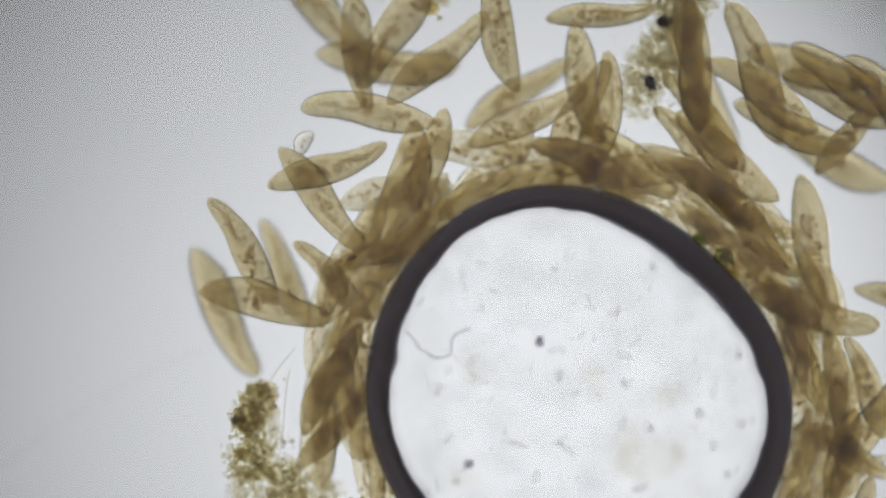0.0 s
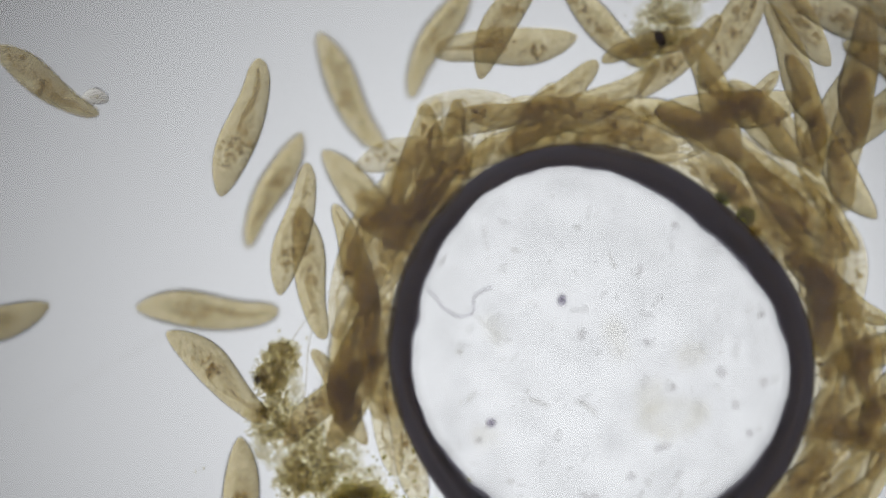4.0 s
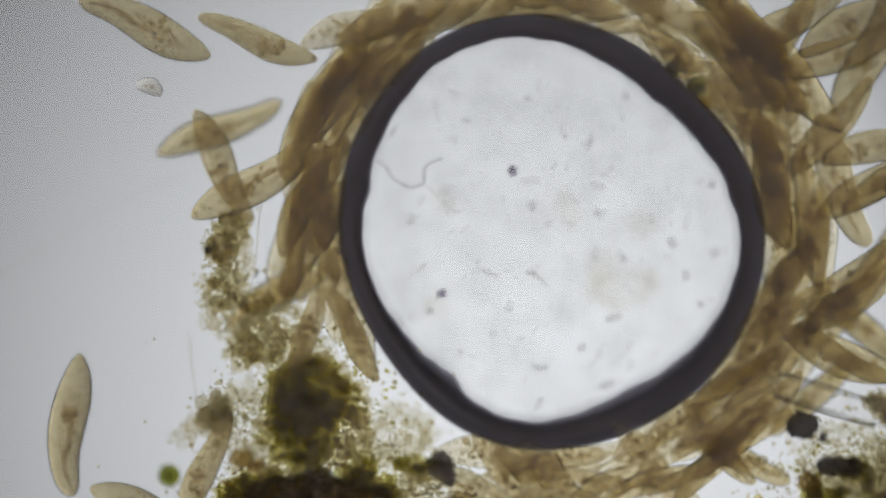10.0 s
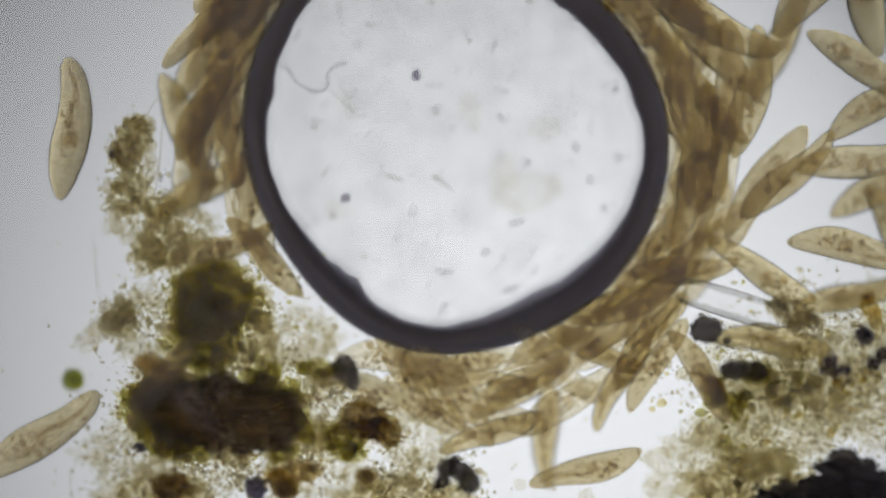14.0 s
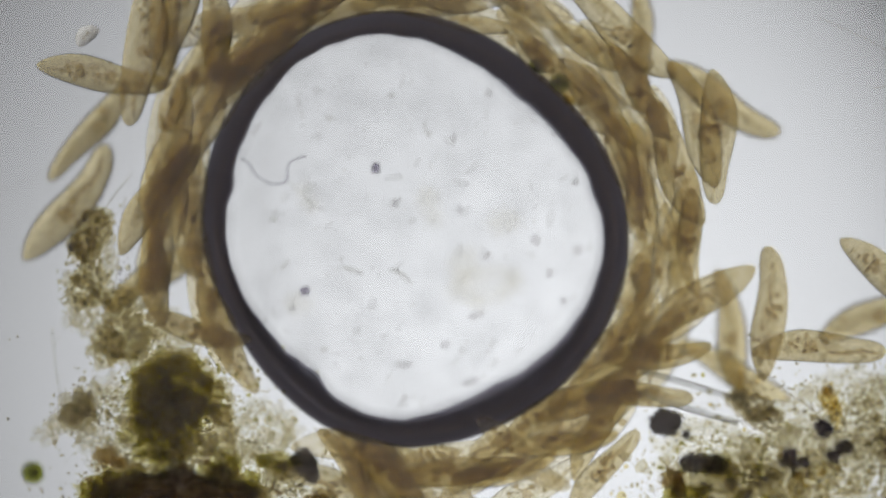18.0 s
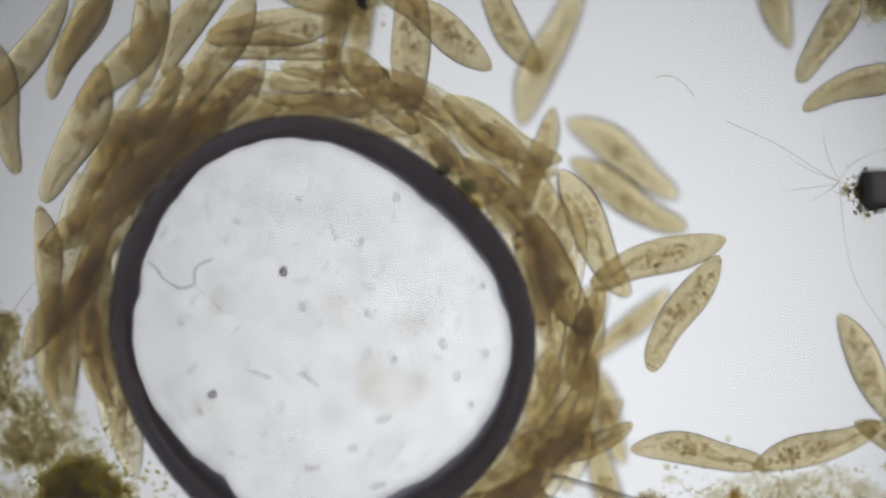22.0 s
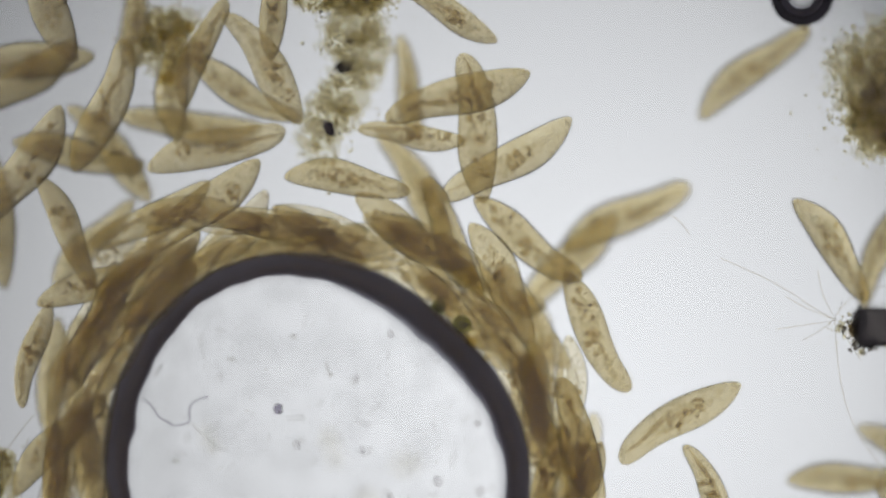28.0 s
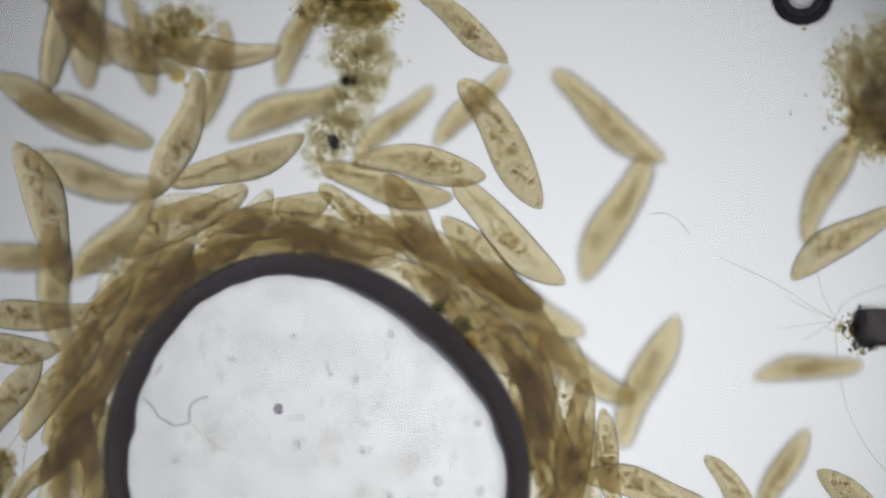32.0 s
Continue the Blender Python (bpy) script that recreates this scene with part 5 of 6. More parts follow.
    swim(223, [(0, 2, 510, 132, 66), (1, -10, 488, 132, 50), (2, -55, 490, 132, 53), (3, -68, 463, 132, 59), (6, -116, 443, 132, 15), (7, -99, 415, 132, 13), (8, -63, 462, 132, 8), (9, -67, 463, 132, 8), (10, -44, 474, 132, 5), (11, 15, 449, 132, -2), (17, 15, 449, 132, -2), (18, 57, 459, 132, -7), (19, 94, 417, 132, -13), (20, 79, 423, 132, -11), (21, 39, 459, 132, -5), (22, 94, 437, 132, -43), (23, 74, 506, 132, -75), (24, 92, 516, 132, -48), (25, 122, 502, 132, -35), (28, 55, 515, 132, -7), (29, 40, 512, 28, -14), (30, 40, 490, 132, -14), (31, 0, 620, 28, 17), (32, -55, 635, 28, 23)])
    swim(224, [(0, 212, 445, 141, 133), (1, 245, 446, 141, 145), (2, 330, 413, 141, 145), (3, 290, 440, 141, 144), (6, 367, 319, 141, 117), (7, 334, 242, 141, 148), (8, 454, 149, 141, 131), (9, 454, 164, 141, 108), (10, 498, 188, 141, 51), (11, 559, 155, 141, 63), (12, 572, 158, 141, 87), (13, 572, 129, 43, 63), (16, 605, 266, 43, 81), (17, 716, 190, 141, 43), (18, 817, -147, 43, 27), (19, 955, -57, 43, 30), (19.5, 958, -5, 92, 15), (20, 1012, 35, 141, -9), (21, 1162, 35, 141, -9), (24, 1162, 35, 141, -9), (25, 950, -52, 141, -6), (28, 945, -12, 43, 4), (29, 955, -52, 141, -7), (30, 930, -30, 141, -62), (31, 995, -80, 141, -28), (32, 972, -70, 141, -39)])
    swim(224, [(0, 12, 565, 87, 283), (1, -5, 588, 87, 301), (2, -30, 628, 87, 340), (3, 15, 573, 87, 320), (6, 15, 629, 87, 320), (21, 15, 629, 87, 320), (22, -39, 610, 87, 336), (23, -123, 731, 87, 291), (24, -150, 708, 87, 294), (25, -130, 718, 87, 292), (28, -130, 672, 87, 332), (29, -130, 1005, 87, 332), (30, -190, 782, 87, 406), (31, -192, 758, 87, 356), (32, -175, 742, 87, 359)])
    swim(224, [(0, -106, 548, 39, 34), (1, -105, 498, 143, 24), (2, -150, 480, 143, 32), (3, -185, 458, 143, 13), (6, -383, 352, 143, 19), (6.5, -477, 333, 143, 15), (7, -476, 346, 143, 7), (7.5, -496, 324, 143, 8), (8, -561, 314, 143, -60), (9, -501, 379, 143, -132), (10, -520, 343, 143, -200), (11, -466, 415, 143, -183), (12, -446, 178, 143, -177), (13, -448, 192, 143, -152), (16, -400, 211, 143, -126), (17, -599, 220, 39, -146), (18, -573, 173, 39, -128), (19, -562, 208, 143, -111), (20, -536, 152, 143, -85), (21, -488, 144, 143, -80), (22, -484, 117, 143, -83), (23, -418, 281, 39, -86), (24, -500, 386, 39, -148), (25, -491, 428, 143, -134), (28, -440, 425, 143, -63), (29, -482, 405, 143, -97), (30, -500, 415, 39, -131), (31, -520, 380, 39, -171), (32, -540, 380, 39, -176)])
    swim(225, [(0, 314, 308, 128, 311), (1, 320, 286, 128, 330), (2, 368, 306, 128, 324), (3, 394, 200, 128, 339), (6, 452, 89, 128, 297), (7, 459, 59, 128, 297), (8, 509, -31, 128, 353), (9, 398, -197, 128, 424), (10, 540, -112, 128, 397), (11, 584, -105, 128, 403), (12, 574, -120, 128, 382), (13, 592, -61, 128, 384), (16, 578, -116, 36, 449), (17, 558, -138, 36, 442), (18, 560, -180, 36, 460), (19, 660, -302, 36, 453), (20, 654, -310, 36, 487), (21, 634, -291, 36, 524), (22, 634, -460, 36, 524), (32, 634, -460, 36, 524)])
    swim(226, [(0, 1103, 410, 105, 247), (19, 1103, 410, 105, 247), (20, 952, 410, 39, 247), (21, 934, 469, 39, 251), (21.5, 883, 504, 72, 240), (22, 901, 542, 105, 243), (22.5, 917, 526, 105, 255), (23, 932, 521, 105, 261), (23.5, 937, 516, 105, 262), (24, 950, 506, 105, 257), (24.5, 953, 502, 105, 265), (25, 958, 505, 105, 268), (28, 915, 395, 105, 306), (29, 915, 385, 105, 275), (30, 925, 340, 39, 306), (31, 770, 392, 105, 328), (32, 930, 408, 105, 394)])
    swim(226, [(0, -390, 630, 152, 279), (0.5, -782, 371, 152, 330), (1, -918, 430, 152, 311), (1.5, -871, 435, 152, 264), (2, -825, 514, 152, 249), (2.5, -918, 457, 152, 312), (3, -1016, 503, 152, 326), (6, -803, 324, 152, 330), (6.5, -744, 148, 152, 278), (7, -688, 114, 152, 314), (7.5, -687, 95, 93, 320), (8, -666, 86, 34, 326), (8.5, -663, 100, 93, 322), (9, -627, 116, 152, 316), (10, -582, 118, 152, 297), (11, -474, 102, 152, 282), (12, -511, 73, 152, 276), (13, -526, 82, 34, 290), (16, -328, -196, 152, 301), (17, -364, -180, 152, 318), (18, -333, -190, 152, 298), (19, -333, -649, 152, 298), (32, -333, -649, 152, 298)])
    swim(228, [(0, 22, 420, 104, 155), (1, 112, 466, 104, 157), (2, 385, 458, 104, 133), (3, 365, 480, 104, 104), (6, 372, 319, 104, 110), (7, 404, 339, 104, 126), (8, 354, 344, 104, 118), (9, 334, 369, 104, 135), (10, 325, 373, 104, 140), (11, 514, 282, 104, 172), (12, 524, 258, 104, 174), (13, 524, 419, 104, 174), (17, 524, 419, 104, 174), (18, 524, 578, 104, 174), (19, 675, 380, 104, 116), (19.5, 760, 255, 104, 118), (20, 730, 142, 104, 110), (20.5, 725, 167, 104, 157), (21, 746, 284, 104, 239), (21.5, 922, 438, 104, 195), (22, 956, 440, 104, 199), (22.5, 927, 440, 104, 218), (23, 964, 424, 104, 230), (23.5, 975, 440, 72, 245), (24, 985, 451, 41, 250), (24.5, 991, 392, 72, 250), (25, 1005, 400, 104, 262), (28, 1005, 395, 41, 247), (29, 982, 345, 41, 262), (30, 1005, 480, 41, 286), (31, 962, 515, 104, 284), (32, 905, 505, 41, 246)])
    swim(228, [(0, 713, -217, 100, 157), (3, 713, -217, 100, 157), (6, 632, -217, 100, 157), (9, 632, -217, 100, 157), (10, 530, -217, 100, 157), (11, 516, -235, 100, 154), (12, 564, -242, 100, 139), (13, 552, -226, 100, 140), (16, 535, -269, 100, 175), (17, 531, -255, 100, 172), (18, 567, -252, 37, 153), (19, 590, -257, 100, 110), (19.5, 582, -229, 100, 120), (20, 560, -248, 100, 135), (20.5, 558, -200, 100, 125), (21, 552, -224, 100, 119), (22, 501, -253, 37, 112), (23, 501, -301, 37, 112), (32, 501, -301, 37, 112)])
    swim(231, [(0, -590, 272, 134, 123), (0.5, -606, 244, 86, 186), (1, -565, 276, 39, 157), (1.5, -615, 343, 39, 176), (2, -622, 322, 39, 143), (2.5, -677, 310, 39, 150), (3, -578, 333, 39, 221), (6, -588, 164, 39, 273), (6.5, -654, 86, 39, 288), (7, -706, -66, 39, 283), (7.5, -777, 52, 86, 267), (8, -734, -64, 134, 203), (9, -771, -188, 134, 200), (10, -480, -107, 39, 212), (11, -446, -85, 39, 222), (12, -456, -72, 39, 208), (13, -453, -94, 39, 213), (16, -455, -99, 39, 208), (17, -466, -105, 39, 207), (18, -456, -82, 39, 215), (19, -455, -87, 39, 214), (20, -453, -85, 39, 220), (21, -441, -81, 39, 232), (22, -479, -12, 39, 271), (23, -480, 111, 39, 265), (24, -492, 111, 39, 264), (25, -475, 100, 39, 254), (28, -465, 160, 39, 268), (29, -490, 115, 39, 260), (30, -495, 105, 39, 261), (31, -535, 105, 39, 303), (32, -550, 115, 134, 238)])
    swim(234, [(0, -339, 885, 146, 51), (1, -339, 813, 146, 51), (3, -339, 813, 146, 51), (6, -339, 629, 146, 51), (7, -339, 570, 146, 51), (20, -339, 570, 146, 51), (21, -339, 272, 146, 51), (22, -315, 294, 146, 47), (23, -328, 258, 146, 52), (24, -299, 338, 146, 42), (25, -416, 185, 146, 66), (28, -297, 350, 146, 40), (29, -301, 367, 146, 39), (30, -500, 298, 146, -4), (31, -480, 372, 146, -51), (32, -460, 320, 41, -82)])
    swim(235, [(0, -254, 885, 118, 214), (1, -254, 813, 118, 214), (3, -254, 813, 118, 214), (6, -254, 629, 118, 214), (7, -254, 580, 118, 214), (11, -254, 580, 118, 214), (12, -254, 463, 118, 214), (13, -254, 410, 118, 214), (17, -254, 410, 118, 214), (18, -185, 415, 118, 204), (19, -328, 298, 118, 228), (20, -324, 300, 118, 227), (21, -231, 365, 118, 212), (22, -214, 405, 118, 208), (23, -226, 478, 118, 153), (24, -275, 456, 118, 168), (25, -260, 455, 118, 158), (28, -290, 450, 118, 209), (29, -220, 460, 118, 210), (30, -320, 385, 118, 200), (31, -302, 378, 118, 208), (32, -300, 350, 118, 219)])
    swim(236, [(0, -453, 360, 116, 310), (0.5, -406, 287, 116, 298), (1, -428, 258, 116, 314), (1.5, -435, 267, 116, 315), (2, -495, 193, 116, 350), (2.5, -435, 229, 116, 355), (3, -470, 178, 116, 279), (6, -530, 136, 116, 285), (7, -446, -66, 116, 223), (8, -436, -56, 116, 234), (9, -431, -41, 116, 233), (10, -420, -12, 116, 243), (11, -411, 15, 116, 250), (12, -426, 158, 36, 225), (13, -418, 169, 36, 231), (16, -475, 141, 36, 272), (17, -474, 202, 36, 308), (18, -550, 274, 116, 352), (19, -655, 268, 36, 364), (20, -748, 268, 36, 364), (22, -748, 268, 36, 364), (23, -557, 241, 116, 353), (24, -490, 308, 116, 416), (25, -502, 300, 116, 416), (28, -560, 440, 36, 456), (29, -552, 390, 116, 446), (30, -502, 512, 116, 412), (31, -302, 522, 116, 378), (32, -230, 350, 116, 389)])
    swim(236, [(0, 327, 550, 134, 148), (1, 320, 596, 134, 178), (2, 355, 528, 134, 139), (3, 335, 603, 134, 130), (6, 335, 629, 134, 130), (21, 335, 629, 134, 130), (21.5, 326, 480, 134, 140), (22, 206, 542, 134, 146), (22.5, 312, 597, 134, 120), (23, 264, 546, 134, 191), (23.5, 218, 538, 134, 148), (24, 172, 531, 134, 106), (25, 200, 542, 134, 127), (28, 180, 500, 36, 122), (29, 158, 558, 134, 164), (30, 215, 612, 134, 197), (31, 230, 565, 134, 167), (32, 182, 542, 134, 174)])
    swim(238, [(0, 262, 435, 136, 139), (1, 305, 326, 136, 145), (2, 290, 328, 136, 138), (3, 305, 328, 136, 140), (6, 412, 79, 136, 127), (7, 399, 114, 136, 81), (8, 449, 34, 136, 99), (9, 386, 75, 136, 99), (10, 390, 88, 136, 103), (11, 381, 93, 136, 111), (12, 450, 0, 136, 90), (13, 440, 19, 136, 92), (16, 436, -130, 136, 73), (17, 467, 101, 136, 102), (18, 462, 118, 136, 112), (19, 475, 83, 136, 113), (19.5, 473, 86, 136, 120), (20, 450, 112, 136, 113), (20.5, 501, 124, 136, 115), (21, 456, 96, 136, 113), (21.5, 455, 80, 136, 120), (22, 421, 102, 136, 117), (23, 427, 131, 136, 120), (24, 425, 101, 136, 110), (25, 445, 50, 136, 105), (28, 465, 52, 136, 108), (29, 465, 50, 136, 106), (30, 468, 45, 136, 103), (31, 452, 90, 136, 85), (32, 460, 45, 136, 85)])
    swim(238, [(0, -370, 516, 100, 173), (1, -458, 518, 100, 242), (1.5, -463, 510, 67, 292), (2, -430, 456, 34, 253), (2.5, -463, 429, 34, 232), (3, -418, 540, 34, 300), (6, -523, 289, 34, 267), (7, -309, 344, 34, 222), (8, -454, 174, 34, 243), (9, -431, 264, 100, 276), (10, -425, 203, 100, 246), (11, -421, 275, 100, 273), (12, -411, 233, 100, 304), (13, -373, 229, 100, 276), (14.25, -346, 272, 100, 269), (15, -328, 300, 100, 267), (15.25, -321, 311, 100, 264), (15.38, -318, 316, 100, 317), (15.5, -314, 322, 100, 370), (16, -301, 344, 100, 401), (17, -429, 174, 100, 428), (18, -437, 133, 100, 433), (19, -392, 183, 100, 425), (20, -378, 210, 100, 421), (21, -394, 222, 100, 407), (22, -396, 207, 100, 394), (23, -393, 224, 100, 399), (24, -372, 264, 100, 409), (25, -385, 270, 100, 396), (28, -405, 230, 100, 428), (29, -400, 220, 100, 422), (30, -395, 205, 100, 413), (31, -402, 200, 100, 411), (32, -408, 140, 100, 414)])
    swim(238, [(0, 763, -70, 123, 270), (10, 763, -70, 123, 270), (11, 574, -70, 123, 270), (12, 619, -27, 123, 294), (13, 672, -174, 123, 349), (16, 730, -209, 123, 352), (17, 718, -205, 123, 358), (18, 716, -210, 123, 361), (19, 712, -214, 44, 364), (19.5, 720, -200, 84, 362), (20, 702, -202, 123, 359), (20.5, 720, -171, 123, 340), (21, 716, -166, 123, 332), (21.5, 674, -191, 123, 348), (22, 666, -210, 123, 354), (22.5, 679, -198, 123, 365), (23, 666, -301, 123, 354), (30, 666, -301, 123, 354), (31, 558, -80, 123, 409), (32, 580, -30, 123, 346)])
    swim(238, [(0, -88, 508, 135, 27), (1, 105, 470, 135, -16), (2, 12, 480, 135, 58), (3, -5, 458, 135, 47), (6, -11, 462, 135, 1), (7, 13, 442, 135, -2), (8, 33, 456, 135, -4), (9, 294, 364, 135, -24), (10, 590, 158, 135, 16), (11, 579, 188, 135, 12), (12, 599, 118, 135, -7), (13, 652, 209, 135, -30), (16, 825, -109, 135, -28), (17, 801, -95, 135, -31), (18, 847, -90, 135, -38), (19, 865, -110, 135, -33), (19.5, 873, -114, 135, -28), (20, 874, -125, 135, -27), (20.5, 873, -143, 135, -10), (21, 896, -164, 135, 6), (21.5, 874, -167, 135, -2), (22, 876, -200, 135, 19), (22.5, 836, 212, 135, 20), (23, 897, 196, 135, -7), (23.5, 923, 206, 135, -10), (24, 1042, 151, 135, -30), (25, 830, 58, 43, -100), (28, 830, -217, 43, -100), (32, 830, -217, 43, -100)])
    swim(239, [(0, 417, 590, 39, 348), (1, 420, 628, 39, 371), (2, 380, 608, 156, 356), (3, 449, 598, 156, 345), (6, 449, 629, 156, 345), (10, 449, 629, 156, 345), (11, 489, 350, 156, 383), (12, 489, 463, 156, 383), (17, 489, 463, 156, 383), (18, 489, 578, 156, 383), (20, 489, 578, 156, 383), (20.5, 416, 362, 156, 368), (21, 434, 334, 156, 365), (21.5, 260, 433, 156, 330), (22, 316, 357, 156, 332), (22.5, 360, 397, 156, 332), (23, 240, 436, 156, 313), (24, 202, 446, 156, 254), (25, 205, 450, 156, 254), (28, 165, 420, 156, 327), (29, 188, 430, 156, 297), (30, 192, 445, 156, 295), (31, 185, 430, 156, 303), (32, 185, 425, 156, 305)])
    swim(239, [(0, -553, 178, 119, 348), (0.5, -511, 197, 119, 305), (1, -548, 163, 119, 309), (1.5, -558, 119, 119, 308), (2, -598, 138, 119, 307), (2.5, -620, 124, 119, 305), (3, -615, 103, 119, 309), (6, -849, -271, 119, 324), (7, -778, -186, 28, 258), (7.5, -754, -281, 28, 335), (8, -686, -314, 28, 270), (9, -686, -633, 28, 270), (11, -686, -633, 28, 270), (12, -686, -759, 28, 270), (13, -638, -561, 119, 318), (16, -90, -434, 119, 318), (17, -59, -440, 119, 315), (18, -48, -427, 119, 315), (19, -48, -649, 119, 315), (32, -48, -649, 119, 315)])
    swim(240, [(0, 417, 165, 147, 345), (1, 388, 168, 147, 332), (2, 384, 178, 147, 331), (3, 530, 83, 42, 352), (6, 397, -71, 147, 432), (7, 411, -186, 147, 426), (8, 448, -165, 147, 430), (9, 472, 64, 147, 458), (10, 458, 23, 147, 460), (11, 444, 20, 147, 456), (12, 401, 248, 147, 482), (13, 452, 114, 147, 466), (16, 510, 81, 147, 440), (17, 568, 65, 147, 455), (18, 627, -147, 147, 448), (18.5, 621, -156, 147, 490), (19, 615, -164, 147, 533), (19.5, 606, -152, 147, 580), (20, 642, -130, 147, 558), (20.5, 623, -136, 147, 600), (21, 604, -142, 147, 643), (21.5, 569, -72, 147, 668), (22, 638, 40, 147, 599), (23, 640, 194, 147, 660), (23.5, 628, 292, 147, 665), (24, 655, 318, 147, 642), (24.5, 605, 321, 147, 635), (25, 580, 308, 147, 642), (28, 492, 245, 147, 658), (29, 475, 95, 42, 650), (30, 435, 245, 147, 675), (31, 468, 232, 147, 687), (32, 460, 185, 42, 688)])
    swim(240, [(0, 472, 535, 93, 160), (1, 530, 528, 30, 150), (2, 545, 518, 30, 159), (3, 520, 578, 93, 156), (6, 520, 629, 93, 156), (21, 520, 629, 93, 156), (22, 326, 560, 93, 121), (22.5, 284, 507, 93, 150), (23, 322, 461, 93, 112), (24, 278, 426, 93, 118), (24.5, 291, 416, 93, 115), (25, 288, 418, 93, 107), (28, 240, 410, 93, 115), (29, 260, 415, 93, 138), (30, 165, 440, 93, 167), (31, 150, 500, 93, 150), (32, 125, 505, 93, 167)])
    swim(241, [(0, -248, 610, 125, 43), (1, -362, 366, 125, 69), (1.5, -535, 295, 125, 68), (2, -572, 218, 125, 77), (2.5, -554, 186, 125, 105), (3, -538, 238, 125, 72), (6, -628, 174, 125, 95), (6.5, -716, 57, 125, 95), (7, -646, 104, 125, 83), (7.5, -677, 148, 125, 110), (8, -701, 132, 125, 65), (8.5, -730, 209, 125, 20), (9, -714, 194, 125, 11), (10, -585, 183, 42, 23), (11, -486, 235, 125, 43), (12, -494, 246, 125, 42), (13, -357, 264, 125, 54), (16, -364, 308, 125, 50), (17, -395, 257, 125, 57), (18, -443, 388, 42, 97), (19, -605, 393, 125, 67), (20, -748, 393, 125, 67), (21, -748, 393, 125, 67), (22, -514, 502, 125, 59), (23, -413, 586, 125, 65), (24, -412, 621, 125, 7), (25, -375, 685, 42, -25), (28, -375, 1005, 42, -25), (32, -375, 1005, 42, -25)])
    swim(244, [(0, -153, 885, 150, 60), (1, -153, 813, 150, 60), (3, -153, 813, 150, 60), (6, -153, 761, 150, 60), (23, -153, 761, 150, 60), (24, -102, 776, 150, 97), (25, -35, 692, 150, 81), (28, -90, 718, 150, 125), (29, -140, 720, 150, 92), (30, -132, 660, 150, 65), (31, -180, 732, 150, 87), (32, -242, 595, 150, 71)])
    swim(246, [(0, 452, 430, 29, 155), (0.5, 446, 413, 82, 198), (1, 440, 396, 134, 240), (2, 432, 483, 29, 280), (3, 430, 506, 134, 264), (6, 386, 354, 134, 210), (7, 334, 369, 134, 270), (8, 375, 206, 134, 299), (9, 319, 284, 134, 315), (10, 330, 306, 134, 312), (11, 409, 210, 134, 303), (12, 394, 168, 134, 315), (13, 397, 179, 134, 318), (16, 582, 126, 134, 303), (17, 536, 175, 134, 248), (18, 534, 166, 134, 271), (19, 580, 263, 134, 246), (19.5, 563, 290, 82, 242), (20, 542, 288, 29, 279), (20.5, 554, 276, 29, 290), (21, 516, 294, 29, 313), (21.5, 498, 323, 29, 364), (22, 536, 312, 29, 325), (22.5, 569, 283, 29, 310), (23, 552, 458, 29, 301), (23.5, 485, 544, 29, 220), (24, 430, 486, 29, 252), (24.5, 462, 487, 29, 235), (25, 370, 345, 29, 270), (28, 330, 335, 134, 297), (29, 350, 280, 134, 295), (30, 370, 210, 134, 300), (31, 378, 182, 134, 300), (32, 385, 158, 134, 298)])
    swim(246, [(0, 713, 428, 109, 147), (1, 713, 428, 109, 147), (2, 555, 428, 109, 147), (3, 512, 463, 109, 79), (6, 452, 389, 109, 32), (7, 632, 389, 109, 32), (8, 632, 389, 109, 32), (9, 444, 399, 109, 49), (10, 508, 318, 109, 23), (11, 544, 230, 43, 18), (12, 523, 198, 109, -16), (13, 477, 199, 109, -25), (16, 460, 188, 109, -33), (17, 481, 175, 109, -65), (18, 544, 228, 43, -32), (19, 492, 168, 43, -46), (19.5, 496, 157, 43, -50), (20, 500, 180, 43, -60), (20.5, 520, 190, 43, -55), (21, 544, 182, 43, -48), (21.5, 579, 204, 43, -35), (22, 541, 242, 43, -31), (22.5, 531, 254, 43, -50), (23, 442, 236, 43, -51), (23.5, 471, 259, 76, -98), (24, 460, 166, 109, -68), (24.5, 443, 273, 109, -98), (25, 432, 330, 109, -38), (28, 372, 408, 109, -37), (29, 310, 432, 109, -53), (30, 328, 430, 109, -46), (31, 342, 390, 109, -44), (32, 308, 365, 109, -42)])
    swim(247, [(0, -1193, 76, 126, 113), (1, -941, 76, 126, 113), (2, -705, 49, 126, 161), (2.5, -625, -62, 126, 125), (3, -437, -42, 126, 95), (6, -438, 59, 126, 61), (6.5, -449, 67, 126, 55), (7, -426, 52, 126, 58), (7.5, -449, 48, 126, 55), (8, -426, 52, 126, 58), (8.5, -439, 57, 126, 55), (9, -434, 52, 126, 59), (10, -425, 66, 126, 61), (11, -436, 45, 126, 58), (12, -426, 63, 126, 57), (13, -423, 64, 126, 58), (16, -452, 54, 126, 51), (17, -454, 62, 126, 53), (18, -456, 58, 126, 55), (19, -465, 46, 126, 48), (20, -418, 80, 126, 56), (21, -456, 34, 126, 41), (22, -456, 50, 126, 51), (23, -458, 56, 126, 53), (24, -440, 81, 126, 56), (25, -445, 55, 126, 47), (28, -460, 50, 126, 48), (29, -461, -46, 126, 96), (30, -525, 162, 126, 92), (31, -495, 205, 126, 93), (32, -455, 155, 126, 55)])
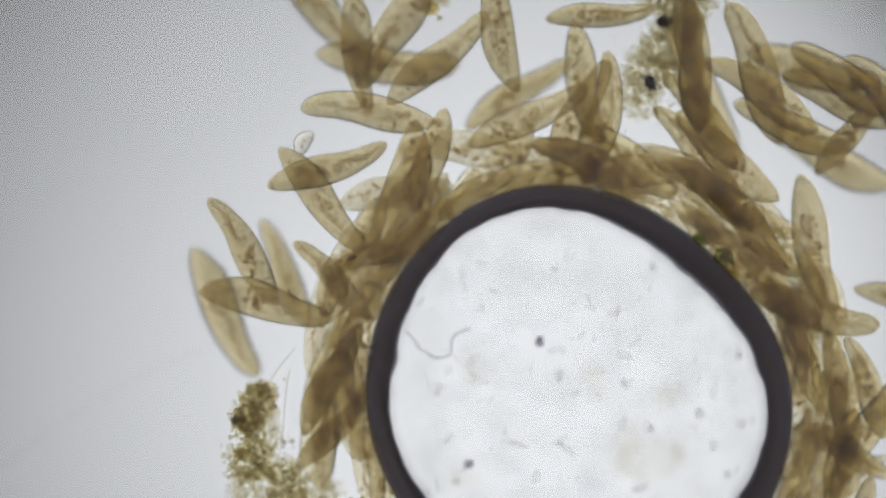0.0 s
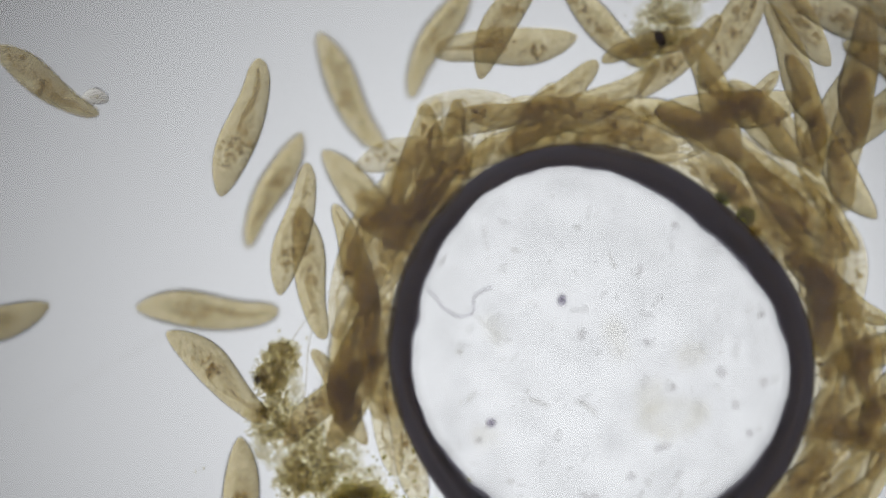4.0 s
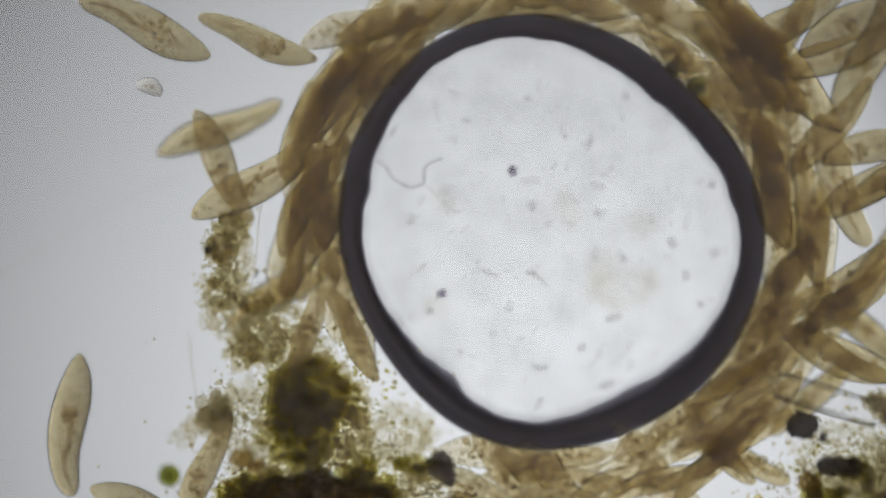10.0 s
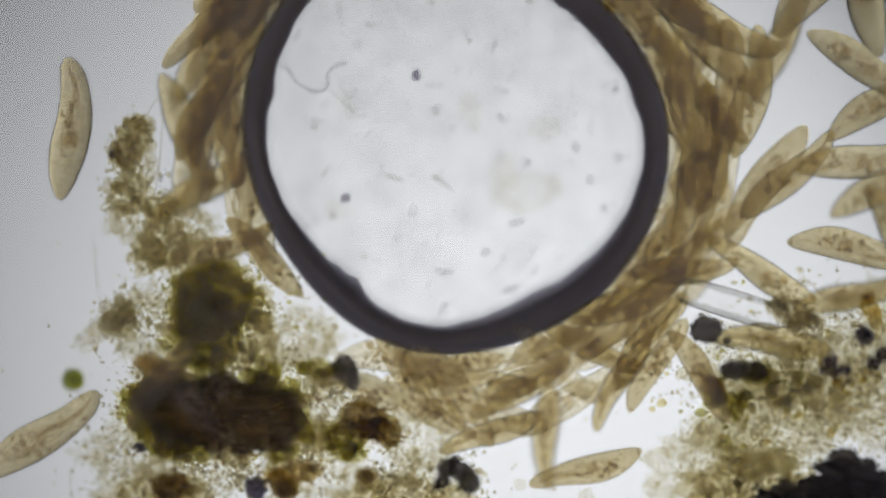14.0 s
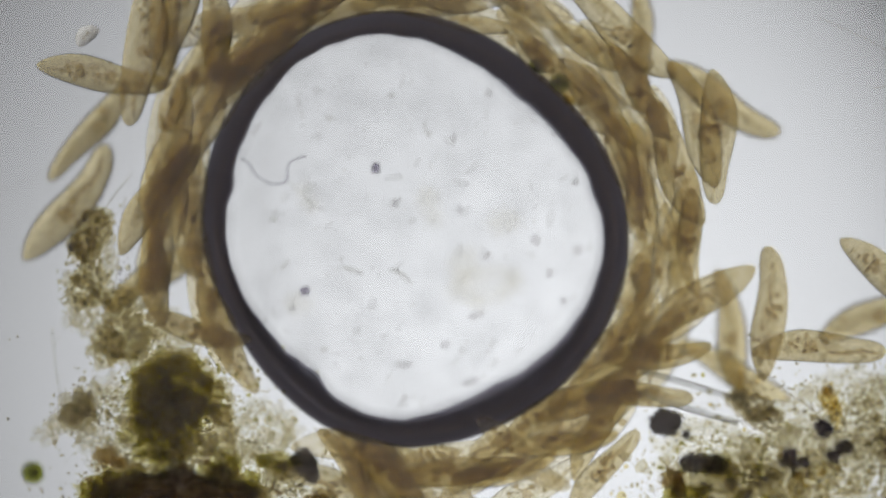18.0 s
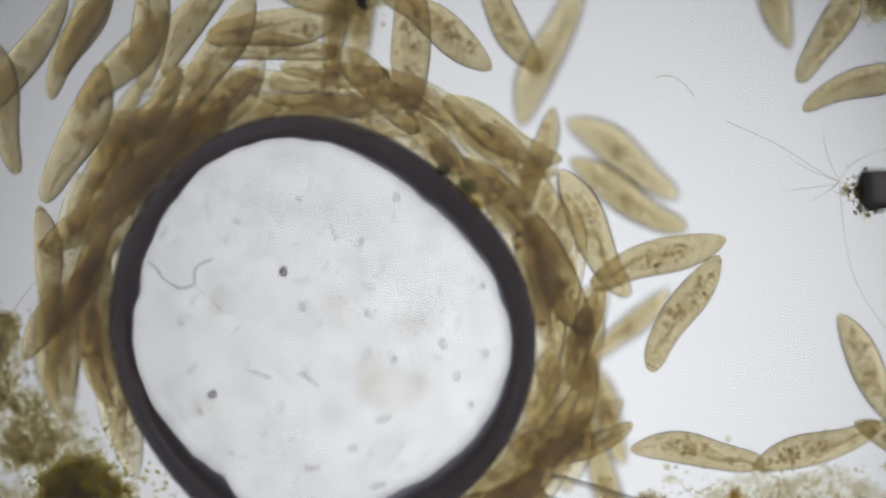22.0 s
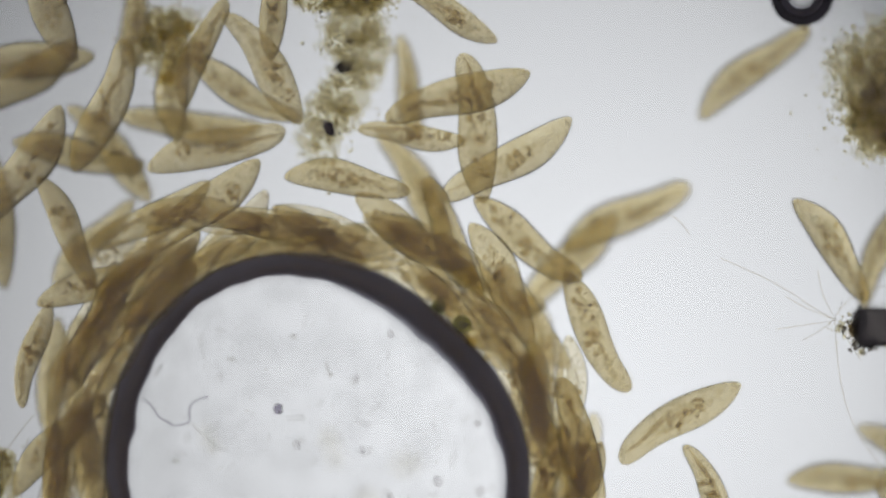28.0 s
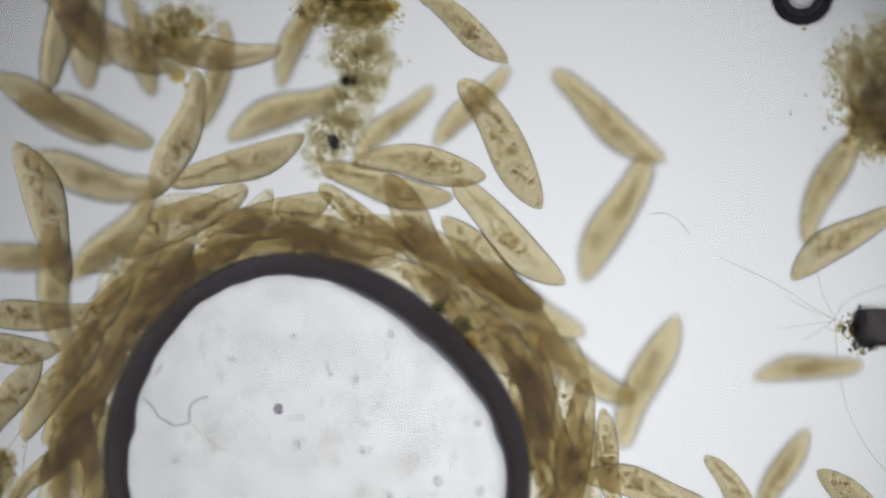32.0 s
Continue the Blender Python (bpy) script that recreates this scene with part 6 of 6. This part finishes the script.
    swim(248, [(0, 860, 921, 153, 110), (23, 860, 921, 153, 110), (24, 860, 676, 33, 110), (25, 500, 452, 33, 41), (28, 548, 450, 33, 27), (29, 485, 530, 33, -29), (30, 445, 508, 33, -9), (31, 460, 500, 33, 50), (32, 530, 448, 33, 63)])
    swim(251, [(0, 417, 282, 148, 284), (1, 440, 340, 148, 314), (2, 502, 338, 148, 281), (3, 480, 458, 148, 263), (6, 382, 149, 148, 267), (7, 379, 114, 148, 273), (8, 384, 109, 148, 276), (9, 374, 239, 148, 284), (10, 510, 93, 148, 291), (11, 514, -55, 148, 248), (12, 524, -72, 148, 229), (13, 562, -66, 148, 230), (16, 510, -129, 148, 254), (17, 516, -110, 148, 227), (18, 494, -130, 148, 214), (19, 542, -104, 148, 219), (19.5, 577, -76, 148, 210), (20, 602, -50, 148, 242), (20.5, 625, 5, 148, 280), (21, 626, 72, 148, 249), (21.5, 612, 61, 148, 210), (22, 594, 132, 148, 200), (22.5, 598, 112, 148, 235), (23, 580, 131, 148, 194), (23.5, 575, 154, 148, 195), (24, 552, 134, 148, 174), (24.5, 529, 111, 148, 135), (25, 500, 140, 148, 143), (28, 640, 92, 148, 213), (29, 582, 185, 37, 193), (30, 600, 88, 148, 210), (31, 592, 142, 148, 222), (32, 585, 160, 37, 247)])
    swim(253, [(0, -140, 674, 135, 102), (1, -90, 620, 135, 90), (2, -95, 623, 135, 96), (3, -162, 618, 135, 63), (21, -162, 618, 135, 63), (22, -219, 567, 135, 58), (23, -188, 666, 40, 93), (24, -242, 611, 40, 78), (25, -195, 640, 40, 124), (28, -220, 612, 40, 176), (29, -295, 565, 40, 97), (30, -240, 595, 40, 127), (31, -205, 578, 135, 185), (32, -138, 545, 135, 200)])
    swim(253, [(0, 1103, -35, 104, 298), (19, 1103, -35, 104, 298), (20, 912, -35, 104, 298), (21, 516, 116, 104, 285), (21.5, 488, 152, 104, 300), (22, 481, 177, 104, 298), (22.5, 484, 150, 104, 275), (23, 492, 231, 104, 242), (24, 465, 441, 104, 187), (24.5, 429, 368, 104, 142), (25, 480, 300, 104, 216), (28, 445, 365, 27, 227), (29, 382, 398, 27, 269), (30, 380, 410, 27, 292), (31, 340, 348, 104, 330), (32, 362, 300, 27, 331)])
    swim(255, [(0, -670, -409, 94, 247), (1, -670, -409, 94, 247), (1.5, -677, -157, 94, 235), (2, -670, -142, 94, 247), (3, -605, -160, 94, 270), (6, -703, -451, 94, 291), (6.5, -696, -391, 94, 300), (7, -676, -411, 94, 297), (8, -751, -501, 35, 307), (8.5, -796, -343, 35, 285), (9, -796, -494, 35, 270), (10, -850, -340, 94, 266), (11, -1086, -340, 94, 266), (12, -874, -202, 94, 297), (13, -1088, -202, 94, 297), (32, -1088, -202, 94, 297)])
    swim(255, [(0, -246, 885, 137, 215), (1, -246, 813, 137, 215), (3, -246, 813, 137, 215), (6, -246, 629, 137, 215), (7, -246, 580, 137, 215), (11, -246, 580, 137, 215), (12, -246, 463, 137, 215), (13, -246, 419, 137, 215), (16, -246, 356, 137, 215), (17, -245, 385, 137, 212), (18, -271, 327, 137, 220), (19, -238, 375, 137, 212), (20, -242, 412, 137, 210), (21, -171, 423, 137, 202), (22, -184, 497, 137, 240), (23, -160, 511, 137, 224), (24, -170, 531, 137, 236), (25, -210, 500, 34, 242), (28, -198, 470, 137, 219), (29, -88, 470, 137, 216), (30, -88, 480, 137, 212), (31, -68, 455, 137, 195), (32, -92, 445, 137, 199)])
    swim(256, [(0, -1193, 134, 135, 219), (1, -770, 134, 135, 219), (1.5, -752, 86, 135, 260), (2, -792, 146, 135, 259), (3, -1075, 116, 33, 201), (6, -1099, -88, 135, 235), (7, -796, -156, 135, 252), (7.5, -811, -186, 84, 228), (8, -1006, -158, 33, 181), (9, -1276, -158, 33, 181), (32, -1276, -158, 33, 181)])
    swim(256, [(0, -396, 885, 123, 71), (1, -396, 813, 123, 71), (3, -396, 813, 123, 71), (6, -396, 746, 123, 71), (23, -396, 746, 123, 71), (24, -372, 741, 123, 16), (25, -330, 762, 123, 1), (28, -330, 1005, 123, 1), (29, -330, 1005, 123, 1), (30, -380, 758, 123, -4), (31, -380, 698, 123, 12), (32, -405, 620, 39, -17)])
    swim(257, [(0, -626, 160, 31, 297), (0.5, -644, 40, 31, 290), (1, -642, 83, 31, 338), (1.5, -635, 91, 31, 330), (2, -670, 110, 31, 325), (2.5, -663, 124, 31, 330), (3, -675, 196, 31, 359), (6, -702, -211, 124, 346), (6.5, -677, -162, 124, 310), (7, -654, -154, 124, 296), (7.5, -654, -133, 124, 322), (8, -712, -396, 124, 278), (8.5, -730, -381, 124, 250), (9, -736, -526, 124, 273), (10, -700, -502, 124, 337), (11, -700, -642, 124, 337), (12, -684, -527, 124, 332), (13, -738, -551, 124, 380), (16, -708, -466, 124, 405), (17, -712, -498, 124, 338), (18, -712, -644, 124, 338), (32, -712, -644, 124, 338)])
    swim(258, [(0, -336, 602, 43, 356), (1, -295, 502, 121, 346), (2, -488, 338, 121, 305), (2.5, -520, 376, 82, 276), (3, -402, 286, 43, 317), (6, -466, 274, 121, 306), (6.5, -558, 229, 121, 258), (7, -591, 184, 121, 289), (7.5, -611, 143, 121, 315), (8, -606, 102, 121, 349), (8.5, -577, 52, 121, 395), (9, -558, 79, 121, 393), (10, -525, 90, 121, 393), (11, -530, 80, 121, 455), (12, -621, 68, 121, 410), (13, -666, 104, 121, 446), (16, -718, -242, 43, 447), (17, -740, -48, 121, 492), (18, -608, 43, 43, 414), (19, -512, 228, 43, 444), (20, -496, 230, 43, 455), (21, -411, 314, 121, 477), (22, -306, 562, 121, 451), (23, -273, 601, 121, 389), (24, -285, 641, 121, 450), (25, -378, 608, 121, 438), (28, -375, 645, 121, 429), (29, -386, 685, 121, 400), (30, -388, 610, 43, 391), (31, -340, 620, 43, 368), (32, -395, 520, 43, 347)])
    swim(260, [(0, -323, 668, 149, 240), (1, -325, 643, 149, 225), (1.5, -344, 562, 88, 198), (2, -168, 520, 28, 175), (3, -168, 526, 149, 186), (6, -168, 629, 149, 186), (21, -168, 629, 149, 186), (22, -79, 544, 149, 190), (23, -193, 426, 149, 209), (24, -230, 431, 149, 238), (25, -190, 482, 149, 321), (28, -178, 572, 149, 376), (29, -135, 535, 149, 432), (30, -210, 470, 28, 373), (31, -190, 498, 149, 374), (32, -235, 445, 149, 389)])
    swim(260, [(0, -1276, 96, 117, 51), (7, -1276, 96, 117, 51), (8, -1106, 96, 117, 51), (8.5, -1045, 144, 117, 94), (9, -984, 192, 117, 136), (10, -1145, 192, 117, 138), (32, -1145, 192, 117, 138)])
    swim(261, [(0, 804, 627, 121, 98), (21, 804, 627, 121, 98), (21.5, 793, 461, 78, 95), (22, 804, 627, 34, 98), (22.5, 755, 616, 78, 62), (23, 762, 691, 121, 43), (23.5, 771, 740, 121, 15), (24, 775, 751, 121, 7), (24.5, 800, 740, 121, 15), (25, 838, 722, 121, 39), (28, 772, 708, 34, 40), (29, 658, 735, 34, 72), (30, 435, 702, 34, 38), (30.5, 515, 635, 34, 80), (31, 595, 568, 34, 123), (32, 515, 622, 34, 141)])
    swim(261, [(0, -458, 705, 31, 312), (1, -540, 626, 31, 297), (2, -608, 384, 125, 316), (3, -612, 416, 125, 395), (6, -683, 386, 125, 465), (7, -606, 356, 125, 392), (7.5, -606, 371, 125, 387), (8, -828, 259, 125, 453), (8.5, -611, 214, 125, 442), (9, -607, 324, 125, 455), (10, -718, 366, 125, 516), (11, -718, 580, 125, 516), (20, -718, 580, 125, 516), (21, -718, 604, 125, 516), (22, -739, 604, 125, 516), (23, -739, 604, 125, 516), (24, -435, 818, 31, 552), (25, -440, 795, 31, 551), (28, -482, 840, 125, 477), (29, -418, 798, 125, 434), (30, -495, 810, 125, 405), (31, -500, 765, 125, 423), (32, -405, 800, 31, 453)])
    swim(268, [(0, 217, 560, 30, 118), (1, 245, 523, 30, 117), (2, 235, 523, 30, 191), (3, 230, 486, 120, 185), (6, 252, 399, 120, 190), (7, 264, 359, 120, 150), (8, 269, 334, 120, 144), (9, 254, 322, 120, 138), (10, 375, 318, 120, 124), (11, 369, 275, 120, 123), (12, 342, 336, 120, 134), (13, 345, 310, 120, 132), (16, 379, 279, 120, 126), (17, 330, 282, 120, 131), (18, 362, 358, 120, 138), (19, 430, 186, 120, 136), (20, 352, 345, 120, 95), (21, 382, 364, 120, 78), (22, 401, 492, 30, 68), (23, 397, 598, 120, 88), (23.5, 566, 587, 120, 132), (24, 515, 608, 120, 140), (25, 500, 615, 120, 216), (28, 340, 550, 120, 212), (29, 335, 520, 120, 216), (30, 405, 565, 120, 211), (31, 435, 448, 120, 159), (32, 338, 420, 120, 137)])
    swim(269, [(0, 317, 586, 142, 110), (1, 388, 560, 142, 127), (2, 370, 578, 142, 82), (3, 240, 588, 142, 65), (6, 240, 629, 142, 65), (21, 240, 629, 142, 65), (22, 156, 527, 142, 95), (23, 140, 528, 142, 84), (24, 92, 601, 142, 114), (25, 250, 628, 142, 116), (28, 282, 608, 142, 98), (29, 302, 612, 142, 108), (30, 340, 652, 142, 140), (31, 342, 625, 142, 137), (32, 330, 582, 142, 122)])
    swim(270, [(0, -316, 372, 134, 254), (0.5, -325, 378, 134, 255), (1, -308, 356, 134, 255), (1.5, -315, 357, 134, 250), (2, -335, 318, 134, 250), (3, -332, 326, 134, 254), (6, -340, 324, 134, 261), (6.5, -406, 286, 134, 265), (7, -391, 254, 134, 268), (7.5, -401, 276, 134, 260), (8, -406, 284, 134, 266), (8.5, -406, 295, 134, 265), (9, -356, 289, 134, 260), (10, -259, 399, 134, 213), (11, -426, 195, 134, 245), (12, -173, 397, 134, 204), (13, -427, 282, 134, 237), (16, -186, 421, 134, 204), (17, -342, 315, 134, 227), (18, -483, 318, 134, 264), (19, -482, 273, 134, 284), (20, -458, 212, 32, 277), (21, -441, 254, 32, 294), (22, -432, 354, 134, 247), (23, -350, 471, 134, 178), (24, -460, 468, 134, 171), (25, -518, 620, 134, 252), (28, -521, 532, 134, 236), (29, -545, 632, 32, 161), (30, -495, 650, 32, 240), (31, -730, 650, 32, 240), (32, -480, 460, 134, 290)])
    swim(275, [(0, 244, 885, 141, 74), (1, 244, 813, 141, 74), (3, 244, 813, 141, 74), (6, 244, 762, 141, 74), (22, 244, 762, 141, 74), (23, 244, 681, 29, 74), (23.5, 361, 749, 29, 105), (24, 380, 766, 29, 148), (24.5, 367, 754, 85, 158), (25, 328, 695, 141, 134), (28, 250, 665, 141, 198), (29, 180, 755, 29, 201), (30, 355, 795, 29, 177), (31, 660, 610, 29, 136), (32, 660, 1005, 29, 136)])

    # those that crowd above the bubble and later on its other side
    swim(240, [(0, 207, 600, 140, 95), (2, 275, 590, 130, 110), (3, 300, 560, 130, 100), (6, 437, 428, 125, 150), (7, 456, 368, 125, 78), (9, 452, 352, 125, 62), (11, 395, 408, 125, 12), (13, 430, 470, 125, 60), (15, 100, 620, 125, 140), (17, -300, 520, 125, 200), (19, -486, 270, 100, 292), (20, -520, 330, 100, 285), (21, -590, 240, 90, 270), (22, -560, 400, 100, 280), (23, -353, 600, 110, 300), (25, -370, 640, 70, 330), (28, -420, 560, 60, 350), (32, -470, 640, 60, 330)])
    swim(235, [(0, 40, 505, 120, 80), (2, 155, 578, 110, 100), (3, 150, 560, 110, 110), (6, 380, 292, 110, 118), (7, 395, 385, 115, 140), (9, 430, 280, 110, 100), (11, 340, 320, 110, 130), (12, 470, 200, 110, 110), (13, 525, 80, 115, 80), (16, 520, 90, 110, 80), (17, 520, 130, 110, 95), (18, 500, 190, 110, 110), (20, 480, 40, 110, 95), (23, 420, -190, 100, 60), (28, 400, -220, 100, 62), (32, 410, -230, 100, 65)])
    swim(245, [(0, 480, 570, 75, 150), (2, 418, 575, 110, 60), (3, 440, 560, 110, 75), (6, 470, 330, 90, 95), (7, 470, 250, 90, 100), (9, 500, 330, 110, 70), (11, 588, 392, 100, 5), (12, 612, 236, 100, 20), (13, 590, 195, 100, 350), (15, 700, 420, 100, 120), (18, 500, 700, 90, 170), (21, -90, 560, 90, 190), (22, -350, 480, 80, 230), (23, -370, 470, 80, 250), (24, -460, 560, 60, 240), (25, -480, 600, 60, 235), (28, -520, 690, 55, 215), (30, -500, 740, 60, 205), (31, -470, 775, 70, 230), (32, -450, 790, 70, 260)])
    swim(230, [(0, 380, 488, 85, 160), (2, 378, 425, 95, 140), (3, 400, 400, 95, 130), (6, 440, 210, 95, 110), (7, 440, 180, 95, 105), (9, 440, 200, 95, 100), (11, 480, 320, 95, 150), (12, 562, 150, 110, 85), (13, 640, 250, 100, 60), (15, 500, 560, 90, 140), (18, -100, 640, 85, 180), (20, -480, 420, 85, 240), (21, -440, 400, 85, 260), (22, -420, 560, 70, 250), (23, -330, 700, 80, 100), (25, -320, 720, 80, 60), (28, -250, 690, 70, 90), (31, -360, 790, 65, 130), (32, -350, 760, 65, 150)])
    swim(225, [(0, 225, 500, 95, 130), (2, 228, 495, 95, 145), (3, 250, 470, 95, 140), (6, 290, 380, 90, 145), (9, 300, 390, 90, 140), (11, 290, 400, 90, 140), (13, 330, 400, 90, 130), (17, 200, 440, 90, 150), (19, -60, 450, 90, 180), (21, -88, 440, 110, 175), (22, -250, 350, 100, 215), (23, -380, 200, 95, 240), (24, -430, 20, 95, 265), (25, -440, -140, 95, 275), (32, -430, -180, 95, 275)])
    swim(250, [(0, 560, 520, 70, 130), (2, 540, 560, 75, 170), (3, 540, 540, 75, 160), (6, 540, 420, 80, 120), (9, 560, 340, 80, 80), (11, 560, 260, 70, 60), (12, 640, 190, 70, 80), (13, 660, 190, 75, 110), (15, 760, 400, 75, 110), (18, 760, 640, 60, 120), (22, 300, 900, 60, 180), (24, -100, 860, 60, 190), (26, -500, 780, 55, 200), (30, -520, 700, 55, 160), (31, -480, 800, 60, 140), (32, -440, 820, 60, 130)])
    # those that hang about the bubble's lower side
    swim(225, [(0, 470, -230, 115, 60), (6, 425, -250, 120, 42), (8, 413, -241, 120, 40), (9, 455, -232, 120, 10), (10, 502, -218, 120, -24), (11, 505, -222, 118, -28), (12, 470, -240, 118, -4), (13, 330, -285, 118, 20), (16, 300, -290, 118, 25), (20, 290, -300, 118, 24), (32, 288, -302, 118, 24)])
    swim(215, [(0, 372, -382, 115, 48), (8, 370, -376, 115, 50), (10, 337, -368, 115, 35), (11, 345, -365, 115, 40), (13, 350, -360, 115, 50), (16, 330, -352, 110, 60), (20, 330, -350, 110, 58), (32, 330, -350, 110, 58)])
    swim(240, [(0, 690, -60, 110, 80), (6, 590, 20, 110, 70), (8, 562, 62, 110, 60), (10, 573, 90, 110, 35), (11, 566, 110, 110, 30), (13, 588, -52, 100, 40), (14, 720, -40, 100, 10), (15, 880, -50, 100, 355), (16, 1000, -60, 100, 350), (20.5, 968, -67, 100, 300), (32, 1200, -120, 100, 350)])
    swim(235, [(0, 520, -40, 110, 60), (6, 520, -50, 110, 55), (8, 520, -62, 110, 50), (10, 530, -89, 115, 45), (11, 540, -92, 115, 40), (12, 560, -70, 112, 38), (13, 622, -30, 105, 35), (14, 760, 60, 105, 30), (15, 930, 150, 105, 20), (16, 1080, 190, 105, 5), (20, 1300, 100, 105, 350), (32, 1300, 100, 105, 350)])
    swim(235, [(0, 625, -267, 58, 60), (3, 625, -267, 58, 60), (6, 585, -97, 58, 54), (9, 563, -83, 58, 64), (10, 555, -87, 58, 60), (11, 564, -95, 58, 55), (12, 559, -101, 58, 63), (13, 567, -91, 58, 52), (13.5, 615, -77, 58, 40), (15.4, 1200, -107, 58, 20), (32, 1230, -107, 58, 20)])
    swim(230, [(0, 640, -367, 52, -35), (3, 640, -367, 52, -35), (6, 600, -197, 52, -41), (9, 578, -183, 52, -31), (10, 570, -187, 52, -35), (11, 579, -195, 52, -40), (12, 574, -201, 52, -32), (13, 582, -191, 52, -43), (13.5, 630, -177, 52, -55), (15.4, 1200, -207, 52, -75), (32, 1230, -207, 52, -75)])
    swim(215, [(0, 535, -467, 62, 45), (3, 535, -467, 62, 45), (6, 495, -297, 62, 39), (9, 473, -283, 62, 49), (10, 465, -287, 62, 45), (11, 474, -295, 62, 40), (12, 469, -301, 62, 48), (13, 477, -291, 62, 37), (13.5, 525, -277, 62, 25), (15.4, 1200, -307, 62, 5), (32, 1230, -307, 62, 5)])


motions()
